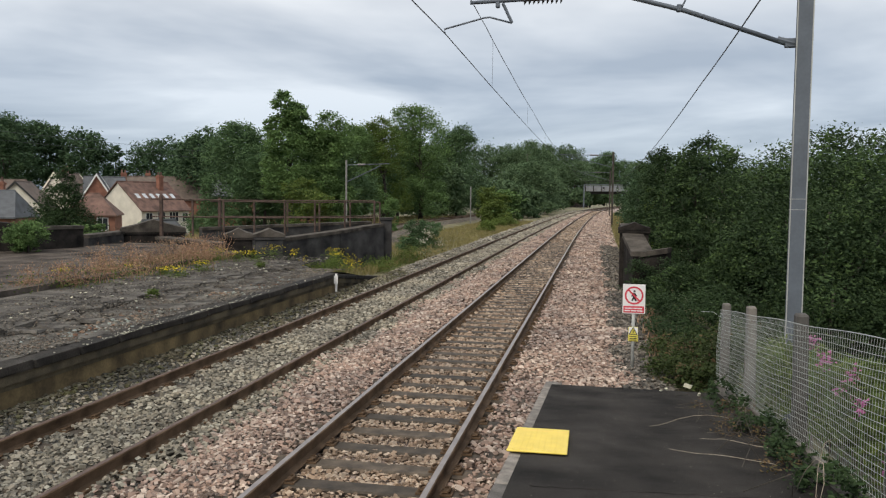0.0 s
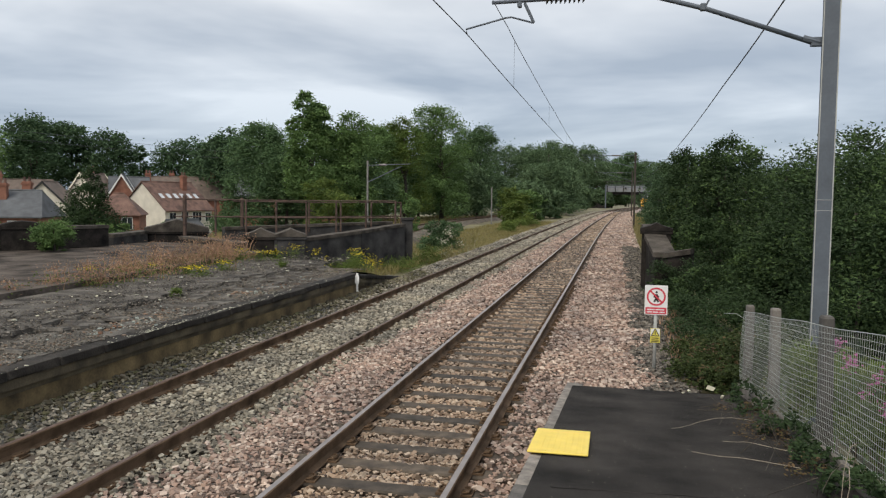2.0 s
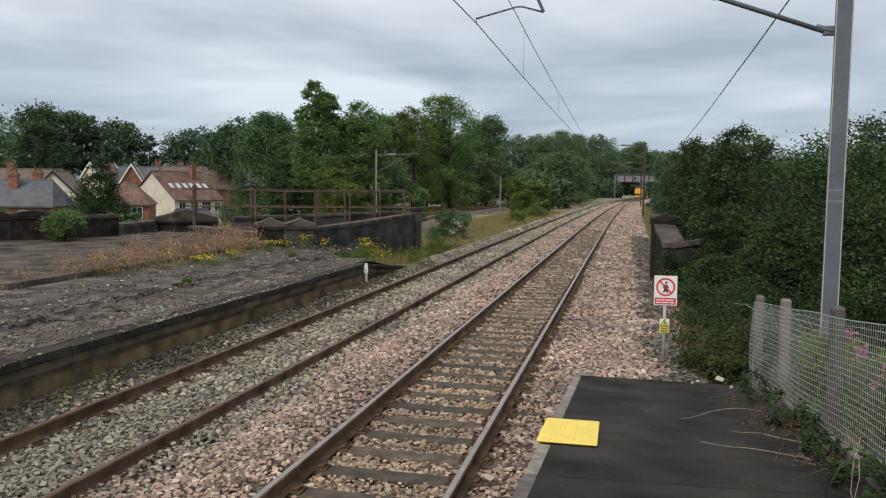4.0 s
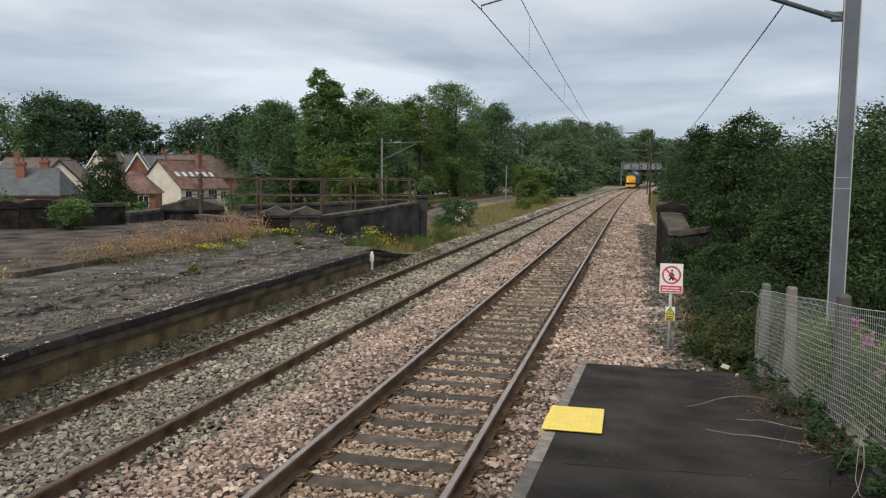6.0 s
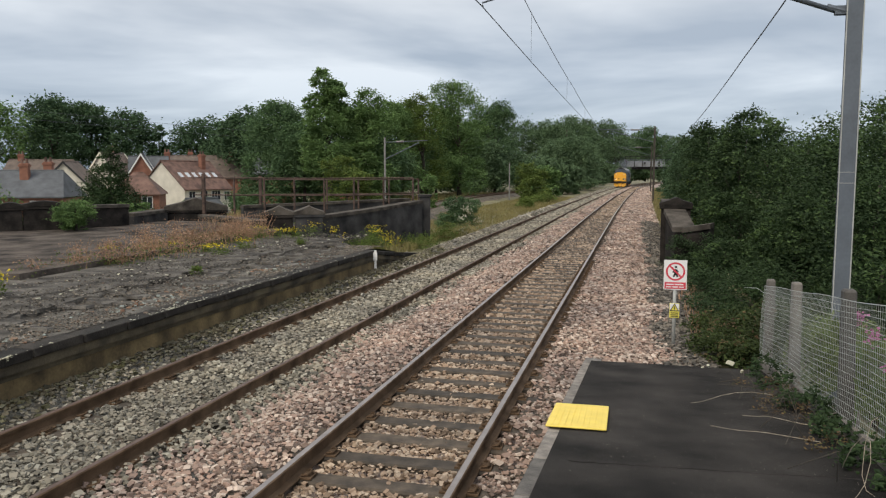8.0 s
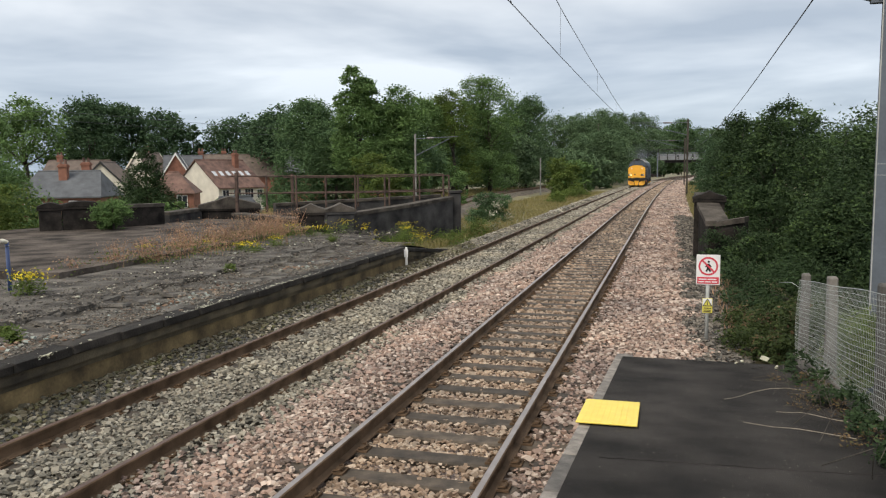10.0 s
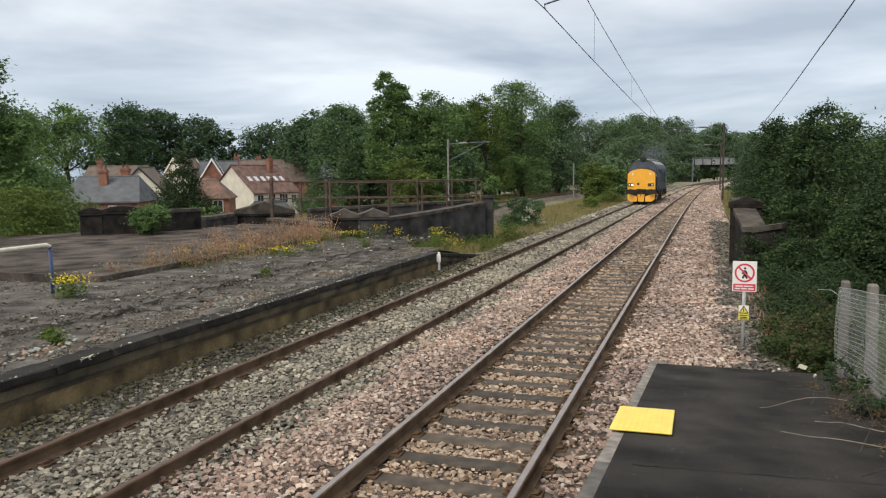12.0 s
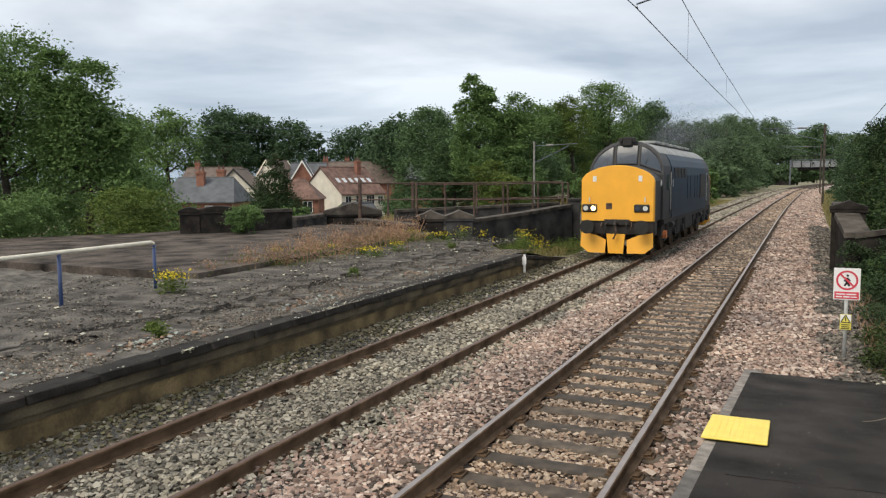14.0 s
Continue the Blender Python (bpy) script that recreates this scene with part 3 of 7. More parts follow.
def near_keep(x, y, rng):
    ok = np.ones(len(x), bool)
    for off in (NEAR_RAIL, NEAR_RAIL - GAUGE):
        ok &= np.abs(x - off) > 0.075
    mid = np.abs(x - (NEAR_RAIL - GAUGE / 2)) < 1.28
    ph = np.abs((y - (-8 + NEAR_PHASE) + SLEEPER_GAP / 2) % SLEEPER_GAP - SLEEPER_GAP / 2)
    clear = np.abs(x - (NEAR_RAIL - GAUGE / 2)) < 0.98
    ok &= ~(mid & clear & (ph < 0.10) & (rng.random(len(x)) > 0.06))
    ok &= ~(mid & ~clear & (ph < 0.10) & (rng.random(len(x)) > 0.55))
    on_platform = (x + bend_np(y) > -0.67 + 0.0105 * y) & (y < 11.0)
    return ok & ~on_platform


def near_z(x, y):
    mid = np.abs(x - (NEAR_RAIL - GAUGE / 2))
    z = np.where(mid < 0.95, -0.185, -0.155) - 0.09 * step(-3.7, -4.3, x)
    return z - 0.10 * step(0.5, 1.2, x) + 0.03 * np.exp(-((x + 3.6) / 0.35) ** 2)


def far_keep(x, y, rng):
    ok = np.ones(len(x), bool)
    for off in (FAR_RAIL, FAR_RAIL - GAUGE):
        ok &= np.abs(x - off) > 0.08
    ph = np.abs((y - (-8 + FAR_PHASE) + SLEEPER_GAP / 2) % SLEEPER_GAP - SLEEPER_GAP / 2)
    mid = np.abs(x - (FAR_RAIL - GAUGE / 2))
    bare = (mid < 0.72) & (mid > 0.42) & (ph < 0.11)
    return ok & ~(bare & (rng.random(len(x)) > 0.2)) & ((x > -7.05) | (y > 26.6))


def far_z(x, y):
    mid = np.abs(x - (FAR_RAIL - GAUGE / 2))
    return np.where(mid < 0.72, -0.27, -0.245) + 0.15 * step(-6.4, -6.95, x) - 0.30 * step(-7.05, -7.75, x)


MIDDLE = NEAR_RAIL - GAUGE / 2


def dirty(x, y):
    """Where soil and leaf mould, and painted shade, darken the chips at the eastern edge."""
    wob = 0.16 * np.sin(y * 1.7) + 0.12 * np.sin(y * 4.3 + 1.0) + 0.14 * np.sin(x * 31 + y * 23)
    return (x > 0.38 - 0.014 * np.clip(y - 18, 0, 20) + wob) & (y > 11.0) & (y < 46)


def greyish(x, y):
    """West of a ragged line beside the far track the chips are grey."""
    wob = 0.16 * np.sin(y * 0.9) + 0.10 * np.sin(y * 2.7 + 1.0) + 0.22 * np.sin(x * 37 + y * 29)
    return x < FAR_RAIL + 0.42 + wob


def sooty(x, y):
    """A dirty strip lies along the foot of the old platform's wall."""
    wob = 0.10 * np.sin(y * 1.3) + 0.16 * np.sin(x * 41 + y * 19)
    return (x < -6.62 + wob) & (y < 27)


ballast("ballast_stones_near", "loose pink and tan granite ballast chips", -4.75, 1.25, near_z, "pink_stone", 11, lambda x, y, rng: near_keep(x, y, rng) & (np.abs(x - MIDDLE) > 0.74) & ~dirty(x, y) & ~greyish(x, y))
# the dark chips hold both real dirt and the shade by the bushes
ballast("ballast_stones_dirty", "dark soiled ballast chips beside the bushes, with shade in their colour", 0.3, 1.25, near_z, "dark_stone", 14, lambda x, y, rng: near_keep(x, y, rng) & dirty(x, y))
ballast("ballast_stones_within_rails", "loose dirty brown ballast chips between the rails", -2.95, -1.35, near_z, "brown_stone", 13, lambda x, y, rng: near_keep(x, y, rng) & (np.abs(x - MIDDLE) <= 0.74))
ballast("ballast_stones_far", "loose pale grey ballast chips", -7.75, -3.7, far_z, "grey_stone", 12, lambda x, y, rng: far_keep(x, y, rng) & greyish(x, y) & ~sooty(x, y))
ballast("ballast_stones_sooty", "dark dirty ballast chips below the old platform", -7.05, -6.1, far_z, "sooty_stone", 15, lambda x, y, rng: far_keep(x, y, rng) & sooty(x, y))


# ---- the near platform and its ramp ----
def ramp_z(y):
    return 0.56 - 0.110 * (y - 4.98) if y > 1.6 else 0.932


def build_near_platform():
    root = base("platform_near", pose(-0.065, 0, 0, 0, 0, -0.6), "dark asphalt platform end sloping down to the ballast", "platform", kind="structure")
    bm = bmesh.new()
    ys = [-9.0, 1.6, 4, 6, 8, 9.6, 11.0]
    x0, x1 = -0.515, 1.80
    rows = []
    for y in ys:
        z = ramp_z(y)
        rows.append([bm.verts.new((x, y, zz)) for x, zz in ((x0, z - 0.9), (x0, z), (x1, z), (x1, z - 0.9))])
    for a, b in zip(rows, rows[1:]):
        for i in range(3):
            bm.faces.new((a[i], a[i + 1], b[i + 1], b[i]))
    bm.faces.new(rows[0][::-1])
    bm.faces.new(rows[-1])
    bmesh.ops.recalc_face_normals(bm, faces=bm.faces[:])
    part("surface", bm, "asphalt", root)
    rr = random.Random(77)
    pts = []
    for k in range(40):
        x = -0.36 + 2.1 * k / 39
        y = 5.35 + 0.22 * k / 39 + rr.uniform(-0.016, 0.016)
        pts.append((x, y, ramp_z(y) + 0.001))
    part("crack", tubed(pts, 0.0045, 4), "black_brick", root, "thin dark crack across the asphalt")
    # grit worked loose from the surface
    rng = np.random.default_rng(78)
    n = 1500
    p = np.stack([rng.uniform(-0.37, 1.75, n), 2.4 + 8.4 * rng.random(n) ** 1.3, np.zeros(n)], 1)
    p[:, 2] = [ramp_z(v) + 0.001 for v in p[:, 1]]
    tagged(stones("loose_grit", p, rng.choice([0.006, 0.009, 0.014], n, p=[0.6, 0.33, 0.07]), "dark_stone", 79, root, "fine loose grit"), kind="stuff")
    # coping stones along the edge
    bm = boxed(-0.12, 0.12, 0.0, 0.895, -0.09, 0.0, bevel=0.012)
    me = bpy.data.meshes.new("coping_stone")
    bm.to_mesh(me)
    bm.free()
    me.materials.append(MAT["coping_light"])
    y = -9.0
    while y < 10.9:
        tilt = math.degrees(math.atan((ramp_z(y + 0.9) - ramp_z(y)) / 0.9))
        shared("coping_stone", me, root, pose(-0.50, y, ramp_z(y) - 0.006, tilt, 0, 0))
        y += 0.9
    bm = bmesh.new()
    prism(bm, [(z, x) for z, x in ((-9.0, 0.83), (1.6, 0.83), (10.9, -0.20), (10.9, -0.9), (-9.0, -0.9))], -0.58, -0.52, Matrix(((0, 1, 0, 0), (1, 0, 0, 0), (0, 0, 1, 0), (0, 0, 0, 1))))
    bmesh.ops.recalc_face_normals(bm, faces=bm.faces[:])
    part("edge_wall", bm, "black_brick", root, "dark brick wall below the coping")


build_near_platform()


def build_mat():
    tilt = -math.degrees(math.atan(0.110))
    root = base("yellow_mat", pose(-0.637, 6.37, ramp_z(6.37) + 0.012, tilt, 0, 0.2), "yellow ribbed plastic board lying over the platform edge", "mat")
    part("board", boxed(0, 0.505, 0, 1.05, 0, 0.018, bevel=0.006), "yellow", root)
    for i in range(9):
        x = 0.055 + i * 0.0495
        part("rib", boxed(x - 0.008, x + 0.008, 0.03, 1.02, 0.018, 0.0215, bevel=0.002), "yellow", root)


build_mat()


def text_bar(name, parent, mat, x0, x1, z0, z1, y):
    part(name, boxed(x0, x1, y - 0.002, y, z0, z1), mat, parent)


def build_signs():
    root = base("warning_sign", pose(0.74, 12.62, -0.22), "grey post with a red-ringed white sign and a small yellow one", "sign")
    part("post", tubed([(0, 0, -0.3), (0, 0, 1.40)], 0.028, 10), "pale_galv", root, "pale galvanised steel post", True)
    board = part("sign_board", boxed(-0.175, 0.175, -0.036, -0.030, 0.945, 1.415, bevel=0.002), "white", root, "white sign board with a red ring")
    bm = bmesh.new()
    ring = [bm.verts.new((r * math.cos(a), -0.039, 1.235 + r * math.sin(a))) for a in [2 * math.pi * i / 40 for i in range(40)] for r in (0.118, 0.145)]
    for i in range(40):
        j = (i + 1) % 40
        bm.faces.new((ring[2 * i], ring[2 * i + 1], ring[2 * j + 1], ring[2 * j]))
    part("ring", bm, "red", board)
    # the walking figure as plain bars
    bm = bmesh.new()
    for x0, z0, x1, z1, w in ((0.0, 1.275, 0.0, 1.21, 0.022), (0.0, 1.21, -0.03, 1.15, 0.014), (0.0, 1.21, 0.035, 1.15, 0.014), (-0.005, 1.27, -0.04, 1.22, 0.010), (0.005, 1.27, 0.042, 1.225, 0.010)):
        d = Vector((x1 - x0, 0, z1 - z0))
        n = Vector((-d.z, 0, d.x)).normalized() * w
        a, b = Vector((x0, -0.0385, z0)), Vector((x1, -0.0385, z1))
        bm.faces.new([bm.verts.new(p) for p in (a - n, a + n, b + n, b - n)])
    bm.faces.new([bm.verts.new((0.005 + 0.018 * math.cos(i * math.pi / 5), -0.0385, 1.305 + 0.018 * math.sin(i * math.pi / 5))) for i in range(10)])
    part("pictogram", bm, "black", board)
    bm = bmesh.new()
    n = Vector((1, 0, 1)).normalized() * 0.013
    a, b = Vector((-0.09, -0.0415, 1.325)), Vector((0.09, -0.0415, 1.145))
    bm.faces.new([bm.verts.new(p) for p in (a - n, a + n, b + n, b - n)])
    part("slash", bm, "red", board)
    part("red_panel", boxed(-0.16, 0.16, -0.039, -0.036, 0.96, 1.065), "red", board)
    for x0, x1, z in ((-0.135, -0.02, 1.03), (-0.005, 0.125, 1.03), (-0.14, -0.06, 0.99), (-0.045, 0.04, 0.99), (0.055, 0.135, 0.99)):
        text_bar("lettering", board, "white", x0, x1, z - 0.009, z + 0.009, -0.0392)
    small = part("small_sign", boxed(-0.075, 0.075, -0.036, -0.030, 0.50, 0.73, bevel=0.002), "sign_yellow", root, "small yellow warning sign")
    part("white_panel", boxed(-0.070, 0.070, -0.038, -0.036, 0.605, 0.725), "white", small)
    bm = bmesh.new()
    for s, y in ((0.062, -0.0385), ):
        bm.faces.new([bm.verts.new(p) for p in ((-s, y, 0.615), (s, y, 0.615), (0, y, 0.72))])
    part("triangle", bm, "sign_yellow", small)
    for pts in (((-0.062, 0.612), (0.062, 0.612)), ((0.062, 0.612), (0, 0.722)), ((0, 0.722), (-0.062, 0.612))):
        a, b = [Vector((x, -0.040, z)) for x, z in pts]
        part("triangle_edge", tubed([a, b], 0.006, 4), "black", small)
    part("bolt_mark", boxed(-0.006, 0.006, -0.0405, -0.0385, 0.63, 0.685), "black", small)
    for z in (0.575, 0.545, 0.52):
        text_bar("lettering", small, "black", -0.055, 0.055, z - 0.006, z + 0.006, -0.037)


build_signs()


# ---- the fence ----
FENCE_X = 1.90


def fence_ground(y):
    return ramp_z(y) - 0.03


def build_kerb():
    root = base("fence_kerb", pose(1.80, 0, 0), "low dark concrete gravel board under the fence", "kerb", kind="structure")
    for y in (9.4, 7.25, 5.05, 2.85, 0.65):
        tilt = -math.degrees(math.atan(0.110)) if y > 1.6 else 0.0
        ob = part("gravel_board", boxed(0, 0.05, 0.07, 2.05, -0.2, 0.13, bevel=0.01), "concrete", root)
        ob.matrix_basis = pose(0.0, y - 2.15 + 2.1, ramp_z(y) , tilt, 0, 0) if y < 9 else pose(0.0, y, ramp_z(y), tilt, 0, 0) @ pose(0, -0.1, 0)


build_kerb()


def build_fence():
    root = base("wire_fence", pose(0, 0, 0), "wire mesh fence on pale concrete posts", "fence")
    for y in (11.2, 9.45, 7.3, 5.1, 2.9, 0.7, -1.5):
        z = fence_ground(y)
        bm = boxed(-0.065, 0.065, -0.065, 0.065, -0.5, 1.27, bevel=0.018)
        for v in bm.verts:
            if v.co.z > 1.0:
                v.co.x *= 0.8
        p = part("post", bm, "concrete", root, "weathered concrete post")
        p.matrix_basis = pose(FENCE_X, y, z, random.uniform(-1.5, 1.5), random.uniform(-2, 1), random.uniform(-4, 4))
    rng = random.Random(7)

    def place(y, h):
        sag = 0.03 * math.sin(y * 2.1) * math.sin(h * 3)
        return (FENCE_X - 0.085 + sag, y, fence_ground(y) + 0.03 + h)

    ys = [11.15 - 0.2 * i for i in range(64)]
    for k in range(23):
        h = 0.0525 * k
        part("line_wire", tubed([place(y, h + 0.006 * math.sin(y * 3 + k)) for y in ys], 0.0021 if k not in (0, 22) else 0.0035, 4, caps=False), "wire", root)
    y = 11.15
    while y > 0.5:
        part("stay_wire", tubed([place(y + 0.012 * math.sin(9 * h + y), h) for h in (0, 0.28, 0.56, 0.84, 1.155)], 0.0015, 4, caps=False), "wire", root)
        y -= 0.05
    # loose end of the mesh beyond the last post
    for k in range(1):
        h = 1.05 - 0.12 * k
        part("loose_wire", tubed([place(11.15, h), (FENCE_X - 0.12, 11.5, fence_ground(11.2) + h + 0.05), (FENCE_X - 0.25 - 0.05 * k, 11.75, fence_ground(11.2) + h * 0.9 + 0.12)], 0.003, 4), "wire", root)


build_fence()


# ---- overhead line ----
def i_beam(bm, w, d, t, z0, z1):
    """An upright H section drawn from one outline: flanges to north and south."""
    a, b, c = w / 2, d / 2, t / 2
    out = [(-a, -b), (a, -b), (a, -b + t), (c, -b + t), (c, b - t), (a, b - t), (a, b), (-a, b), (-a, b - t), (-c, b - t), (-c, -b + t), (-a, -b + t)]
    lo = [bm.verts.new((x, y, z0)) for x, y in out]
    hi = [bm.verts.new((x, y, z1)) for x, y in out]
    bm.faces.new(lo[::-1])
    bm.faces.new(hi)
    for k in range(12):
        bm.faces.new((lo[k], lo[(k + 1) % 12], hi[(k + 1) % 12], hi[k]))


def build_mast():
    root = base("overhead_line_mast", pose(2.73, 11.0, -0.2), "grey galvanised steel mast with a bracket arm over the track", "mast")
    bm = bmesh.new()
    i_beam(bm, 0.19, 0.20, 0.016, -0.6, 8.4)
    bmesh.ops.rotate(bm, verts=bm.verts[:], cent=(0, 0, 0), matrix=Matrix.Rotation(radians(-9), 3, "Z"))
    part("column", bm, "galv", root)
    # pale strips paint the light caught along the flange edges
    for sx in (-0.094, 0.094):
        edge = part("lit_edge_strip", boxed(sx - 0.007, sx + 0.007, -0.105, -0.1005, -0.55, 8.35), "pale_galv", root, "pale strip painting the lit flange edge")
        edge.rotation_euler = (0, 0, radians(-9))
    part("base_plate", boxed(-0.25, 0.25, -0.25, 0.25, -0.6, -0.2, bevel=0.02), "concrete", root, "concrete foundation block")
    for z in (2.62, 2.76):
        part("band", boxed(-0.099, 0.099, -0.104, 0.104, z, z + 0.007), "pale_galv", root, "thin steel band", False).rotation_euler = (0, 0, radians(-9))
    o = Vector((-2.73, -11.0, 0.2))

    def at(x, z, y=11.0):
        return Vector((x, y, z)) + o

    part("arm_bracket", boxed(-0.24, -0.09, -0.035, 0.035, 4.75, 4.87, bevel=0.01), "galv", root)
    part("arm_hinge", tubed([at(2.60, 4.60), at(2.40, 4.66)], 0.045, 8), "galv", root)
    part("bracket_tube", tubed([at(2.52, 4.60), at(1.2, 5.08), at(0.53, 5.27), at(-0.6, 5.62), at(-2.1, 6.15)], 0.032, 10), "galv", root, "long diagonal bracket tube", True)
    part("tube_clamp", boxed(-1.625, -1.555, -0.04, 0.04, 5.26, 5.36, bevel=0.012), "galv", root)
    part("stay", tubed([at(1.16, 5.09), at(1.22, 5.22), at(1.9, 6.4), at(2.66, 7.6)], 0.014, 6), "galv", root)
    part("registration_tube", tubed([at(-1.70, 5.285), at(-1.0, 5.30), at(0.0, 5.32), at(0.6, 5.33)], 0.026, 10), "galv", root, "horizontal registration tube", True)
    bm = bmesh.new()
    tube(bm, [at(-0.98, 5.305), at(-0.38, 5.315)], 0.032, 10)
    for i in range(9):
        x = -0.94 + i * 0.062
        tube(bm, [at(x, 5.305), at(x + 0.012, 5.305), at(x + 0.026, 5.306)], 0.078, 12, r1=0.045)
    part("insulator", bm, "insulator", root, "ribbed porcelain insulator", True)
    part("drop_clamp", boxed(-4.07, -4.01, -0.036, 0.036, 5.40, 5.48, bevel=0.012), "galv", root)
    part("drop_bracket", tubed([at(-1.24, 5.26), at(-1.19, 5.16), at(-1.11, 4.99)], 0.022, 8), "galv", root)
    part("registration_arm", tubed([at(-1.11, 4.985), at(-1.42, 5.075), at(-1.5, 5.07), at(-2.07, 4.93), at(-2.06, 4.87)], 0.013, 8), "galv", root, "thin bent registration arm", True)


build_mast()


def wire_run(name, label, pts, r=0.008):
    """A cable from point to point with a slight sag in every span."""
    out = []
    for a, b in zip(pts, pts[1:]):
        a, b = Vector(a), Vector(b)
        d = (b - a).length
        for i in range(10):
            s = i / 10
            p = a.lerp(b, s)
            p.z -= 4 * s * (1 - s) * d * 0.004
            out.append(p)
    out.append(Vector(pts[-1]))
    ob = finish(tubed(out, r, 5), name, "cable")
    return tagged(ob, label, "overhead wire")


def build_wires():
    mids = lambda y: bend(y) + NEAR_RAIL - GAUGE / 2
    wire_run("contact_wire", "thin dark contact wire above the near track", [(mids(-30), -30, 4.87), (-2.06, 11, 4.87), (mids(60) + 0.15, 60, 4.8), (mids(108) - 0.1, 108, 4.8), (mids(170), 170, 4.8), (mids(300), 300, 4.8)], 0.0075)
    tie = lambda y: -2.06 + (mids(63) + 2.06) * (y - 11) / 52
    mess = [(mids(-30), -30, 6.3)] + [(tie(y), y, z) for y, z in ((11, 6.0), (15, 5.82), (19, 5.63), (26, 5.40), (37, 5.10), (45, 5.02), (63, 5.35))]
    mess += [(mids(108), 108, 5.7), (mids(170), 170, 5.5), (mids(300), 300, 5.5)]
    wire_run("catenary_wire", "thin dark catenary wire sagging above the contact wire", mess, 0.0075)
    for y, z1, z0 in ((16.0, 5.77, 4.83), (24.0, 5.44, 4.80), (32, 5.2, 4.79), (40, 5.04, 4.78)):
        x = tie(y)
        tagged(finish(tubed([(x, y, z0), (x, y, z1)], 0.0035, 4), "dropper_wire", "cable"), "fine vertical dropper wire between the overhead wires", "overhead wire", "dropper wires")
    wire_run("feeder_wire", "dark feeder wire running along the masts", [(2.3, -30, 7.2), (2.38, 11, 5.52), (2.4, 18.24, 5.11), (2.6, 37, 4.57), (2.9, 60, 4.4), (3.4, 106, 5.0)], 0.012)
    wire_run("power_line", "thin power line crossing behind the houses", [(-70, 40, 8.6), (-66, 75, 9.6), (-52, 130, 9.2)], 0.02)
    wire_run("power_line", "thin power line crossing behind the houses", [(-70, 40, 7.6), (-66, 75, 8.6), (-52, 130, 8.2)], 0.02)


build_wires()


def far_mast(x, y, h, arm, mat="bark", wide=0.2, label="slim brown mast beside the line with a bracket arm"):
    root = base("overhead_line_mast", pose(x, y, -0.5), label, "mast", "distant masts")
    bm = bmesh.new()
    i_beam(bm, wide, wide, 0.02, -0.5, h)
    part("column", bm, mat, root)
    if arm:
        part("bracket_tube", tubed([(0, 0, h - 1.6), (arm, 0, h - 0.4)], 0.035, 6), "galv", root)
        part("top_tube", tubed([(0, 0, h - 0.35), (arm * 1.25, 0, h - 0.25)], 0.03, 6), "galv", root)
        part("insulator", tubed([(arm * 0.35, 0, h - 0.33), (arm * 0.55, 0, h - 0.31)], 0.08, 8), "insulator", root)
    return root


far_mast(2.42, 83, 7.9, -4.4)
far_mast(3.32, 128, 7.6, -4.4)
far_mast(-17.6, 55, 5.7, 2.6, "pale_mast", 0.12, "slim pale mast beside the branch line")
far_mast(-12.4, 82, 4.2, 0, "pale_mast", 0.12, "slim pale mast beside the branch line")


# ---- the old platform ----
PLAT_Z = 0.42


def edge_x(y):
    return -7.03 + 0.0105 * y


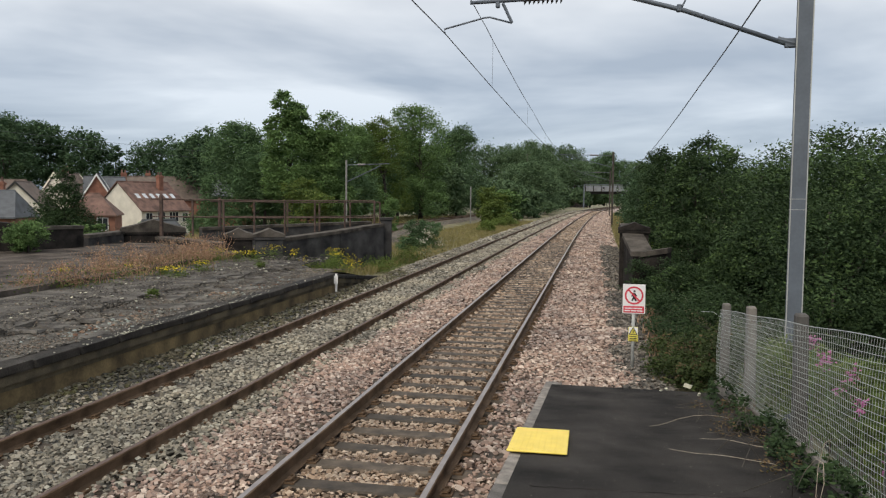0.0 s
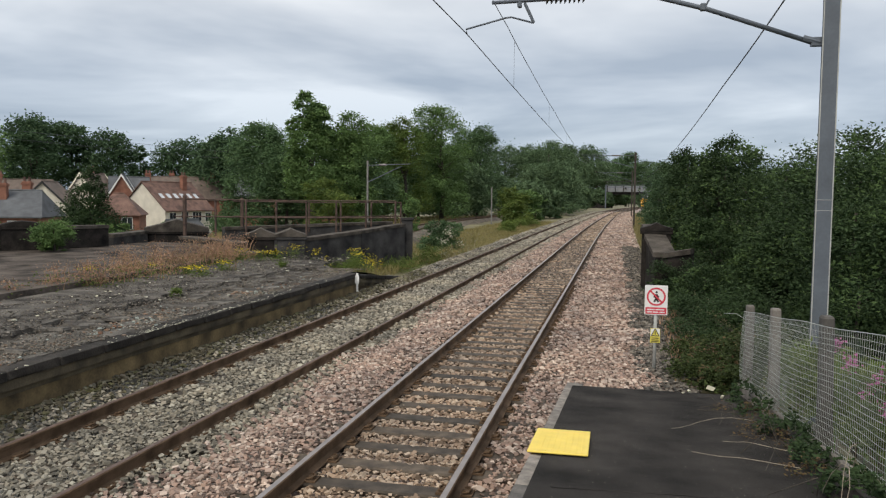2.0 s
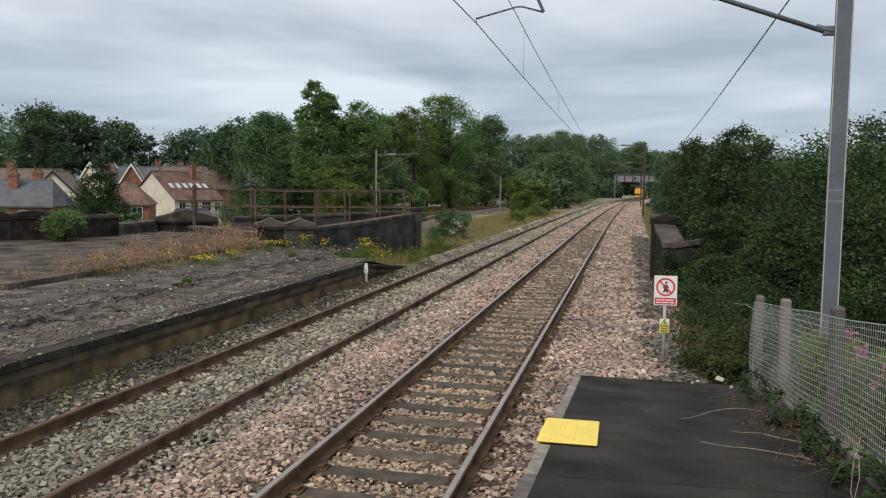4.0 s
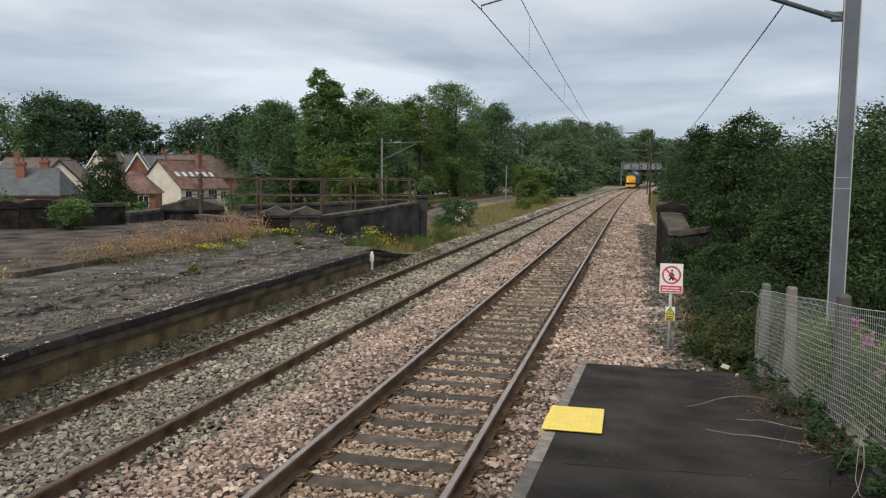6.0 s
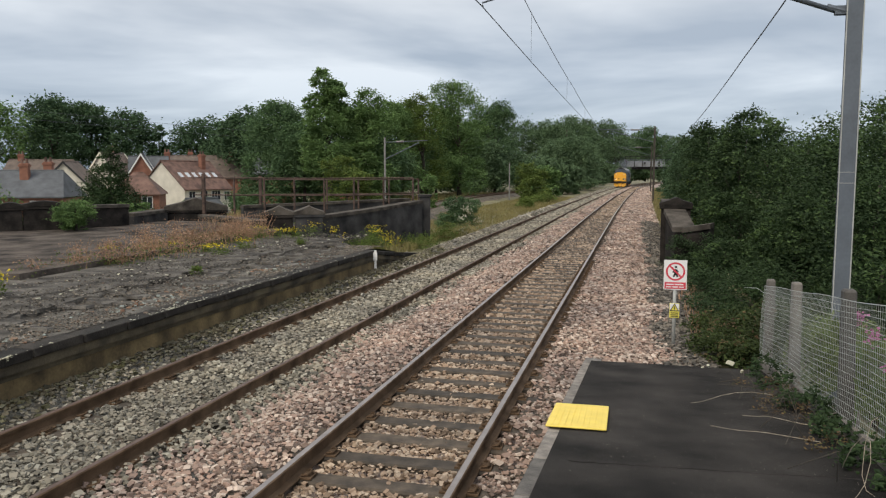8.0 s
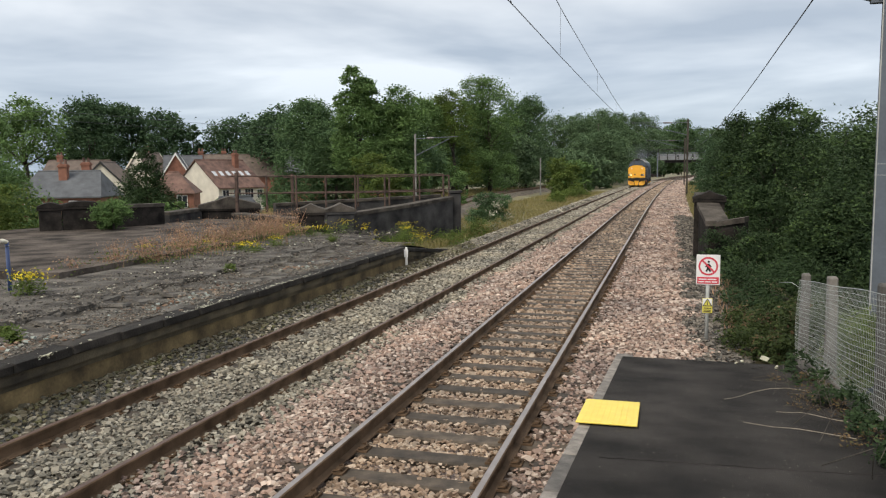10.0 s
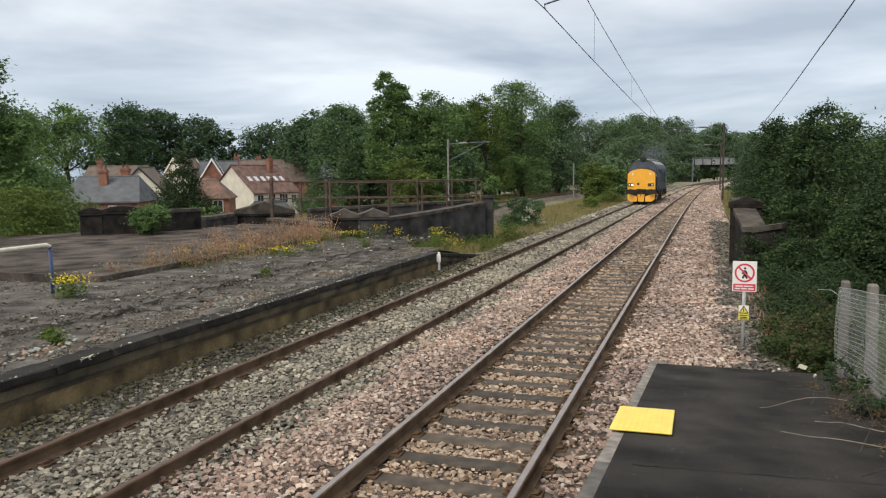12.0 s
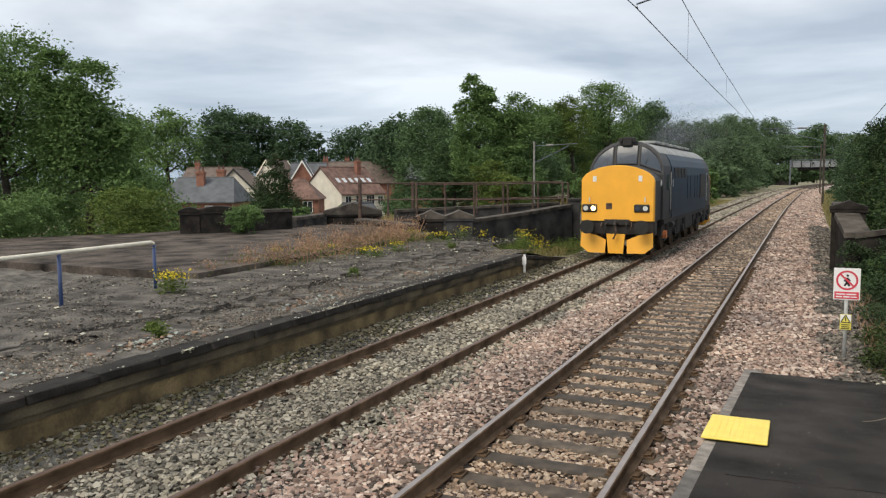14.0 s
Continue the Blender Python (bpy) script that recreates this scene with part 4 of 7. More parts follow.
def build_old_platform():
    root = base("platform_old", pose(0, 0, 0), "disused platform with broken grey asphalt and a sooty stone edge", "platform", kind="structure")
    # surface, gently uneven, with the slope at its north end
    xs = np.concatenate([[0.0, 0.3], np.linspace(0.5, 9.5, 60), [10, 12, 14, 16]])
    ys = np.concatenate([np.linspace(-12, 20.5, 180), np.linspace(20.9, 26.0, 12)])
    gx, gy = np.meshgrid(xs, ys)
    rng = np.random.default_rng(3)
    drop = step(20.3, 26.0, gy) * 0.62 * (1 - step(3.0, 5.0, gx))
    z = PLAT_Z - drop + rng.uniform(-0.034, 0.034, gx.shape) * (gx > 0.4) - 0.03 * step(0.2, 0.9, gx) + 0.05 * step(1.5, 6, gx)
    v = np.stack([edge_x(gy) - 0.30 - gx, gy, z], 2).reshape(-1, 3)
    nx = len(xs)
    i = np.arange(len(ys) - 1)[:, None] * nx + np.arange(nx - 1)[None]
    f = np.stack([i, i + nx, i + nx + 1, i + 1], 2).reshape(-1, 4)
    soup("surface", v, f, "old_asphalt", root)
    # the asphalt sheet that is left, with a torn edge
    bm = bmesh.new()
    torn, back = [], []
    y = -12.0
    while y < 23.5:
        d = 1.75 + 0.55 * noise.noise(Vector((0.0, y * 0.35, 3.0))) + 0.28 * noise.noise(Vector((1.0, y * 1.7, 0.0))) + 0.10 * noise.noise(Vector((2.0, y * 5.0, 0.0)))
        torn.append((edge_x(y) - 0.30 - d, y))
        back.append((edge_x(y) - 0.30 - 5.2 + 0.6 * noise.noise(Vector((5.0, y * 0.8, 0.0))), y))
        y += 0.14
    rows = []
    for (xa, ya), (xb, yb) in zip(torn, back):
        row = [bm.verts.new((xa + 0.01, ya, PLAT_Z - 0.06)), bm.verts.new((xa, ya, PLAT_Z + 0.052))]
        for k in range(1, 9):
            q = k / 8
            row.append(bm.verts.new((xa + (xb - xa) * q, ya, PLAT_Z + 0.052 + 0.02 * q + 0.014 * noise.noise(Vector((xa * 2 + k, ya * 2.3, 0))) - (0.06 if k == 8 else 0))))
        rows.append(row)
    for a, b in zip(rows, rows[1:]):
        for k in range(9):
            bm.faces.new((a[k], a[k + 1], b[k + 1], b[k]))
    bmesh.ops.recalc_face_normals(bm, faces=bm.faces[:])
    part("asphalt_sheet", bm, "old_sheet", root, "dark worn asphalt sheet with a torn edge")
    # loose plates broken off its edge
    rr = random.Random(31)
    for i in range(130):
        y = rr.uniform(3, 22)
        d = rr.choice((rr.uniform(0.5, 1.9), rr.uniform(0.5, 4.6)))
        bm = bmesh.new()
        k = rr.randint(5, 7)
        r = rr.uniform(0.12, 0.34)
        out = [(math.cos(2 * math.pi * a / k) * r * rr.uniform(0.6, 1.1), math.sin(2 * math.pi * a / k) * r * rr.uniform(0.8, 1.6)) for a in range(k)]
        lo = [bm.verts.new((a, b, -0.02)) for a, b in out]
        hi = [bm.verts.new((a * 0.94, b * 0.94, 0.025)) for a, b in out]
        bm.faces.new(hi)
        for a in range(k):
            bm.faces.new((lo[a], lo[(a + 1) % k], hi[(a + 1) % k], hi[a]))
        bmesh.ops.recalc_face_normals(bm, faces=bm.faces[:])
        ob = part("asphalt_plate", bm, "old_sheet", root)
        ob.matrix_basis = pose(edge_x(y) - 0.3 - d, y, PLAT_Z + 0.005, rr.uniform(-7, 7), rr.uniform(-7, 7), rr.uniform(0, 90))
    # coping stones
    mes = []
    for k in range(3):
        bm = boxed(-0.34, 0.0, 0.0, 0.885, -0.12, 0.0, bevel=0.016)
        r = random.Random(k)
        for vv in bm.verts:
            vv.co += Vector((r.uniform(-0.014, 0.004), 0, r.uniform(-0.012, 0.004)))
        me = bpy.data.meshes.new("coping_stone")
        bm.to_mesh(me)
        bm.free()
        me.materials.append(MAT["coping_dark"])
        mes.append(me)
    y = -12.0
    rr = random.Random(9)
    while y < 25.6:
        if y < 20.3:
            z, tilt = PLAT_Z + 0.006, 0.0
        else:
            z, tilt = PLAT_Z + 0.006 - 0.115 * (y - 20.3), -6.5
        shared("coping_stone", rr.choice(mes), root, pose(edge_x(y) + rr.uniform(-0.012, 0.008), y, z + rr.uniform(-0.008, 0.006), tilt, 0, -0.6))
        y += 0.9
    # brick face in two set-back courses, then the plain wall
    for nm, x0, x1, z0, z1, mt in (("corbel_course", -0.36, -0.055, -0.245, -0.125, "corbel"), ("corbel_course", -0.36, -0.115, -0.33, -0.245, "corbel"), ("face_wall", -0.36, -0.14, -0.95, -0.33, "wall_face")):
        bm = bmesh.new()
        rows = []
        for y in (-12, 0, 10, 20.3, 26.0):
            dz = -0.115 * max(0.0, y - 20.3)
            rows.append([bm.verts.new((edge_x(y) + x, y, PLAT_Z + zz + dz)) for x, zz in ((x1, z0), (x1, z1), (x0, z1), (x0, z0))])
        for a, b in zip(rows, rows[1:]):
            for j in range(4):
                bm.faces.new((a[j], a[(j + 1) % 4], b[(j + 1) % 4], b[j]))
        bm.faces.new(rows[0][::-1])
        bm.faces.new(rows[-1])
        bmesh.ops.recalc_face_normals(bm, faces=bm.faces[:])
        part(nm, bm, mt, root)
    return root


build_old_platform()


def build_slab():
    """The floor that is left of a removed building."""
    root = base("old_floor_slab", pose(-12.5, 14.6, PLAT_Z + 0.04), "dark flat floor slab left from a removed building", "floor slab", kind="structure")
    bm = bmesh.new()
    out = [(1.15, -2.15), (-6.0, -2.0), (-13, -1.8), (-14, 1.0), (-9.5, 7.2), (-8.0, 13.5), (0.5, 14.0), (1.0, 6.0)]
    a = [bm.verts.new((x, y, -0.25)) for x, y in out]
    b = [bm.verts.new((x, y, 0.15)) for x, y in out]
    bm.faces.new(b)
    n = len(out)
    for i in range(n):
        bm.faces.new((a[i], a[(i + 1) % n], b[(i + 1) % n], b[i]))
    bmesh.ops.recalc_face_normals(bm, faces=bm.faces[:])
    part("slab", bm, "dark_slab", root)


build_slab()


def build_marker():
    root = base("marker_post", pose(-6.77, 20.25, -0.35), "short white marker post at the platform's corner", "post")
    part("stake", boxed(-0.03, 0.03, -0.02, 0.02, 0, 0.78, bevel=0.006), "white", root)
    part("plate", boxed(-0.06, 0.06, -0.028, -0.02, 0.5, 0.72, bevel=0.004), "white", root)


build_marker()


def build_handrail():
    root = base("handrail", pose(-11.15, 11.05, PLAT_Z), "old handrail with blue posts and a cream top rail", "handrail")
    for x, y in ((0.0, 0.0), (0.05, -2.15), (0.1, -4.3)):
        part("post", tubed([(x, y, -0.2), (x, y, 0.93)], 0.033, 10), "blue_paint", root, "faded blue tubular post", True)
    part("top_rail", tubed([(0.0, 0.0, 0.86), (0.0, -0.01, 0.93), (0.0, -0.08, 0.96), (0.05, -2.15, 0.955), (0.1, -4.4, 0.95), (0.15, -6.5, 0.95)], 0.038, 10), "cream_paint", root, "cream painted top rail", True)


build_handrail()


# ---- parapets and railings of the old bridge ----
def wall_run(name, label, pts, tops, thick, z0, cap=0.12, brick="parapet_brick"):
    root = base(name, pose(pts[0][0], pts[0][1], z0), label, "wall", kind="structure")
    for (a, b), (ta, tb) in zip(zip(pts, pts[1:]), zip(tops, tops[1:])):
        d = Vector((b[0] - a[0], b[1] - a[1], 0))
        n = Vector((-d.y, d.x, 0)).normalized() * thick / 2
        for nm, grow, lo, hi, mt in (("brickwork", 1.0, None, -cap, brick), ("coping", 1.25, -cap + 0.003, 0.0, "stone_cap")):
            bm = bmesh.new()
            vs = []
            for p, t in ((a, ta), (b, tb)):
                o = Vector((p[0] - pts[0][0], p[1] - pts[0][1], -z0))
                bot = z0 if lo is None else t + lo
                for s, z in ((-1, bot), (1, bot), (1, t + hi), (-1, t + hi)):
                    vs.append(bm.verts.new(o + n * s * grow + Vector((0, 0, z))))
            for q in ((0, 1, 2, 3), (7, 6, 5, 4), (0, 4, 5, 1), (1, 5, 6, 2), (2, 6, 7, 3), (3, 7, 4, 0)):
                bm.faces.new([vs[i] for i in q])
            bmesh.ops.recalc_face_normals(bm, faces=bm.faces[:])
            part(nm, bm, mt, root)
    return root


def pier(x, y, z0, w, d, h, yaw, label, cap_h=0.28, brick="parapet_brick", cap="stone_cap", pitched=False):
    root = base("brick_pier", pose(x, y, z0, 0, 0, yaw), label, "pier", "dark brick piers", "structure")
    part("shaft", boxed(-w / 2, w / 2, -d / 2, d / 2, 0, h - cap_h, bevel=0.02), brick, root)
    part("band", boxed(-w / 2 - 0.05, w / 2 + 0.05, -d / 2 - 0.05, d / 2 + 0.05, h - cap_h + 0.003, h - cap_h + 0.10, bevel=0.015), brick, root)
    bm = bmesh.new()
    e = h - cap_h + 0.103
    q = 0.62 if pitched else 0.82
    prism(bm, [(-w / 2 - 0.06, e), (w / 2 + 0.06, e), (w / 2 + 0.05, e + (h - e) * 0.3), (w / 4, e + (h - e) * q), (0, h), (-w / 4, e + (h - e) * q), (-w / 2 - 0.05, e + (h - e) * 0.3)], -d / 2 - 0.06, d / 2 + 0.06)
    part("cap_stone", bm, cap, root)
    return root


pier(-20.28, 22.0, -0.2, 0.70, 0.8, 1.77, 42, "dark brick pier with a shallow curved cap", 0.28, "soot_brick", "soot_brick")
pier(-19.55, 22.72, -0.2, 1.34, 0.8, 1.80, 42, "broad dark brick pier with a shallow curved cap", 0.28, "soot_brick", "soot_brick")
pier(-17.95, 29.7, -0.2, 2.45, 1.3, 1.72, 31, "broad dark stone pier with a pitched cap", 0.62, "soot_brick", "stone_cap", True)
pier(-12.15, 25.55, -0.3, 0.95, 0.95, 1.70, 25, "dark brick pier with a pitched cap beside the railing", 0.42, "soot_brick", "stone_cap", True)
pier(-11.22, 26.05, -0.3, 0.98, 1.1, 1.69, 25, "dark brick pier with a pitched cap beside the railing", 0.40, "parapet_brick", "stone_cap", True)
wall_run("parapet_front", "dark weathered brick parapet beside the railway", [(-10.98, 26.3), (-9.65, 28.9), (-8.62, 31.55)], [1.02, 1.22, 1.43], 0.4, -0.8)
pier(-8.45, 31.95, -0.8, 0.46, 0.6, 2.46, 15, "slim dark end pier of the parapet", 0.1)
wall_run("parapet_west", "brown weathered brick wall behind the floor slab", [(-18.95, 23.3), (-18.3, 25.4)], [1.42, 1.40], 0.4, -0.8, 0.12, "soot_brick")
wall_run("parapet_low", "low dark brick wall behind the floor slab", [(-18.55, 25.9), (-18.85, 28.9)], [1.02, 1.06], 0.45, -0.8)
wall_run("parapet_back", "low dark brick wall behind the railing", [(-16.5, 31), (-10.5, 36.5)], [1.15, 1.35], 0.45, -0.8)
wall_run("parapet_mid", "low dark brick wall below the railing", [(-17.0, 28.75), (-12.9, 26.3)], [0.86, 0.80], 0.5, -0.6)


def railing(name, label, a, b, z0, top, n, mids):
    a, b = Vector(a), Vector(b)
    root = base(name, pose(a.x, a.y, 0), label, "railing", "rusty railings")
    d = Vector((b.x - a.x, b.y - a.y, 0))
    for i in range(n):
        p = d * (i / (n - 1))
        w = 0.036 if i else 0.062
        part("post", boxed(p.x - w, p.x + w, p.y - w, p.y + w, z0, top + (0.15 if i == 0 else 0.0), bevel=0.01), "rust_rail", root)
    for z in [top] + mids:
        part("rail", tubed([Vector((0, 0, z)) - d.normalized() * 0.4, d * 0.5 + Vector((0, 0, z - 0.03)), d + Vector((0, 0, z))], 0.030, 6), "rust_rail", root)


railing("railing", "rusty iron railing along the old bridge", (-17.1, 28.9), (-8.85, 31.5), 0.85, 2.37, 8, [1.66])
railing("railing", "rusty iron railing along the back of the old bridge", (-15.9, 31.6), (-9.9, 36.2), 0.9, 2.28, 6, [1.62])


def build_right_wall():
    pier(1.40, 24.7, -1.0, 0.86, 0.75, 2.84, -2, "dark brick end pier of the bridge parapet", 0.35, "soot_brick", "soot_brick", True)
    wall_run("wing_wall", "dark brick wing wall with a sloping coping", [(1.34, 24.3), (1.52, 22.55), (2.25, 22.35)], [1.50, 1.06, 1.20], 0.50, -3.0, 0.14, "soot_brick")
    wall_run("parapet_east", "dark brick bridge parapet beyond the end pier", [(1.6, 25.1), (1.95, 44)], [1.2, 1.2], 0.4, -1.0)


build_right_wall()


# ---- trees and bushes ----
def crown_points(lobes, n, rng, inner=0.55):
    """Points in clumps over and in a set of lobes (cx, cy, cz, rx, ry, rz)."""
    lobes = np.array(lobes, float)
    vol = (lobes[:, 3] * lobes[:, 4] * lobes[:, 5]) ** (2 / 3)
    per = 46
    k = max(6, n // per)
    which = rng.choice(len(lobes), k, p=vol / vol.sum())
    d = rng.normal(size=(k, 3))
    d /= np.linalg.norm(d, axis=1)[:, None]
    d[:, 2] = np.where(d[:, 2] < -0.55, -d[:, 2], d[:, 2])
    r = rng.uniform(inner, 1.0, k) ** 0.6
    c = lobes[which, :3] + d * lobes[which, 3:] * r[:, None]
    size = lobes[which, 3:].mean(1) * 0.30
    p = np.repeat(c, per, 0) + rng.normal(size=(k * per, 3)) * np.repeat(size, per)[:, None] * np.array([0.62, 0.62, 0.42])
    return p


def tree(name, x, y, top, width, mat, seed, n=7000, leaf=0.30, label="", category="tree", ground=None, shape="round", trunk=True, depth=None):
    """A tapered trunk with limbs and a crown of many leaves."""
    rng = np.random.default_rng(seed)
    z0 = float(land(np.array([x]), np.array([y]))[0]) if ground is None else ground
    h = top - z0
    root = base(name, pose(x, y, z0, 0, 0, 0), label, category)
    w = width / 2
    dp = (depth or width) / 2
    lobes = []
    if shape == "round":
        for i in range(9):
            a = rng.uniform(0, 2 * np.pi)
            rr = rng.uniform(0.2, 0.62)
            zz = rng.uniform(0.35, 0.84)
            s = rng.uniform(0.34, 0.52)
            lobes.append((math.cos(a) * w * rr, math.sin(a) * dp * rr, h * zz, w * s, dp * s, min(h * 0.2, w * s * 1.1)))
        for i in range(6):
            a = rng.uniform(0, 2 * np.pi)
            lobes.append((math.cos(a) * w * 0.55, math.sin(a) * dp * 0.55, h * rng.uniform(0.10, 0.30), w * 0.42, dp * 0.42, h * 0.13))
        lobes.append((0, 0, h * 0.60, w * 0.75, dp * 0.75, h * 0.33))
        lobes.append((rng.uniform(-0.2, 0.2) * w, 0, h * 0.86, w * 0.42, dp * 0.42, h * 0.13))
    elif shape == "tall":
        for i in range(13):
            zz = 0.25 + 0.68 * i / 12
            a = rng.uniform(0, 2 * np.pi)
            s = rng.uniform(0.33, 0.5) * (0.98 - 0.30 * zz)
            rr = rng.uniform(0.25, 0.8) * (1.05 - 0.35 * zz)
            lobes.append((math.cos(a) * w * rr, math.sin(a) * dp * rr, h * zz, w * s, dp * s, h * 0.075))
        lobes.append((0, 0, h * 0.5, w * 0.55, dp * 0.55, h * 0.36))
    elif shape == "cone":
        for i in range(9):
            zz = 0.08 + 0.88 * i / 8
            s = max(0.08, 1.0 - zz * 0.92)
            lobes.append((rng.uniform(-0.1, 0.1) * w, 0, h * zz, w * s, dp * s, h * 0.1))
    else:
        for i in range(11):
            a = rng.uniform(0, 2 * np.pi)
            rr = rng.uniform(0.1, 0.75)
            zz = rng.uniform(0.05, 0.82)
            s = rng.uniform(0.30, 0.46)
            lobes.append((math.cos(a) * w * rr, math.sin(a) * dp * rr, h * zz, w * s, dp * s, h * 0.18))
        lobes.append((0, 0, h * 0.45, w * 0.8, dp * 0.8, h * 0.42))
    if trunk:
        bm = bmesh.new()
        r0 = max(0.05, h * 0.022)
        tube(bm, [(0, 0, -0.3), (0.02 * h, 0.01 * h, h * 0.3), (-0.01 * h, 0.01 * h, h * 0.6), (0.0, 0, h * 0.82)], r0, 8, r1=r0 * 0.25)
        for lb in lobes[:7]:
            s = 0.3 + 0.4 * (lb[2] / h) * 0.5
            tube(bm, [(0.01 * h, 0, h * s), (lb[0] * 0.5, lb[1] * 0.5, (h * s + lb[2]) / 2), (lb[0], lb[1], lb[2])], r0 * 0.42, 5, r1=r0 * 0.1)
        part("trunk", bm, "bark", root, "bare brown trunk and limbs", True)
    pts = crown_points(lobes, n, rng)
    pts = pts[pts[:, 2] > 0.02 * h]
    leaf_mesh("crown", pts, leaf, mat, seed, root, "crown of many leaves")
    # near hedges get outer leaves in a lighter green as painted highlights
    if name == "hedge_bush" and y < 34:
        lit_pts = crown_points(lobes, n // 7, rng, 0.92)
        leaf_mesh("highlight_leaves", lit_pts[lit_pts[:, 2] > 0.3 * h], leaf * 1.25, "leaf_highlight", seed + 1, root, "lighter leaves painting the highlights on the clumps")
    return root


FAR = "leafy broad tree in the wooded distance"
for i, (x, y, top, w, mat, shp) in enumerate([
    (-86.8, 89.9, 13.2, 11.5, "leaf_mid", "round"), (-83.7, 99.6, 14.5, 10, "leaf_deep", "round"), (-80.8, 105.5, 13.6, 8, "leaf_deep", "round"),
    (-76.6, 107.2, 12.4, 10, "leaf_deep", "round"), (-74.7, 113.0, 11.0, 6.5, "leaf_deep", "cone"), (-68.0, 115.4, 12.0, 11.5, "leaf_deep", "round"),
    (-58.5, 108, 11.0, 9, "leaf_deep", "round"), (-52.2, 99.6, 11.8, 8, "leaf_deep", "round"), (-95, 112, 11.5, 12, "leaf_deep", "round"), (-100, 96, 12.0, 12, "leaf_mid", "round"),
    (-62, 112, 9.5, 9, "leaf_deep", "round"), (-45, 105, 10.0, 9, "leaf_deep", "round"),
]):
    tree("tree", x * 1.38, y * 1.38, 2.55 + (top - 2.55) * 1.38, w * 1.75, mat, 100 + i, 11500, 0.70, "tall dark green tree behind the houses", shape=shp)
# leaf_far trees carry the haze of distance in their colour
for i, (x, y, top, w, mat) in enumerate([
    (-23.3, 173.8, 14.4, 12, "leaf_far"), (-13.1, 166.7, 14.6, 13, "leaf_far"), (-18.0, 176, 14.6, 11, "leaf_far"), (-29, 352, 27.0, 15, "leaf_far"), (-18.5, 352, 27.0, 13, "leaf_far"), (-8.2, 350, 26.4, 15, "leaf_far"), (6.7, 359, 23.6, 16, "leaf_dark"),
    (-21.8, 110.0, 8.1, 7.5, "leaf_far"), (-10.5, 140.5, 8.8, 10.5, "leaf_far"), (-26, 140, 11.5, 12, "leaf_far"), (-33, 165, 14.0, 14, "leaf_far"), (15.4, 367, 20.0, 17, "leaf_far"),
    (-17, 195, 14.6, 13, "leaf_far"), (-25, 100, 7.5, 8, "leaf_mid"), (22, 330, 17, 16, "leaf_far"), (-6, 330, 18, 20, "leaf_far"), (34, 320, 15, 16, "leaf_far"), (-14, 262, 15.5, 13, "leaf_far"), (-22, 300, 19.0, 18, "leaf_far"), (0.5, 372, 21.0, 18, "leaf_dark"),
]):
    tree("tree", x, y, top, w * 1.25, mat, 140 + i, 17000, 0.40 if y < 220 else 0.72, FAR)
# undergrowth; its leaf_far pieces have the haze in their colour too
for i, (x, y, top, w, mat) in enumerate([
    (-100, 122, 7.0, 18, "leaf_deep"), (-88, 122, 7.5, 16, "leaf_deep"), (-78, 128, 7.6, 16, "leaf_deep"), (-66, 132, 8.0, 16, "leaf_deep"), (-54, 118, 6.5, 14, "leaf_deep"), (-44, 112, 6.5, 13, "leaf_deep"),
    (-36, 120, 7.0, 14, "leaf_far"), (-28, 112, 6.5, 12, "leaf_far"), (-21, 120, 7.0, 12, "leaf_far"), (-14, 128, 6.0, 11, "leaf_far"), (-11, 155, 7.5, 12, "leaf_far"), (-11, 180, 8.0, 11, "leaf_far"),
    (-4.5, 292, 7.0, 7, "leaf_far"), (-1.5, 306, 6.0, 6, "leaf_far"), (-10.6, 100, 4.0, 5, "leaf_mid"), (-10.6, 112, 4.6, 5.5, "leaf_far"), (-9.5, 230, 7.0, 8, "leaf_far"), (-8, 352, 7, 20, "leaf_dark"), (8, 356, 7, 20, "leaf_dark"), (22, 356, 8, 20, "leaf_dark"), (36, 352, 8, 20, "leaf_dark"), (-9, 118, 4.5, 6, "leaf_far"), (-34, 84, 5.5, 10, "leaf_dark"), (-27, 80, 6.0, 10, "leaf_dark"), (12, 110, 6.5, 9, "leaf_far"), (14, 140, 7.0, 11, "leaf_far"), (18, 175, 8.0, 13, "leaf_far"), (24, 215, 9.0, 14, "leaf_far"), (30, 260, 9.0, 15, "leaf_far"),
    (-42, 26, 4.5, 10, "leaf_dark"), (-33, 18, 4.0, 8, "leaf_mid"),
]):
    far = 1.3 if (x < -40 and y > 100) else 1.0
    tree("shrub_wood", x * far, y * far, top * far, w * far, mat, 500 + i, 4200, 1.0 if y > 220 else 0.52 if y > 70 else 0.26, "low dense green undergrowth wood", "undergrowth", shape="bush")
tree("tree", -30.6, 64.4, 9.0, 8.4, "leaf_dark", 201, 34000, 0.24, "mid green bushy tree behind the old bridge")
tree("tree", -23.4, 58.2, 10.6, 5.4, "leaf_mid", 202, 21000, 0.25, "tall open-crowned green tree", shape="tall")
tree("tree", -20.9, 60.5, 9.4, 5.8, "leaf_mid", 203, 26000, 0.24, "green tree in full leaf")
tree("tree", -20.2, 92.4, 13.9, 8.6, "leaf_mid", 204, 30000, 0.26, "broad green tree with some ageing leaves")
tree("tree", -22.2, 82.4, 11.3, 6.6, "leaf_gold", 205, 20000, 0.22, "tree with golden and reddish ageing leaves")
tree("tree", -20.0, 117.6, 13.7, 9.0, "leaf_dark", 206, 26000, 0.27, "broad dark green tree")
tree("tree", -27.2, 62, 6.6, 6.5, "leaf_dark", 207, 15000, 0.23, "dark green shrubby tree", shape="bush")
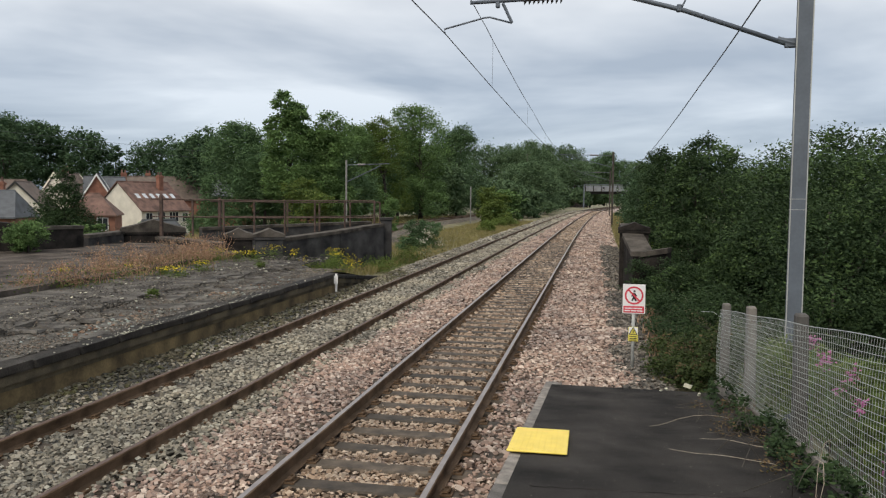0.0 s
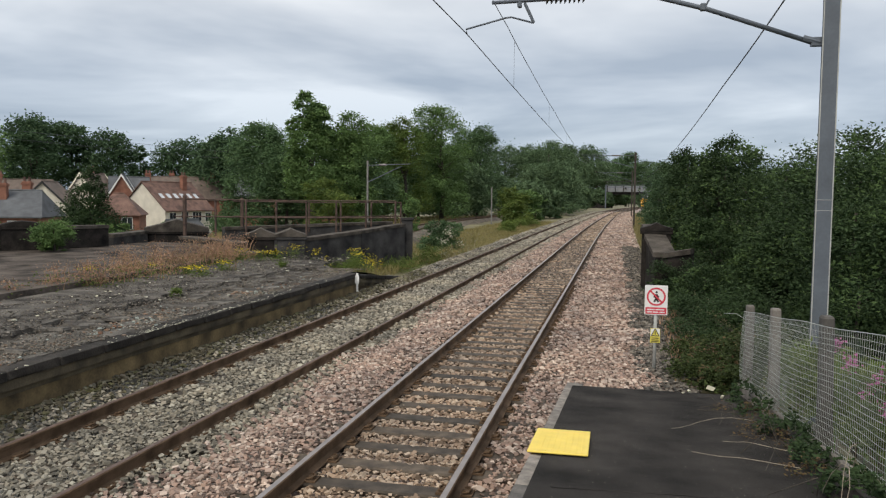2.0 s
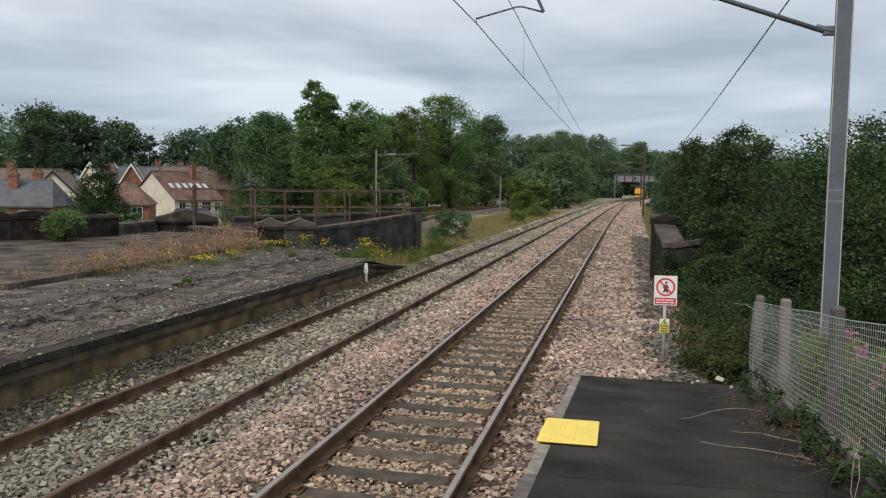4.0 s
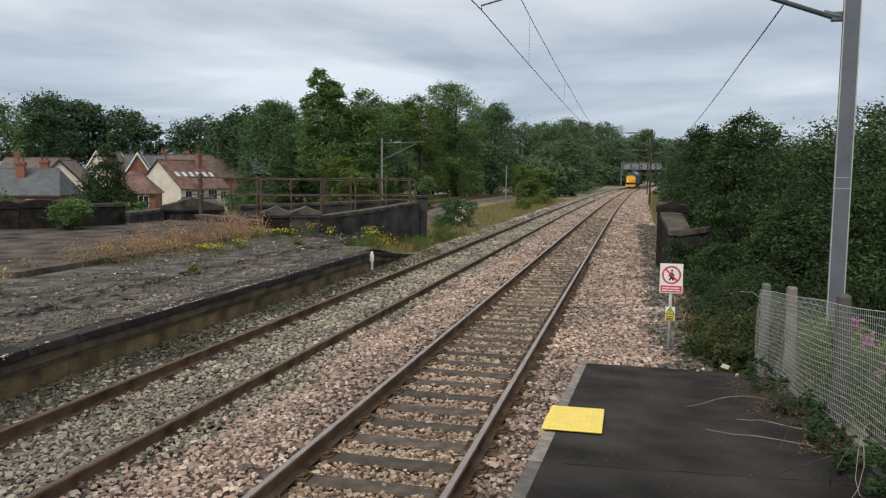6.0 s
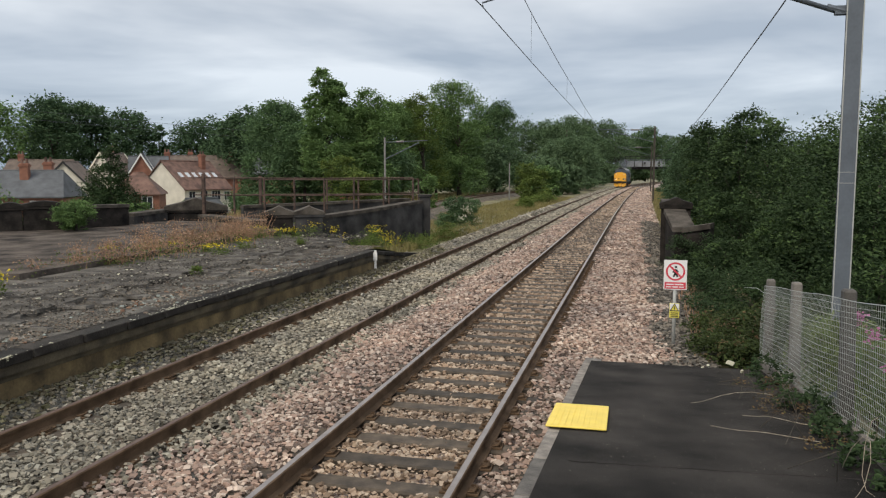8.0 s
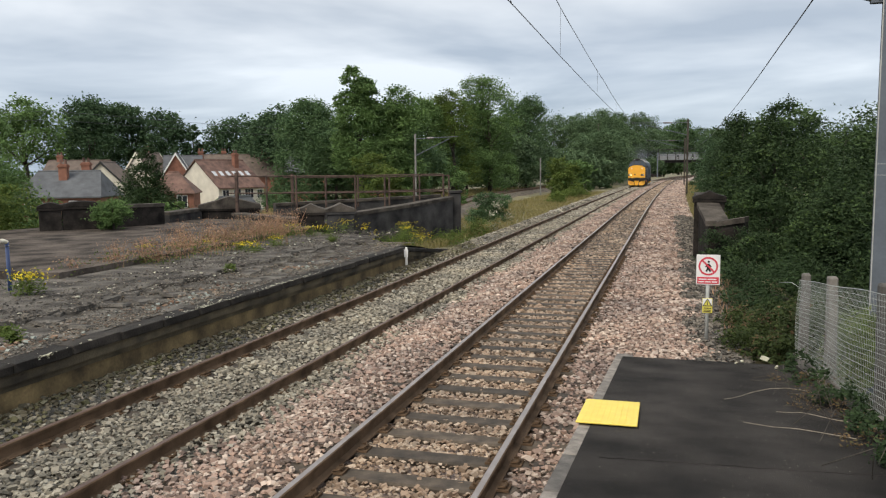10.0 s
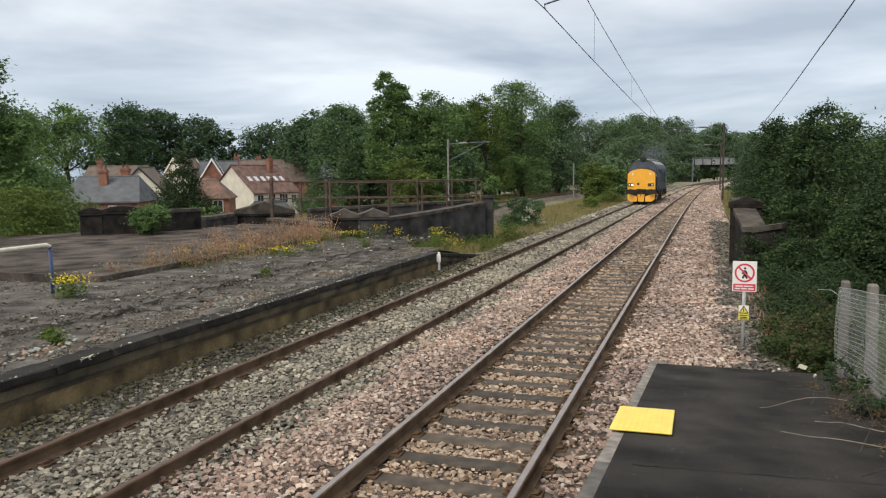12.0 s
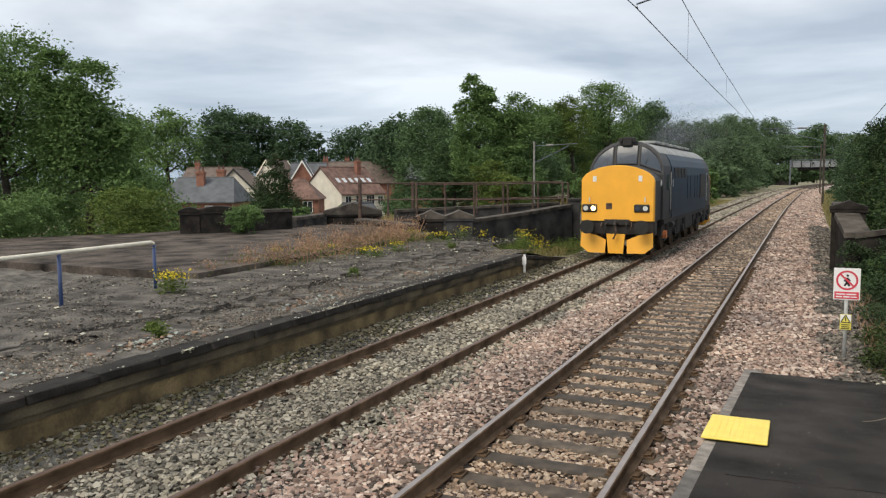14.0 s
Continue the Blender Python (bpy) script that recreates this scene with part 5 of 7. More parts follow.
tree("tree", -22.0, 63, 6.5, 7.5, "leaf_dark", 208, 16000, 0.23, "dark green shrubby tree", shape="bush")
tree("tree", -23.6, 94.5, 7.6, 9.6, "leaf_dark", 209, 17000, 0.23, "dark green shrubby tree", shape="bush")
tree("tree", -21.0, 120, 7.1, 10.0, "leaf_dark", 231, 14000, 0.25, "dark green shrubby tree", shape="bush")
tree("tree", -24.4, 92.4, 9.6, 8.4, "leaf_dark", 232, 15000, 0.26, "dark green shrubby tree", shape="bush")
tree("tree", -19.0, 134, 7.0, 10.0, "leaf_far", 210, 12000, 0.27, "green shrubby tree beside the line", shape="bush")
tree("shrub", -11.4, 91.8, 3.8, 4.6, "leaf_light", 211, 4500, 0.26, "bright green shrub beside the line", "shrub", shape="bush", trunk=False)
tree("shrub", -9.6, 80, 2.6, 3.2, "leaf_light", 212, 3500, 0.24, "bright green shrub beside the line", "shrub", shape="bush", trunk=False)
tree("shrub", -15.9, 42.3, 3.5, 4.2, "leaf_light", 213, 9000, 0.15, "clump of bright green saplings behind the railing", "shrub", shape="tall")
tree("shrub", -12.7, 48.7, 3.0, 2.0, "leaf_mid", 214, 2800, 0.16, "green sapling beside the branch line", "shrub", shape="tall")
tree("tree", -44.0, 42.0, 4.4, 6.4, "leaf_mid", 233, 16000, 0.2, "dense green tree below the old platform", shape="bush")
tree("tree", -39.5, 33.5, 3.8, 6.4, "leaf_mid", 234, 13000, 0.18, "dense green tree below the old platform", shape="bush")
tree("tree", -24.8, 80, 10.3, 6.5, "leaf_mid", 235, 24000, 0.25, "green tree in full leaf behind the branch line")
tree("conifer", -46.7, 62.8, 5.0, 10.0, "leaf_hedge", 215, 36000, 0.22, "dark dense conifer in front of the houses", shape="cone", trunk=True)
for i, (x, y, top, w) in enumerate([(-55, 74, -0.4, 6), (-63, 82, -0.2, 6), (-70, 96, 0.2, 7), (-50, 70, -0.6, 5), (-76, 100, 1.2, 7), (-58, 96, -0.6, 6), (-66, 66, -0.4, 6), (-73, 84, 0.6, 7), (-86, 98, 2.0, 8), (-45, 84, 0.8, 8)]):
    tree("shrub", x, y, top, w, "leaf_dark", 240 + i, 3600, 0.34, "dark green garden shrub among the houses", "shrub", shape="bush", trunk=False)
tree("shrub", -43.0, 60.0, 0.2, 4.0, "leaf_mid", 216, 4000, 0.28, "green garden shrub below the houses", "shrub", shape="bush", trunk=False)
tree("shrub", -52.5, 56.0, -0.6, 4.0, "leaf_mid", 217, 4000, 0.28, "green garden shrub below the houses", "shrub", shape="bush", trunk=False)
tree("tree", -32.1, 23.2, 9.3, 9.0, "leaf_mid", 218, 39000, 0.19, "large green tree at the edge of the old platform")
tree("tree", -28.2, 24.3, 8.0, 6.6, "leaf_mid", 219, 30000, 0.18, "green tree with a feathery outline", shape="tall")
tree("tree", -37.0, 30.0, 8.0, 8.0, "leaf_dark", 220, 13500, 0.19, "dark green tree behind the old platform")
tree("shrub", -23.6, 22.4, 2.5, 4.8, "leaf_light", 221, 8000, 0.13, "light green willow-like bush", "shrub", shape="bush", trunk=False)
tree("shrub", -25.6, 18.8, 2.4, 4.4, "leaf_mid", 222, 7000, 0.14, "green bush beside the old platform", "shrub", shape="bush", trunk=False)
tree("shrub", -27.0, 26.5, 3.2, 5.0, "leaf_mid", 223, 7000, 0.16, "green bush beside the old platform", "shrub", shape="bush", trunk=False)
tree("shrub", -18.15, 22.5, 1.80, 1.5, "leaf_mid", 224, 8500, 0.08, "green self-sown bush on the dark slab", "shrub", ground=0.55, shape="bush")
tree("shrub", -7.7, 35.4, 1.5, 2.3, "leaf_dark", 225, 10000, 0.085, "bush with pale blossom beside the far track", "shrub", shape="bush", trunk=False)

RIGHT = "dense dark green hedge bush beside the fence"
for i, (x, y, top, w, mat, n, lf) in enumerate([
    (4.3, 53.0, 5.6, 3.6, "leaf_hedge", 12000, 0.18), (3.9, 42.0, 5.9, 3.0, "leaf_hedge", 13000, 0.16), (4.2, 32.0, 5.1, 3.2, "leaf_hedge", 15000, 0.14), (3.7, 60.0, 4.9, 2.9, "leaf_deep", 9000, 0.17), (4.2, 72.0, 5.6, 3.6, "leaf_deep", 9000, 0.2), (5.2, 25.2, 4.75, 3.4, "leaf_hedge", 15000, 0.13), (6.7, 23.2, 4.7, 3.8, "leaf_hedge", 15000, 0.13), (8.0, 25.5, 5.0, 4.4, "leaf_hedge", 14000, 0.14), (7.9, 20.4, 4.3, 4.0, "leaf_hedge", 15000, 0.125), (5.6, 17.6, 3.7, 3.2, "leaf_hedge", 15000, 0.115), (9.4, 22.0, 4.6, 4.4, "leaf_hedge", 13000, 0.13), (5.6, 62, 6.4, 5.5, "leaf_hedge", 7000, 0.24), (6.5, 80, 6.6, 6.0, "leaf_far", 6000, 0.3),
    (5.9, 28.5, 4.8, 4.6, "leaf_hedge", 20000, 0.16), (5.0, 36, 5.0, 4.6, "leaf_hedge", 10000, 0.18), (4.2, 43.0, 3.4, 3.0, "leaf_gold", 4000, 0.15),
    (5.6, 21.2, 4.05, 4.6, "leaf_hedge", 22000, 0.125), (6.6, 18.0, 3.4, 4.2, "leaf_hedge", 22000, 0.12), (4.5, 15.8, 3.3, 3.4, "leaf_hedge", 18000, 0.11),
    (6.6, 13.8, 2.9, 3.8, "leaf_hedge", 16000, 0.11), (3.85, 19.6, 2.4, 2.4, "leaf_hedge", 14000, 0.11), (8.6, 15.2, 3.2, 4.0, "leaf_hedge", 14000, 0.12), (3.2, 24.5, 2.3, 2.2, "leaf_hedge", 6000, 0.12),
    (5.2, 11.0, 1.6, 3.0, "leaf_hedge", 11000, 0.10), (4.1, 14.0, 1.6, 2.2, "leaf_hedge", 9000, 0.10), (6.0, 8.0, 2.0, 3.4, "leaf_hedge", 10000, 0.11), (2.4, 20.7, 0.85, 1.9, "leaf_hedge", 7000, 0.09), (1.55, 21.4, 0.5, 1.0, "leaf_hedge", 3200, 0.08),
]):
    tree("hedge_bush", x, y, top, w, mat, 300 + i, int(n * (1.4 if y < 30 else 1.1)), lf * (0.76 if y < 30 else 0.9), RIGHT if mat != "leaf_gold" else "yellowish green bush behind the bridge wall", "bush", shape="bush")
tree("conifer", 13.7, 43.6, 6.1, 2.6, "leaf_dark", 330, 5250, 0.14, "dark narrow conifer above the hedge", shape="cone")


# ---- low growth ----
def patch(n, x0, x1, y0, y1, seed, zfun, follow=False):
    rng = np.random.default_rng(seed)
    x, y = rng.uniform(x0, x1, n), rng.uniform(y0, y1, n)
    if follow:
        x = x + bend_np(y)
    return np.stack([x, y, zfun(x, y)], 1), rng


def plat_level(x, y):
    return np.full_like(x, PLAT_Z + 0.03) - step(21, 26, y) * 0.5


def build_low_growth():
    # brambles and ivy round the sign and along the fence foot
    lobes = [(1.4, 12.5, -0.2, 0.5, 0.6, 0.28), (1.95, 13.0, -0.1, 0.7, 0.8, 0.45), (2.3, 12.2, -0.05, 0.6, 0.6, 0.5), (1.75, 11.75, -0.1, 0.5, 0.35, 0.22), (2.7, 13.9, -0.1, 0.8, 0.7, 0.5), (1.5, 14.2, -0.25, 0.5, 0.8, 0.28)]
    rng = np.random.default_rng(51)
    p = crown_points(lobes, 15000, rng, 0.5)
    tagged(leaf_mesh("bramble_thicket", p, 0.065, "leaf_bramble", 52), "low green bramble thicket at the platform's end", "bramble", kind="stuff")
    bank = [(1.75, 16.4, -0.3, 0.55, 1.3, 0.4), (1.85, 19.2, -0.3, 0.5, 1.4, 0.5), (2.6, 16.5, 0.0, 0.8, 1.2, 0.7), (1.45, 21.9, 0.25, 0.5, 0.3, 0.62), (1.25, 21.6, -0.1, 0.35, 0.6, 0.4), (2.25, 21.7, 0.45, 0.5, 0.3, 0.55)]
    q = crown_points(bank, 12000, rng, 0.5)
    tagged(leaf_mesh("bank_ivy", q, 0.07, "leaf_hedge", 57), "dark ivy on the bank below the hedge", "ivy", kind="stuff")
    p = crown_points(lobes[:6], 1300, rng, 0.75)
    tagged(leaf_mesh("dead_bramble_leaves", p, 0.06, "litter_brown", 53), "brown dying leaves in the bramble", "bramble", kind="stuff")
    lobes = [(1.72, y, ramp_z(y) + 0.06, 0.16 + 0.05 * (i % 3), 0.35, 0.13 + 0.07 * (i % 2)) for i, y in enumerate((10.9, 10.2, 9.5, 8.8, 8.1, 7.5, 6.9, 6.3, 5.7, 5.2, 4.6))]
    p = crown_points(lobes, 3200, rng, 0.4)
    tagged(leaf_mesh("ivy_along_fence", p, 0.055, "leaf_hedge", 54), "trailing ivy and weeds along the fence foot", "ivy", kind="stuff")
    p = crown_points([(2.4, y, ramp_z(y) + 0.3, 0.35, 0.5, 0.55) for y in (10.4, 9.2, 8.0, 6.9, 5.8, 4.8)], 9500, rng, 0.3)
    tagged(leaf_mesh("willowherb", p, 0.11, "leaf_light", 55, thin=0.25), "tall narrow-leaved willowherb behind the fence", "weeds", kind="stuff")
    for i, (x, y, z) in enumerate([(2.05, 7.55, 1.28), (2.12, 7.35, 1.18), (2.2, 6.9, 1.12), (2.1, 6.4, 1.0), (2.15, 7.05, 0.95), (2.1, 5.75, 0.72)]):
        root = base("willowherb_flower", pose(x, y, ramp_z(y)), "magenta willowherb flower spike behind the fence", "flower", "willowherb flowers")
        hh = z - ramp_z(y)
        part("stem", tubed([(0, 0, -0.1), (0.02, 0, hh * 0.6), (0.0, 0.02, hh)], 0.006, 5), "leaf_mid", root)
        q = np.random.default_rng(60 + i).normal(size=(60, 3)) * np.array([0.028, 0.028, 0.04]) + np.array([0, 0.02, hh - 0.05])
        leaf_mesh("blossom", q, 0.035, "bloom_pink", 61 + i, root, "magenta blossom", thin=0.8)
    p = crown_points([(1.55, y, ramp_z(y) + 0.03, 0.3, 0.5, 0.09) for y in (10.6, 9.6, 8.6, 7.6, 6.6)], 1100, rng, 0.2)
    tagged(leaf_mesh("leaf_litter", p, 0.032, "litter_brown", 56), "brown leaf litter and twigs at the platform's verge", "leaf litter", kind="stuff")
    rr = random.Random(58)
    for i in range(16):
        y = rr.uniform(5.2, 10.8)
        x = rr.uniform(1.35, 1.75)
        z = ramp_z(y)
        tagged(finish(tubed([(x, y, z + 0.01), (x - rr.uniform(0.0, 0.25), y + rr.uniform(-0.25, 0.25), z + rr.uniform(0.04, 0.3)), (x - rr.uniform(0.1, 0.5), y + rr.uniform(-0.5, 0.5), z + 0.05)], 0.004, 4), "dead_twig", "bark"), "thin dead bramble twig at the fence foot", "twig", "dead twigs")
    # trailing runners over the asphalt
    for k, (xa, ya, xb, yb, hump) in enumerate(((1.68, 8.75, 0.62, 8.05, 0.07), (1.5, 6.55, 0.72, 6.95, 0.02), (1.55, 5.75, 1.44, 5.0, 0.32), (1.72, 6.1, 1.5, 5.05, 0.42), (1.6, 7.3, 1.05, 7.5, 0.03))):
        pts = []
        for i in range(9):
            q = i / 8
            y = ya + (yb - ya) * q + 0.05 * math.sin(5 * q + k)
            pts.append((xa + (xb - xa) * q + 0.05 * math.sin(7 * q + 2 * k), y, ramp_z(y) + 0.010 + hump * math.sin(math.pi * min(1, q * 1.15)) ** 2))
        tagged(finish(tubed(pts, 0.0036, 5, r1=0.0018), "bramble_runner", "litter_pale"), "thin pale bramble runner lying on the asphalt", "bramble", "bramble runners")
    rng = np.random.default_rng(70)
    for i, (x, y, s) in enumerate([(1.42, 11.1, 0.09), (1.1, 10.85, 0.06), (1.5, 10.6, 0.07), (1.02, 10.75, 0.04)]):
        ob = stones("litter", np.array([[0, 0, 0.0]]), s * 1.6, "bloom_white", 71 + i)
        ob.location = (x, y, ramp_z(min(y, 10.7)) + 0.02)
        tagged(ob, "crumpled pale piece of litter", "litter", "litter by the platform end")
    # moss edge where the ballast meets the bush
    p, rng = patch(350, 0.95, 1.4, 13, 24, 73, lambda x, y: np.full_like(x, -0.24), True)
    tagged(blades("verge_weeds", p, 0.16, "dry", 74), "sparse weeds along the ballast shoulder", "weeds", kind="stuff")
    # grass beside and between the lines
    gz = lambda x, y: land(x, y)
    p, rng = patch(20000, -13.6, -7.6, 33, 95, 80, gz, True)
    tagged(blades("straw_grass", p, 0.26, "straw", 81, width=0.014), "tall straw-coloured grass between the lines", "grass", kind="stuff")
    p, rng = patch(12000, -28, -18.9, 44, 112, 82, gz)
    tagged(blades("straw_grass", p, 0.5, "straw", 83, width=0.018), "tall straw-coloured grass beyond the branch line", "grass", kind="stuff")
    p, rng = patch(5000, 1.3, 3.2, 45, 140, 84, gz, True)
    tagged(blades("straw_grass", p, 0.5, "straw", 85, width=0.018), "tall straw-coloured grass beside the near track", "grass", kind="stuff")
    p, rng = patch(5000, -26, -20.5, 12, 22, 86, lambda x, y: land(x, y) + 0.3)
    tagged(blades("straw_grass", p, 0.5, "straw", 87, width=0.012), "tall straw-coloured grass beside the old platform", "grass", kind="stuff")
    lob = [(bend(y) + x, y, 0.0, 0.8, 1.2, 0.5) for x, y in ((-9.4, 66), (-10.0, 72), (-9.0, 80), (-10.4, 86), (-9.6, 76))]
    p = crown_points(lob, 7000, np.random.default_rng(88), 0.3)
    tagged(leaf_mesh("trackside_weeds", p, 0.13, "leaf_light", 89), "bright green weeds between the lines", "weeds", kind="stuff")
    p, rng = patch(2600, -12.0, -7.9, 26.0, 34.0, 180, lambda x, y: np.full_like(x, -0.38))
    tagged(blades("rank_grass", p, 0.30, "straw", 181, width=0.016), "rank grass at the foot of the old parapet", "grass", kind="stuff")
    p = crown_points([(-9.4, 27.5, -0.2, 1.2, 1.4, 0.35), (-8.2, 30.0, -0.25, 0.8, 1.3, 0.4), (-10.6, 27.0, 0.1, 0.9, 0.8, 0.4), (-7.9, 33.5, -0.2, 0.6, 1.0, 0.6)], 8000, rng, 0.2)
    tagged(leaf_mesh("parapet_weeds", p, 0.07, "leaf_light", 182), "green weeds at the foot of the old parapet", "weeds", kind="stuff")
    p = crown_points([(-9.4, 27.0, 0.15, 1.2, 1.0, 0.12), (-10.4, 25.3, 0.6, 1.0, 0.8, 0.12)], 160, rng, 0.9)
    tagged(leaf_mesh("yellow_heads", p, 0.05, "bloom_yellow", 183, thin=0.9), "yellow ragwort heads below the parapet", "blossom", kind="stuff")
    # white blossom on the trackside bush
    p = crown_points([(-7.3, 34.8, 0.25, 0.75, 0.7, 0.7)], 260, np.random.default_rng(90), 0.95)
    tagged(leaf_mesh("pale_blossom", p, 0.07, "bloom_white", 91, thin=0.8), "pale flower heads on the trackside bush", "blossom", kind="stuff")
    # dry weeds in a band over the old platform
    rng = np.random.default_rng(92)
    n = 260
    t = rng.beta(1.1, 0.95, n)
    keep = np.array([noise.noise(Vector((a * 11.0, 0.0, 4.0))) > -0.06 for a in t])
    cx = -11.35 - 0.75 * t + rng.normal(0, 0.42, n)
    cy = 13.2 + 10.2 * t + rng.normal(0, 0.5, n)
    keep &= rng.random(n) < 0.30 + 0.75 * t
    c = np.stack([cx, cy, np.full(n, PLAT_Z + 0.08)], 1)[keep]
    n = len(c)
    hh = rng.uniform(0.12, 0.66, n) * (0.85 + 0.6 * t[keep])
    k = 9
    p = np.repeat(c, k, 0) + rng.normal(size=(n * k, 3)) * np.array([0.12, 0.12, 0.0])
    h = np.repeat(hh, k)
    tagged(blades("dry_weeds", p, h, "dry", 93, width=0.006, lean=0.3), "band of dry reddish-brown weeds on the old platform", "weeds", kind="stuff")
    k = 95
    q = np.repeat(c, k, 0) + rng.normal(size=(n * k, 3)) * np.array([0.17, 0.17, 0.0])
    q[:, 2] += np.repeat(hh, k) * rng.beta(2.0, 1.3, n * k)
    tagged(leaf_mesh("dry_seed_heads", q, 0.055, "dry", 94), "feathery dry brown seed heads", "weeds", kind="stuff")
    q = np.repeat(c, 44, 0) + rng.normal(size=(n * 44, 3)) * np.array([0.24, 0.24, 0.0]) + np.abs(rng.normal(size=(n * 44, 3))) * np.array([0.0, 0.0, 0.12])
    tagged(leaf_mesh("weed_leaves", q, 0.06, "leaf_light", 192), "green leaves at the foot of the weeds", "weeds", kind="stuff")
    # ragwort: green tufts with yellow heads
    for i, (x, y, w, h) in enumerate([(-10.45, 10.75, 0.34, 0.46), (-10.1, 17.8, 0.32, 0.34), (-10.25, 19.3, 0.3, 0.38), (-10.8, 18.3, 0.2, 0.25), (-11.6, 22.8, 0.35, 0.45), (-10.75, 22.6, 0.3, 0.4), (-10.25, 22.7, 0.35, 0.42), (-10.3, 24.2, 0.4, 0.5), (-8.3, 24.6, 0.35, 0.4), (-8.0, 24.0, 0.3, 0.3), (-12.8, 17.1, 0.25, 0.3), (-11.9, 18.5, 0.2, 0.3), (-8.8, 14.5, 0.14, 0.22), (-7.6, 22.2, 0.25, 0.25), (-9.3, 21.0, 0.2, 0.25), (-7.9, 7.8, 0.15, 0.2), (-8.2, 8.0, 0.12, 0.18)]):
        root = base("ragwort", pose(x, y, PLAT_Z), "green ragwort tuft with yellow flower heads on broken asphalt", "plant", "ragwort plants")
        r = np.random.default_rng(400 + i)
        n = 520 if i == 0 else 240
        q = r.normal(size=(n, 3)) * np.array([w * 0.4, w * 0.4, h * 0.22]) + np.array([0, 0, h * 0.45])
        q[:, 2] = np.abs(q[:, 2])
        leaf_mesh("leaves", q, 0.075, "leaf_light", 430 + i, root, thin=0.35)
        k = 170 if i == 0 else (0 if i > 11 else 60)
        if k:
            q = r.normal(size=(k, 3)) * np.array([w * 0.48, w * 0.48, h * 0.10]) + np.array([0, 0, h * 0.86])
            tagged(leaf_mesh("flower_heads", q, 0.045, "bloom_yellow", 460 + i, root, "yellow flower heads", thin=0.9), kind="stuff")
    # broken surface of the old platform
    rng = np.random.default_rng(95)
    n = 15000
    y = rng.uniform(2, 22, n)
    d = 0.24 + np.abs(rng.gamma(1.5, 0.62, n))
    p = np.stack([edge_x(y) - d, y, np.full(n, PLAT_Z + 0.012) - 0.5 * step(21, 26, y)], 1)
    p = p[(d < 2.6) & (noise_mask(p, 1.1) > 0.36)]
    tagged(stones("platform_grit", p, rng.choice([0.022, 0.035, 0.055], len(p), p=[0.4, 0.4, 0.2]), "platform_grit", 96, flat=0.6), "loose grit where the asphalt has gone", "rubble", kind="stuff")
    n = 9000
    y = rng.uniform(2, 24, n)
    d = rng.uniform(1.2, 5.4, n)
    p = np.stack([edge_x(y) - d, y, np.full(n, PLAT_Z + 0.066)], 1)
    p = p[noise_mask(p, 1.6) > 0.46]
    tagged(stones("stone_chippings", p, rng.choice([0.02, 0.035, 0.06], len(p), p=[0.5, 0.35, 0.15]), "platform_grit", 102, flat=0.55), "grey stone chippings strewn over the asphalt", "rubble", kind="stuff")
    n = 22000
    y = rng.uniform(2, 25, n)
    d = rng.uniform(1.6, 7.0, n)
    p = np.stack([edge_x(y) - d, y, np.full(n, PLAT_Z + 0.072)], 1)
    p = p[(noise_mask(p, 0.7) > 0.40) & ((d < 3.9) | (y < 12.2))]
    tagged(stones("asphalt_crumbs", p, rng.choice([0.02, 0.04, 0.08], len(p), p=[0.6, 0.32, 0.08]), "dark_stone", 98, flat=0.55), "crumbled asphalt scattered on the platform", "rubble", kind="stuff")
    p = p[rng.random(len(p)) < 0.013] + np.array([0, 0, 0.01])
    tagged(stones("pale_scraps", p, rng.uniform(0.03, 0.12, len(p)), "bloom_white", 99, flat=0.35), "pale scraps of mortar and litter", "rubble", kind="stuff")
    c = np.array([[edge_x(y) - 0.75, y, PLAT_Z + 0.02] for y in (5.3, 7.2, 7.7, 10.6, 11.4, 12.6, 15.5, 16.6, 18.4)])
    p = np.repeat(c, 48, 0) + rng.normal(size=(432, 3)) * np.array([0.17, 0.34, 0.010])
    tagged(stones("brick_rubble", p, rng.uniform(0.02, 0.11, 432), "rubble", 97, flat=0.55), "broken brick and mortar rubble behind the edge", "rubble", kind="stuff")
    y = np.concatenate([rng.normal(10.8, 0.5, 100), rng.normal(13.4, 0.9, 120), rng.uniform(3, 20, 60)])
    p = np.stack([edge_x(y) - np.abs(rng.normal(0.02, 0.08, 280)), y, np.full(280, PLAT_Z + 0.004)], 1)
    tagged(stones("paint_flecks", p, rng.uniform(0.01, 0.05, 280), "bloom_white", 100, flat=0.3), "flaking white paint on the platform edge", "paint", kind="stuff")
    p = np.stack([edge_x(7.35) - np.abs(rng.normal(0.0, 0.02, 30)), 7.35 + rng.normal(0, 0.07, 30), PLAT_Z + 0.0 - np.abs(rng.normal(0, 0.02, 30))], 1)
    tagged(stones("white_paint_mark", p, 0.06, "bloom_white", 101, flat=0.3), "white paint mark on the coping", "paint", kind="stuff")


def noise_mask(p, s):
    return np.array([0.5 + 0.5 * noise.noise(Vector((a * s, b * s, 0.0))) for a, b, _ in p])


build_low_growth()


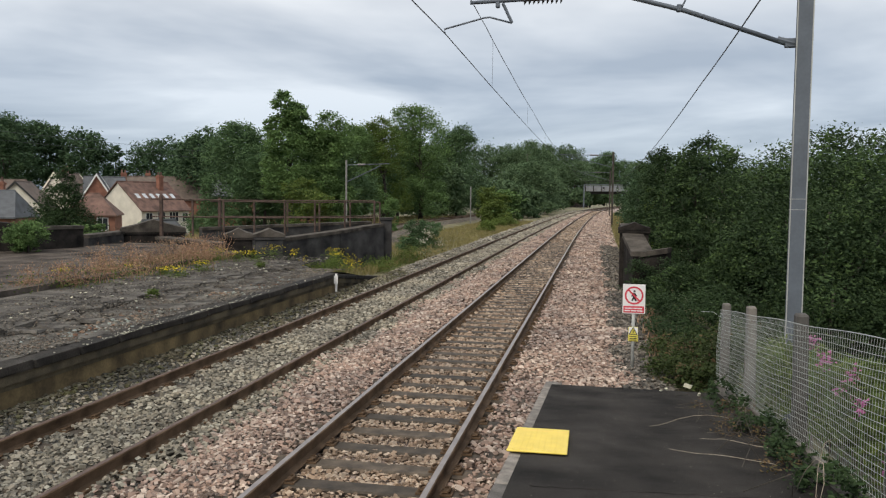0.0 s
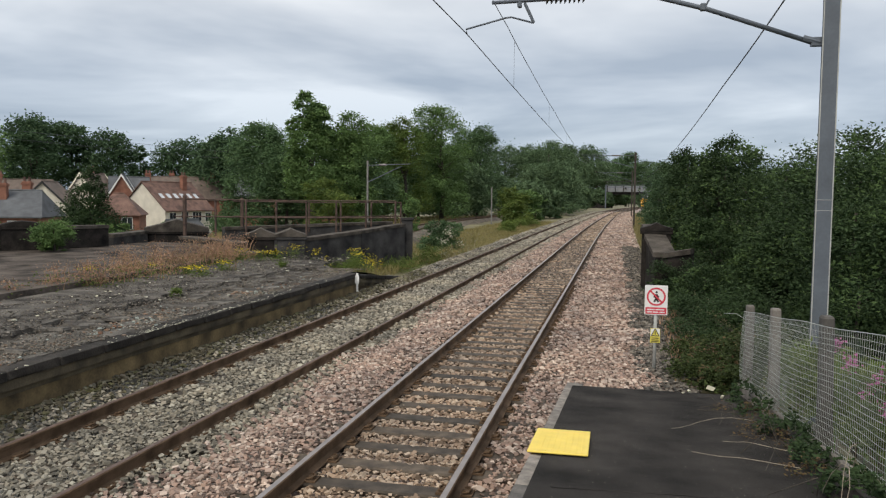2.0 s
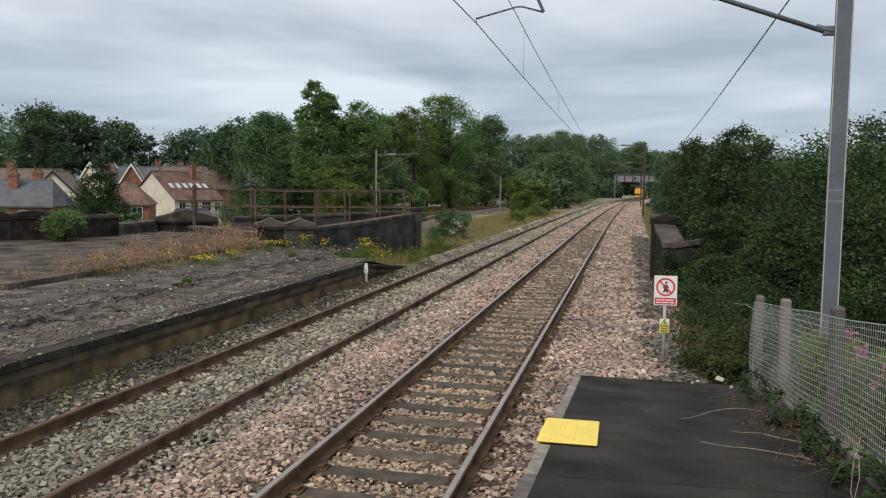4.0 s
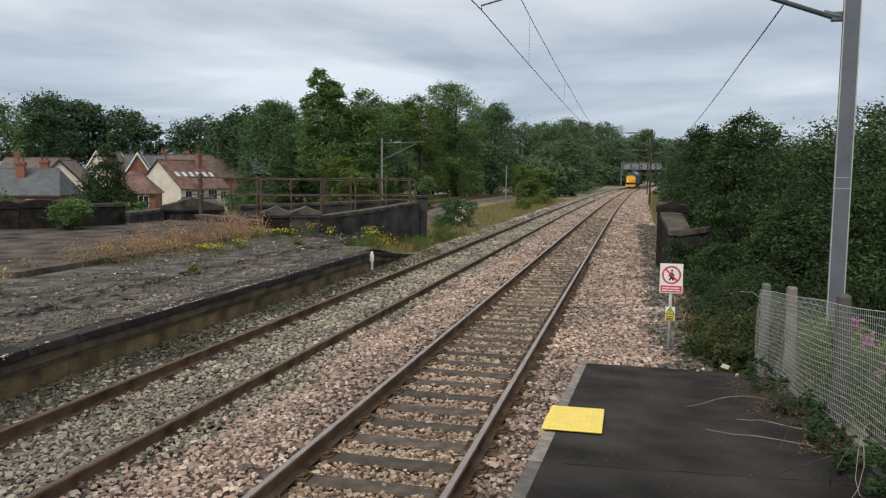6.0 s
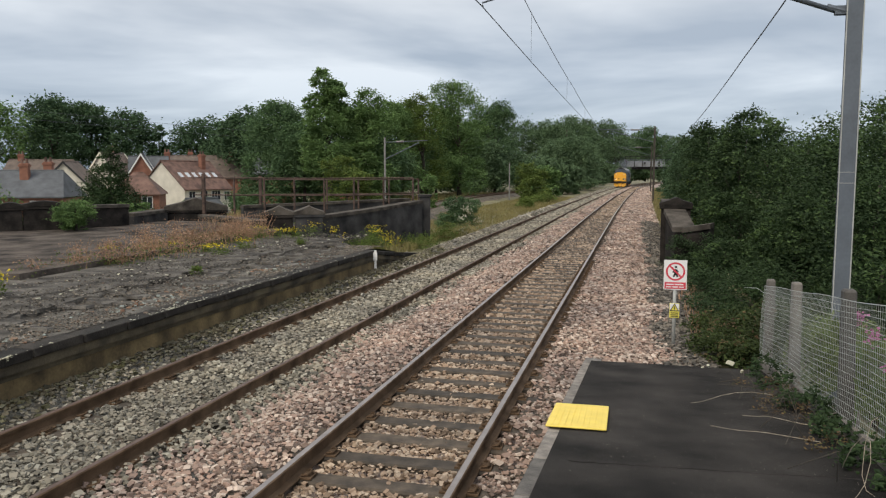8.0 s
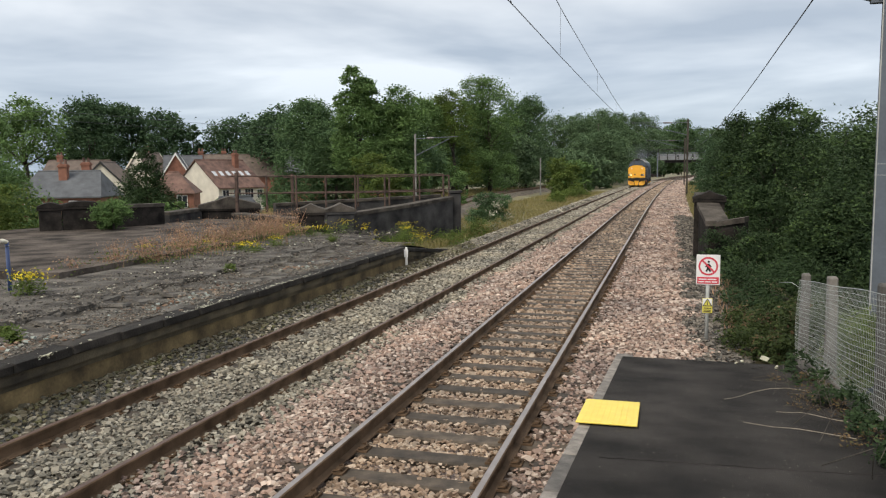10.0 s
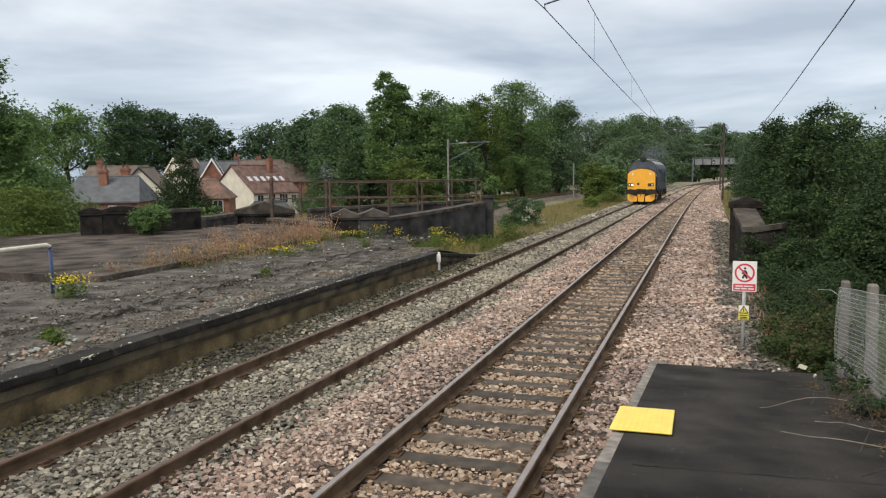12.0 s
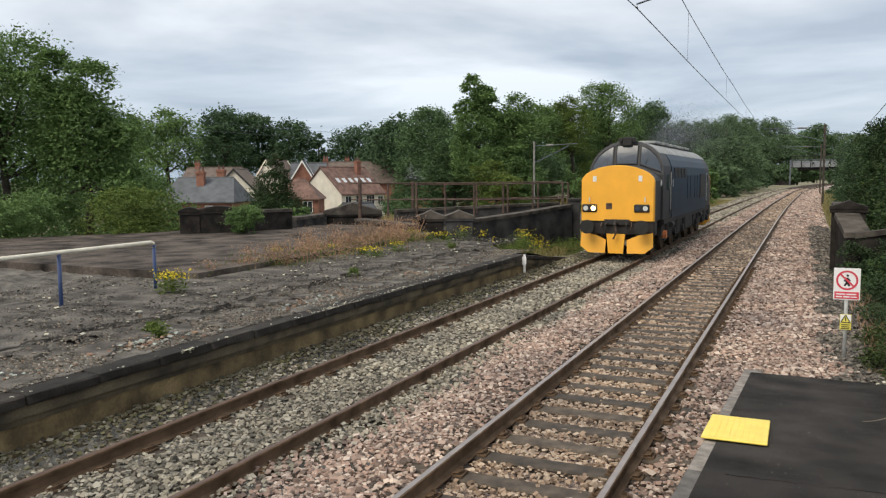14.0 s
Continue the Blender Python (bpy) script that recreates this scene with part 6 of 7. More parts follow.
# ---- houses ----
def window(parent, x, y, z, w, h, yaw, panes=2):
    """A framed window; its face looks along -y before the turn."""
    fr = part("window", boxed(-w / 2, w / 2, -0.06, 0.02, 0, h, bevel=0.01), "frame_white", parent, "white framed window")
    fr.matrix_basis = pose(x, y, z, 0, 0, yaw)
    pw = (w - 0.08 * (panes + 1)) / panes
    for i in range(panes):
        x0 = -w / 2 + 0.08 + i * (pw + 0.08)
        part("pane", boxed(x0, x0 + pw, -0.075, -0.061, 0.1, h - 0.1), "glass", fr)
    return fr


def house(x, y, ground, w, d, eave, ridge, yaw, wall, roof, label, windows=(), chimneys=(), lights=0, gable_wall=None, hip=0.0, barge=None):
    """A gabled house: its ridge runs along local x; w is its length, d its depth."""
    root = base("house", pose(x, y, ground, 0, 0, yaw), label, "house", "houses in the valley")
    part("wall", boxed(-w / 2, w / 2, -d / 2, d / 2, -1.5, eave), wall, root)
    for s in (-1, 1) if hip < 0.5 else ():
        bm = bmesh.new()
        prism(bm, [(-d / 2, eave), (d / 2, eave), (0, ridge - 0.1)], -0.12, 0.12, Matrix(((0, 1, 0, s * (w / 2 - 0.12 - hip)), (1, 0, 0, 0), (0, 0, 1, 0), (0, 0, 0, 1))))
        bmesh.ops.recalc_face_normals(bm, faces=bm.faces[:])
        gb = part("gable", bm, gable_wall or wall, root)
        if barge:
            e = s * (w / 2 + 0.27)
            for k in (-1, 1):
                bm = bmesh.new()
                prism(bm, [(k * (d / 2 + 0.4), eave - 0.55), (k * (d / 2 + 0.4), eave - 0.15), (0, ridge + 0.22), (0, ridge - 0.18)], -0.05, 0.05, Matrix(((0, 1, 0, e), (1, 0, 0, 0), (0, 0, 1, 0), (0, 0, 0, 1))))
                bmesh.ops.recalc_face_normals(bm, faces=bm.faces[:])
                part("barge_board", bm, barge, gb, "painted barge board")
    for s in (-1, 1):
        bm = bmesh.new()
        ov = 0.35
        sl = (ridge - eave) / (d / 2)
        ya, za = s * (d / 2 + ov), eave - ov * sl
        vs = [bm.verts.new(p) for p in ((-w / 2 - 0.25, ya, za), (w / 2 + 0.25, ya, za), (w / 2 + 0.25 - hip, 0, ridge), (-w / 2 - 0.25 + hip, 0, ridge))]
        us = [bm.verts.new(v.co + Vector((0, 0, 0.16))) for v in vs]
        bm.faces.new(vs)
        bm.faces.new(us)
        for i in range(4):
            bm.faces.new((vs[i], vs[(i + 1) % 4], us[(i + 1) % 4], us[i]))
        bmesh.ops.recalc_face_normals(bm, faces=bm.faces[:])
        rf = part("roof", bm, roof, root)
        if s < 0:
            for i in range(lights):
                fx = -w * 0.36 + i * w * 0.72 / max(1, lights - 1)
                yy = -d * 0.27
                zz = ridge - (d * 0.27) * sl + 0.17
                bm = boxed(-0.32, 0.32, -0.5, 0.5, 0, 0.05)
                sk = part("rooflight", bm, "skylight", rf)
                sk.matrix_basis = pose(fx, yy, zz, math.degrees(math.atan(sl)), 0, 0)
    for s in (-1, 1) if hip >= 0.5 else ():
        bm = bmesh.new()
        ov = 0.35
        sl = (ridge - eave) / (d / 2)
        vs = [bm.verts.new(q) for q in ((s * (w / 2 + 0.25), -d / 2 - ov, eave - ov * sl + 0.08), (s * (w / 2 + 0.25), d / 2 + ov, eave - ov * sl + 0.08), (s * (w / 2 + 0.25 - hip), 0, ridge + 0.1))]
        us = [bm.verts.new(v.co + Vector((-s * 0.2, 0, -0.12))) for v in vs]
        bm.faces.new(vs)
        bm.faces.new(us)
        for k in range(3):
            bm.faces.new((vs[k], vs[(k + 1) % 3], us[(k + 1) % 3], us[k]))
        bmesh.ops.recalc_face_normals(bm, faces=bm.faces[:])
        part("hip_roof", bm, roof, root)
    part("ridge_tiles", tubed([(-w / 2 - 0.25 + hip, 0, ridge + 0.12), (w / 2 + 0.25 - hip, 0, ridge + 0.12)], 0.14, 6), roof, root)
    for cx, cy, ch in chimneys:
        ck = part("chimney", boxed(cx - 0.45, cx + 0.45, cy - 0.35, cy + 0.35, ridge - 1.8, ridge + ch, bevel=0.04), "brick_red", root, "red brick chimney stack")
        part("band", boxed(cx - 0.53, cx + 0.53, cy - 0.43, cy + 0.43, ridge + ch - 0.35, ridge + ch - 0.15), "brick_red", ck)
        for k in (-0.25, 0.25):
            part("chimney_pot", tubed([(cx + k, cy, ridge + ch), (cx + k, cy, ridge + ch + 0.5)], 0.15, 8, r1=0.12), "tile_red", ck)
    for wx, wz, ww, wh, panes in windows:
        window(root, wx, -d / 2, wz, ww, wh, 0, panes)
    return root


house(-67.6, 109.2, -5.2, 9.6, 9.4, 5.5, 9.55, 75, "render_white", "tile_red", "cream rendered house with a red-brown tiled roof and rooflights", [(-3.4, 3.6, 1.3, 1.5, 2), (-1.0, 3.6, 1.5, 1.6, 2), (1.5, 3.6, 1.9, 1.6, 3), (3.8, 3.6, 1.2, 1.4, 2)], [(2.2, -1.2, 1.2)], 6)
house(-61.0, 87.6, -5.2, 5.6, 6.4, 5.3, 7.7, 26, "brick_red", "tile_red", "small red brick house with a brown hipped roof", [(-1.5, 3.3, 1.5, 1.6, 2), (1.4, 3.3, 1.3, 1.6, 2)], [], 0, None, 2.4)
house(-63.0, 71.5, -5.2, 8.5, 7.5, 5.4, 7.9, 22, "brick_red", "slate", "brick house with a grey slate roof and two chimneys", [(-2.5, 3.7, 1.9, 1.2, 3), (1.5, 3.7, 0.9, 1.2, 1)], [(-0.2, -1.2, 0.9), (1.6, 0.6, 1.1)], 0, None, 1.2)
house(-93.0, 108.0, -5.2, 12.0, 9.0, 6.0, 9.8, 32, "render_white", "tile_tan", "white house with a broad tan tiled roof", [(-3, 3.4, 1.6, 1.6, 2), (2, 3.4, 1.6, 1.6, 2)], [(-3.0, 0, 1.0)], 0, None, 1.5)
house(-83.5, 103.0, -5.2, 6.0, 8.0, 5.4, 9.4, 110, "render_white", "tile_tan", "white gabled house with dark barge boards", [(0, 3.4, 1.4, 1.5, 2)], [], 0, None, 0.0, "black")
house(-83.6, 113.0, -5.2, 5.0, 5.6, 7.6, 11.0, 84, "render_white", "tile_tan", "tall white gabled house", [], [(0.5, 0.5, 0.8)], 0, None, 0.0, "cream_paint")
house(-79.5, 117.0, -5.2, 6.0, 6.0, 7.4, 10.5, 34, "brick_red", "slate", "red brick house with a grey slate roof", [(-1, 5.2, 1.4, 1.4, 2)], [(3.0, 0.5, 0.9)])
house(-77.6, 112.6, -5.2, 4.2, 3.6, 7.6, 10.8, 118, "brick_red", "slate", "narrow brick gable with white barge boards", [(0, 5.6, 1.2, 1.5, 2)], [], 0, None, 0.0, "frame_white")
house(-79.0, 135.0, -5.2, 16.0, 9.0, 7.0, 11.0, 32, "brick_red", "tile_tan", "long brick house with a tan tiled roof", [(0, 4.6, 1.5, 1.4, 2)], [(-3.0, 0.4, 0.8), (4.5, 0.2, 1.2)], 0, None, 1.5)
house(-61.5, 128.0, -5.2, 7.0, 7.0, 7.8, 11.4, 24, "brick_red", "slate", "brick house with a slate roof half hidden by trees", [(-1.5, 6.2, 1.6, 1.2, 2)], [])
house(-34.4, 57.8, -5.2, 3.0, 2.3, 4.6, 5.55, 75, "render_white", "slate", "pale outbuilding with a dark slate roof", [], [])
house(-36.5, 96.0, -5.2, 8.0, 8.0, 8.0, 11.5, 20, "brick_red", "slate", "brick house glimpsed between the trees", [(0, 5.0, 1.5, 1.4, 2)], [])


# ---- the far road bridge ----
def build_bridge():
    root = base("road_bridge", pose(11.0, 318, 0, 0, 0, -10), "pale grey girder road bridge over the railway", "bridge", kind="structure")
    part("girder", boxed(-13, 20, -0.4, 0.4, 5.5, 7.8), "girder", root)
    part("deck", boxed(-13, 20, 0.41, 8, 4.5, 5.7), "black_brick", root)
    for i in range(11):
        x = -12.5 + i * 3.2
        part("stiffener", boxed(x - 0.18, x + 0.18, -0.6, -0.41, 5.5, 7.8), "coping_dark", root)
    part("parapet_rail", tubed([(-13, 0, 9.6), (20, 0, 9.6)], 0.12, 6), "loco_black", root)
    for i in range(17):
        x = -12.8 + i * 2
        part("parapet_post", boxed(x - 0.1, x + 0.1, -0.1, 0.1, 7.8, 9.6), "loco_black", root)
    for x in (-18.5, 14.5):
        part("abutment", boxed(x, x + 5.5, -0.3, 9, -1.5, 4.59, bevel=0.05), "black_brick", root, "dark brick abutment")


build_bridge()


def build_portal():
    root = base("signal_gantry", pose(7.0, 245, -0.4), "dark lattice gantry with signals across the line", "gantry")
    for x in (-8.5, 7.0):
        bm = bmesh.new()
        i_beam(bm, 0.35, 0.35, 0.04, 0, 7.3)
        part("leg", bm, "galv", root).matrix_basis = pose(x, 0, 0)
    for z in (6.6, 7.3):
        part("boom", tubed([(-8.5, 0, z), (7, 0, z)], 0.08, 6), "galv", root)
    for i in range(15):
        x = -8.25 + i
        part("lattice", tubed([(x, 0, 6.6 if i % 2 else 7.3), (x + 1, 0, 7.3 if i % 2 else 6.6)], 0.045, 5), "galv", root)
    for x in (-2.6, 1.6):
        sg = part("signal_head", boxed(x - 0.3, x + 0.3, -0.35, -0.1, 5.5, 6.6, bevel=0.04), "black", root, "black signal head")
        part("signal_lens", tubed([(x, -0.40, 5.8), (x, -0.35, 5.8)], 0.13, 10), "lamp_dim", sg)


build_portal()


# ---- the locomotive ----
LOCO_LENGTH = 16.0
HALF, NOSE = 1.34, 1.19


def arch(w, side, crown, n=10, power=2.2):
    """Right-to-left outline over the top between the side height and the crown."""
    out = []
    for i in range(n + 1):
        a = math.pi * i / n
        c, s = math.cos(a), math.sin(a)
        out.append((w * math.copysign(abs(c) ** (2 / power), c), side + (crown - side) * abs(s) ** (2 / power)))
    return out


def shell(bm, rings):
    """Faces between outlines of equal count, given as (y, outline)."""
    rows = [[bm.verts.new((x, y, z)) for x, z in o] for y, o in rings]
    n = len(rows[0])
    for a, b in zip(rows, rows[1:]):
        for i in range(n):
            bm.faces.new((a[i], a[(i + 1) % n], b[(i + 1) % n], b[i]))
    bm.faces.new(rows[0])
    bm.faces.new(rows[-1][::-1])
    bmesh.ops.recalc_face_normals(bm, faces=bm.faces[:])
    return bm


def nose_ring(k, z0=1.12):
    return [(NOSE * k, z0)] + [(x, z) for x, z in arch(NOSE * k, 2.40 - (1 - k) * 0.3, 2.92 - (1 - k) * 0.5, 12, 1.9)] + [(-NOSE * k, z0)]


def body_ring(w=HALF, z0=1.1, crown=3.80, side=2.62):
    return [(w, z0)] + arch(w, side, crown, 14, 2.15) + [(-w, z0)]


def screen_y(z):
    """The windscreen leans back."""
    return 1.28 + (z - 2.6) * 0.30


def build_locomotive():
    root = base("locomotive", pose(0, 0, 0), "dark blue diesel locomotive with a bright yellow nose and lit headlamp", "locomotive")
    for end in (0, 1):
        # the far end is the same, turned about
        flip = pose(0, LOCO_LENGTH, 0, 0, 0, 180) if end else Matrix()

        def put(ob):
            ob.matrix_basis = flip
            return ob

        nose = put(part("nose", shell(bmesh.new(), [(0.0, nose_ring(0.975)), (0.03, nose_ring(0.992)), (0.10, nose_ring(1.0)), (0.16, nose_ring(1.0))]), "loco_yellow", root, "flat bright yellow nose front", False))
        put(part("bonnet", shell(bmesh.new(), [(0.161, nose_ring(0.998)), (1.45, nose_ring(0.998))]), "loco_cab", root, "dark grey bonnet behind the nose"))
        # cab with a leaning windscreen
        bm = bmesh.new()
        ro = body_ring(1.25, 1.12, 3.78)
        front = [bm.verts.new((x, screen_y(max(z, 2.5)), z)) for x, z in ro]
        back = [bm.verts.new((x, 3.0, z)) for x, z in ro]
        n = len(ro)
        for i in range(n):
            bm.faces.new((front[i], front[(i + 1) % n], back[(i + 1) % n], back[i]))
        bm.faces.new(front)
        bm.faces.new(back[::-1])
        bmesh.ops.recalc_face_normals(bm, faces=bm.faces[:])
        cab = put(part("cab", bm, "loco_cab", root, "dark grey cab"))
        for pts in ([(-0.36, 2.98), (0.36, 2.98), (0.36, 3.62), (-0.36, 3.62)], [(0.46, 2.96), (1.17, 2.70), (1.15, 2.95), (0.98, 3.26), (0.72, 3.48), (0.46, 3.60)], [(-0.46, 2.96), (-1.17, 2.70), (-1.15, 2.95), (-0.98, 3.26), (-0.72, 3.48), (-0.46, 3.60)]):
            bm = bmesh.new()
            a = [bm.verts.new((x, screen_y(z) - 0.012, z)) for x, z in pts]
            b = [bm.verts.new((x, screen_y(z) + 0.02, z)) for x, z in pts]
            bm.faces.new(a)
            bm.faces.new(b[::-1])
            for i in range(len(pts)):
                bm.faces.new((a[i], a[(i + 1) % len(pts)], b[(i + 1) % len(pts)], b[i]))
            bmesh.ops.recalc_face_normals(bm, faces=bm.faces[:])
            glass = part("windscreen", bm, "loco_glass", cab, "dark windscreen glass")
            rim = [Vector((x, screen_y(z) - 0.014, z)) for x, z in pts]
            part("window_seal", tubed(rim + rim[:1], 0.028, 4, caps=False), "loco_black", glass)
        for s in (-1, 1):
            part("wiper", tubed([(s * 0.62, screen_y(3.0) - 0.04, 2.94), (s * 0.72, screen_y(3.2) - 0.04, 3.18)], 0.008, 4), "loco_black", cab)
            part("side_window", boxed(s * 1.255 - 0.015, s * 1.255 + 0.015, 1.95, 2.6, 2.1, 2.62, bevel=0.01), "loco_glass", cab)
            part("cab_door", boxed(s * 1.258 - 0.012, s * 1.258 + 0.012, 2.68, 2.98, 1.25, 2.72), "loco_black", cab, "recessed dark cab door")
            part("handrail", tubed([(s * 1.29, 2.66, 1.4), (s * 1.29, 2.66, 2.7)], 0.016, 5), "pale_galv", cab)
        horn = part("horns", boxed(-0.17, 0.17, 1.46, 1.8, 3.58, 3.90, bevel=0.03), "loco_black", cab, "black horn casing on the cab roof")
        for s in (-1, 1):
            part("horn", tubed([(s * 0.24, 1.46, 3.80), (s * 0.24, 1.7, 3.80)], 0.075, 8, r1=0.04), "loco_black", horn)
        # nose fittings
        for s in (-1, 1):
            hx = 0.80 if s > 0 else -0.90
            bm = boxed(hx - 0.25, hx + 0.25, -0.045, 0.02, 1.40, 1.66, bevel=0.03)
            hl = part("headlamp_cluster", bm, "loco_black", nose, "black headlamp cluster")
            for k, on in ((-0.12, False), (0.13, s < 0)):
                xx = hx - s * k
                part("lamp", tubed([(xx, -0.062, 1.53), (xx, -0.044, 1.53)], 0.08, 14), "lamp_on" if (on and not end) else "lamp_dim" if k < 0 and not end else "loco_glass", hl, "round lamp")
            mark = part("marker_plate", boxed(s * 0.74 - 0.06, s * 0.74 + 0.06, -0.012, 0.012, 2.40, 2.58, bevel=0.004), "frame_white", nose, "small white marker plate")
            part("lamp_iron", boxed(s * 0.90 - 0.015, s * 0.90 + 0.015, -0.05, 0.0, 1.74, 1.90), "cream_paint", nose)
        part("nose_socket", boxed(-0.36, -0.16, -0.02, 0.012, 1.50, 1.70, bevel=0.015), "rust_rail", nose, "brown socket plate")
        part("nose_rim", tubed([Vector((x, 0.02, z)) for x, z in nose_ring(0.985)[1:-1]], 0.02, 5), "loco_yellow", nose)
        # buffer beam, buffers, coupling and valances
        beam = put(part("buffer_beam", boxed(-1.2, 1.2, 0.05, 0.55, 0.66, 1.115, bevel=0.03), "loco_black", root, "black buffer beam"))
        for s in (-1, 1):
            bf = part("buffer", tubed([(s * 0.87, 0.05, 0.94), (s * 0.87, -0.42, 0.94)], 0.12, 12), "loco_black", beam)
            part("buffer_head", tubed([(s * 0.87, -0.42, 0.94), (s * 0.87, -0.46, 0.94)], 0.23, 16), "loco_black", bf)
            bm = bmesh.new()
            prism(bm, [(s * 0.34, 0.50), (s * 0.72, 0.66), (s * 1.16, 0.74), (s * 1.18, 0.28), (s * 0.92, 0.07), (s * 0.36, 0.06)], -0.06, 0.0)
            bmesh.ops.rotate(bm, verts=bm.verts[:], cent=(0, 0, 0.5), matrix=Matrix.Rotation(radians(-6), 3, "X"))
            part("valance_plate", bm, "loco_yellow", beam, "yellow snowplough plate")
            part("hose", tubed([(s * 0.30, -0.02, 1.08), (s * 0.34, -0.16, 1.0), (s * 0.36, -0.14, 0.72), (s * 0.30, -0.05, 0.6)], 0.028, 6), "loco_black", beam)
            part("hose", tubed([(s * 0.48, -0.02, 1.08), (s * 0.50, -0.14, 0.95), (s * 0.46, -0.10, 0.84)], 0.022, 6), "rust_rail", beam)
        bm = bmesh.new()
        prism(bm, [(-0.30, 0.70), (0.30, 0.70), (0.24, 0.07), (-0.24, 0.07)], -0.16, -0.06)
        part("centre_plough", bm, "loco_yellow", beam, "yellow centre plough")
        part("drawhook", tubed([(0, 0.0, 1.05), (0, -0.25, 1.08), (0, -0.32, 1.0), (0, -0.25, 0.95)], 0.05, 6), "loco_black", beam)
        part("coupling", tubed([(0, -0.26, 1.0), (0.05, -0.3, 0.75), (-0.05, -0.28, 0.55)], 0.035, 6), "rust_rail", beam)
        part("beam_cowl", boxed(-0.42, 0.42, -0.02, 0.04, 0.98, 1.17, bevel=0.02), "loco_black", beam)
    body = part("body", shell(bmesh.new(), [(3.01, body_ring(1.28, 1.1, 3.76)), (LOCO_LENGTH - 3.01, body_ring(1.28, 1.1, 3.76))]), "loco_blue", root, "dark blue body side")
    bm = bmesh.new()
    ar = [(x * 1.004, z + 0.01) for x, z in arch(1.28, 2.62, 3.76, 24, 2.15) if z > 3.22]
    shell(bm, [(1.75, ar + [(ar[-1][0], ar[-1][1] - 0.02), (ar[0][0], ar[0][1] - 0.02)]), (LOCO_LENGTH - 1.75, ar + [(ar[-1][0], ar[-1][1] - 0.02), (ar[0][0], ar[0][1] - 0.02)])])
    roof = part("roof", bm, "loco_roof", root, "pale grey weathered roof")
    for i, y in enumerate((4.2, 6.0, 7.9, 9.8, 11.7)):
        part("roof_hatch", boxed(-0.6, 0.6, y - 0.7, y + 0.7, 3.74, 3.84, bevel=0.02), "loco_roof", roof)
    part("exhaust_stack", boxed(-0.2, 0.2, 9.3, 9.9, 3.8, 3.92, bevel=0.02), "loco_black", roof)
    for s in (-1, 1):
        for y in (3.5, 4.3, 5.1, 5.9):
            part("side_grille", boxed(s * 1.282 - 0.014, s * 1.282 + 0.014, y, y + 0.55, 2.5, 2.85), "loco_black", body, "black louvred grille")
        for y in (6.9, 7.7, 9.1, 9.9):
            part("body_panel", boxed(s * 1.282 - 0.014, s * 1.282 + 0.014, y, y + 0.6, 1.65, 2.6, bevel=0.01), "loco_blue", body)
        part("radiator_grille", boxed(s * 1.284 - 0.016, s * 1.284 + 0.016, 10.9, 12.7, 1.6, 2.65), "loco_black", body, "black radiator grille")
        bars = part("number_bars", boxed(s * 1.282 - 0.004, s * 1.282 + 0.008, 3.15, 3.2, 2.2, 2.45), "white", body, "pale bars of a number panel")
        for k in range(4):
            part("number_bar", boxed(s * 1.197 - 0.012, s * 1.197 + 0.012, 1.15 + k * 0.1, 1.22 + k * 0.1, 2.25, 2.42), "white", root)
        part("solebar", boxed(min(s * 1.12, s * 1.27), max(s * 1.12, s * 1.27), 1.4, LOCO_LENGTH - 1.4, 0.95, 1.099), "loco_black", root)
    tank = part("fuel_tank", boxed(-1.2, 1.2, 6.65, 9.35, 0.35, 1.1, bevel=0.12), "loco_black", root, "black fuel tank under the floor")
    wheels = []
    for k, c in enumerate((3.9, LOCO_LENGTH - 3.9)):
        bogie = part("bogie", boxed(-0.9, 0.9, c - 2.3, c + 2.3, 0.55, 0.95, bevel=0.05), "loco_black", root, "black oily bogie")
        for s in (-1, 1):
            bm = bmesh.new()
            prism(bm, [(c - 2.55, 0.55), (c - 2.4, 0.95), (c + 2.4, 0.95), (c + 2.55, 0.55), (c + 1.6, 0.42), (c - 1.6, 0.42)], s * 1.12 - 0.07, s * 1.12 + 0.07, Matrix(((0, 1, 0, 0), (1, 0, 0, 0), (0, 0, 1, 0), (0, 0, 0, 1))))
            bmesh.ops.recalc_face_normals(bm, faces=bm.faces[:])
            part("side_frame", bm, "loco_black", bogie)
            for a in (-2.05, 0.0, 2.05):
                part("axlebox", tubed([(s * 1.10, c + a, 0.57), (s * 1.30, c + a, 0.57)], 0.15, 10), "orange" if (a < -1 and k == 0) else "loco_black", bogie, "axlebox cover")
                part("spring", tubed([(s * 1.20, c + a + 0.42, 0.5), (s * 1.20, c + a + 0.42, 1.0)], 0.1, 8), "loco_black", bogie)
            part("brake_cylinder", tubed([(s * 1.24, c - 1.0, 0.85), (s * 1.24, c - 0.5, 0.85)], 0.11, 8), "loco_black", bogie)
            part("step", boxed(min(s * 1.15, s * 1.36), max(s * 1.15, s * 1.36), c - 2.9, c - 2.5, 0.45, 0.5), "loco_black", bogie)
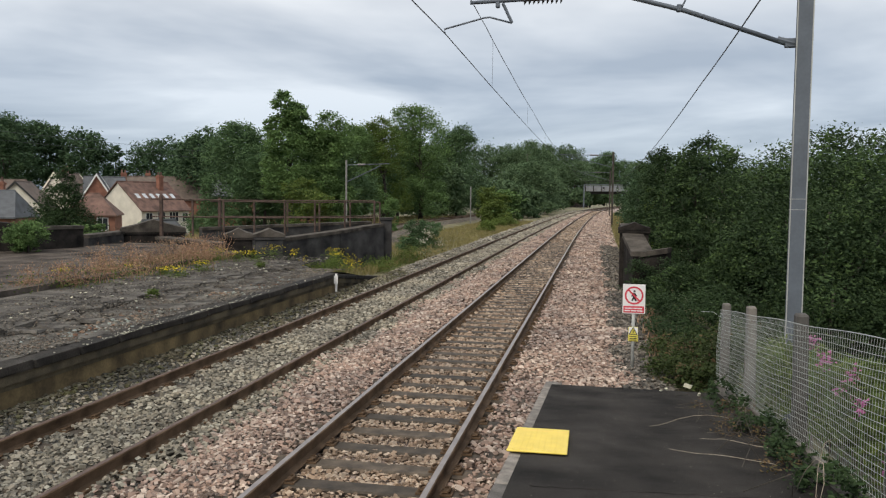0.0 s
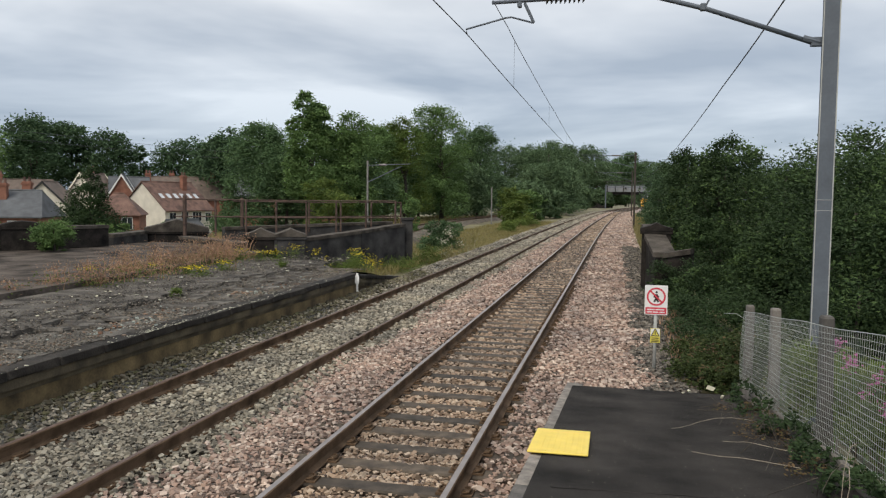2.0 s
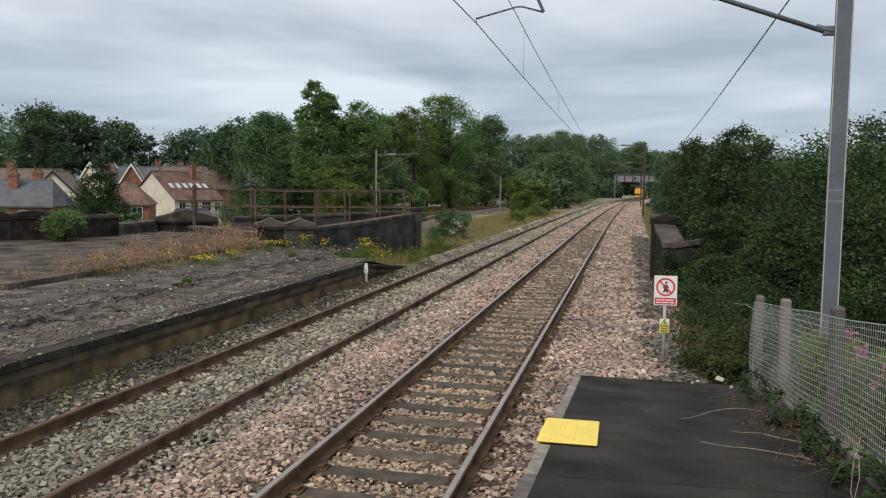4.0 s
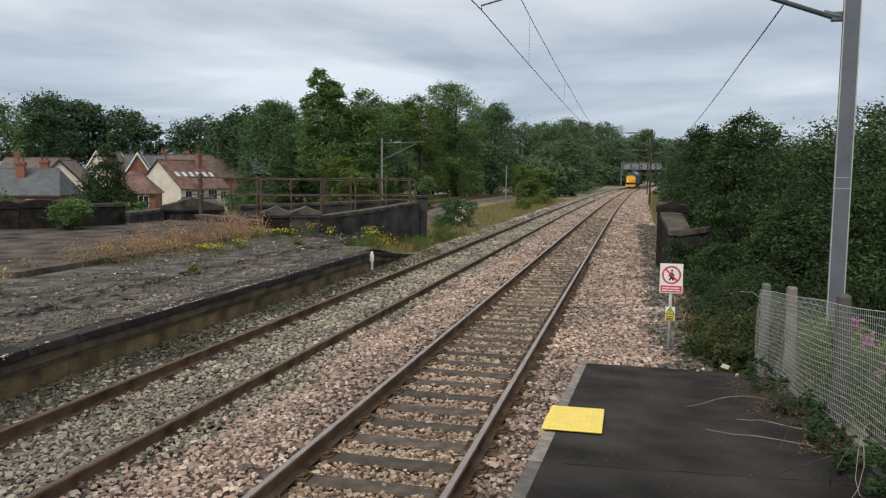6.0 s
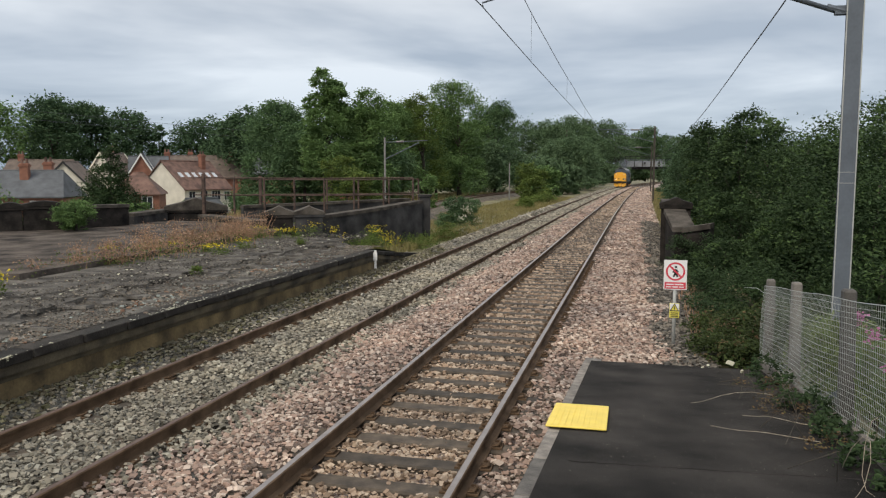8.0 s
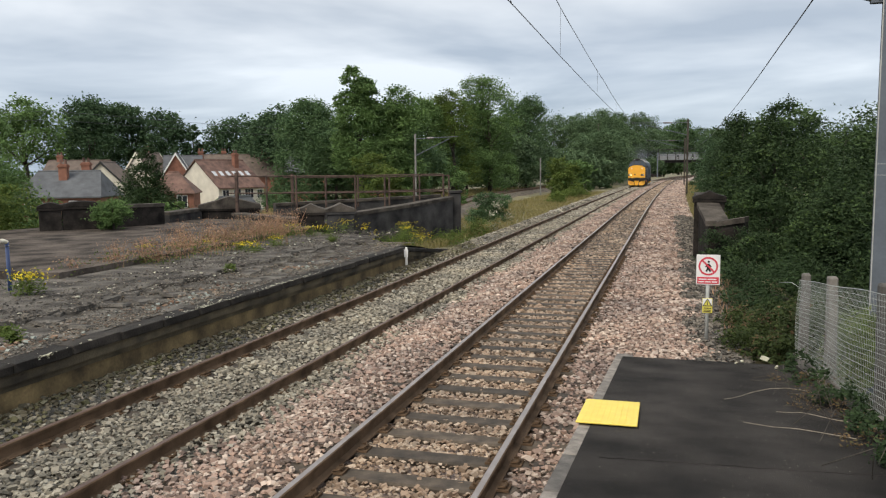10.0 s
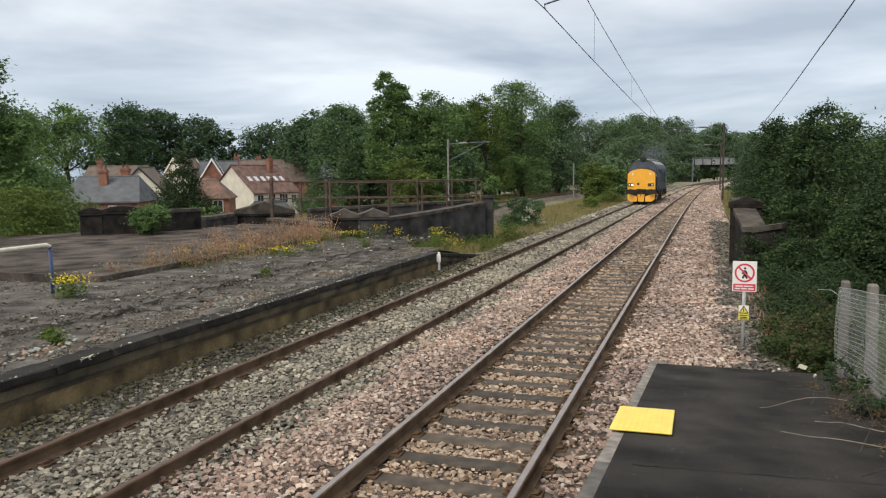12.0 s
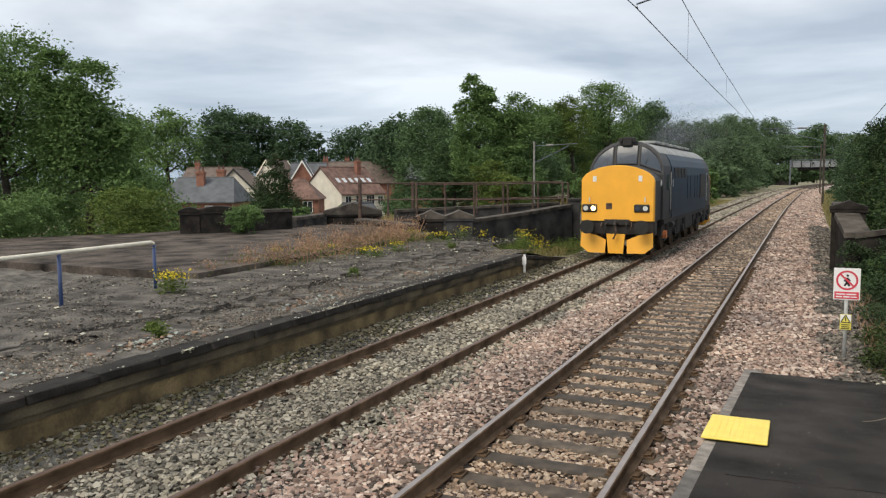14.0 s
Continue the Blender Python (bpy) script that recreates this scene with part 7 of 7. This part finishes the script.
        for a in (-2.05, 0.0, 2.05):
            bm = bmesh.new()
            for s in (-1, 1):
                tube(bm, [(s * 0.69, 0, 0), (s * 0.72, 0, 0)], 0.60, 24)
                tube(bm, [(s * 0.72, 0, 0), (s * 0.82, 0, 0)], 0.57, 24)
            tube(bm, [(-0.69, 0, 0), (0.69, 0, 0)], 0.09, 10)
            wh = part("wheelset", bm, "rust", root, "steel wheelset")
            wh.location = (0, c + a, 0.57)
            wheels.append((wh, c + a))
    return root, wheels


LOCO, WHEELS = build_locomotive()


def build_smoke():
    """Thin exhaust: a plume of fine soot specks that trails the engine."""
    MAT["smoke"] = island_material("blue_grey_soot", [(0.08, 0.095, 0.12), (0.12, 0.14, 0.175), (0.16, 0.18, 0.215)])
    root = base("exhaust_smoke", pose(0, 0, 0), "thin blue-grey exhaust haze trailing the locomotive", "smoke")
    rng = np.random.default_rng(21)
    n = 52000
    s = rng.beta(1.0, 1.7, n)
    r = 0.35 + 2.2 * s
    p = np.stack([rng.normal(size=n) * r * 0.8 - 0.8 * s, 9.6 + 24 * s + rng.normal(size=n) * 0.4, 4.15 + 1.25 * s ** 0.6 + rng.normal(size=n) * r * 0.5], 1)
    tagged(leaf_mesh("soot_specks", p[p[:, 2] > 0.6], 0.022, "smoke", 22, root, thin=0.9), kind="stuff")
    return root


SMOKE = build_smoke()


# ---- what moves ----
LIFT = 0.12


def line_pose(y):
    """On the far track, with the front at y, heading along the chord."""
    x0 = bend(y) + FAR_RAIL - GAUGE / 2
    x1 = bend(y + 14) + FAR_RAIL - GAUGE / 2
    return pose(x0, y, FAR_Z + LIFT, 0, 0, -math.degrees(math.atan2(x1 - x0, 14)))


SPEED, LAST = 22.4, 25.2


def motions():
    rows = []
    for i in range(57):
        t = i * 0.25
        rows.append((t, line_pose(LAST + SPEED * (14 - t))))
    walk(LOCO, rows)
    walk(SMOKE, rows)
    # the wheels roll: radius 0.57 m
    for wh, y in WHEELS:
        walk(wh, [(k / 30, pose(0, y, 0.57 - LIFT, math.degrees(SPEED * k / 30 / 0.57), 0, 0)) for k in range(421)])


motions()
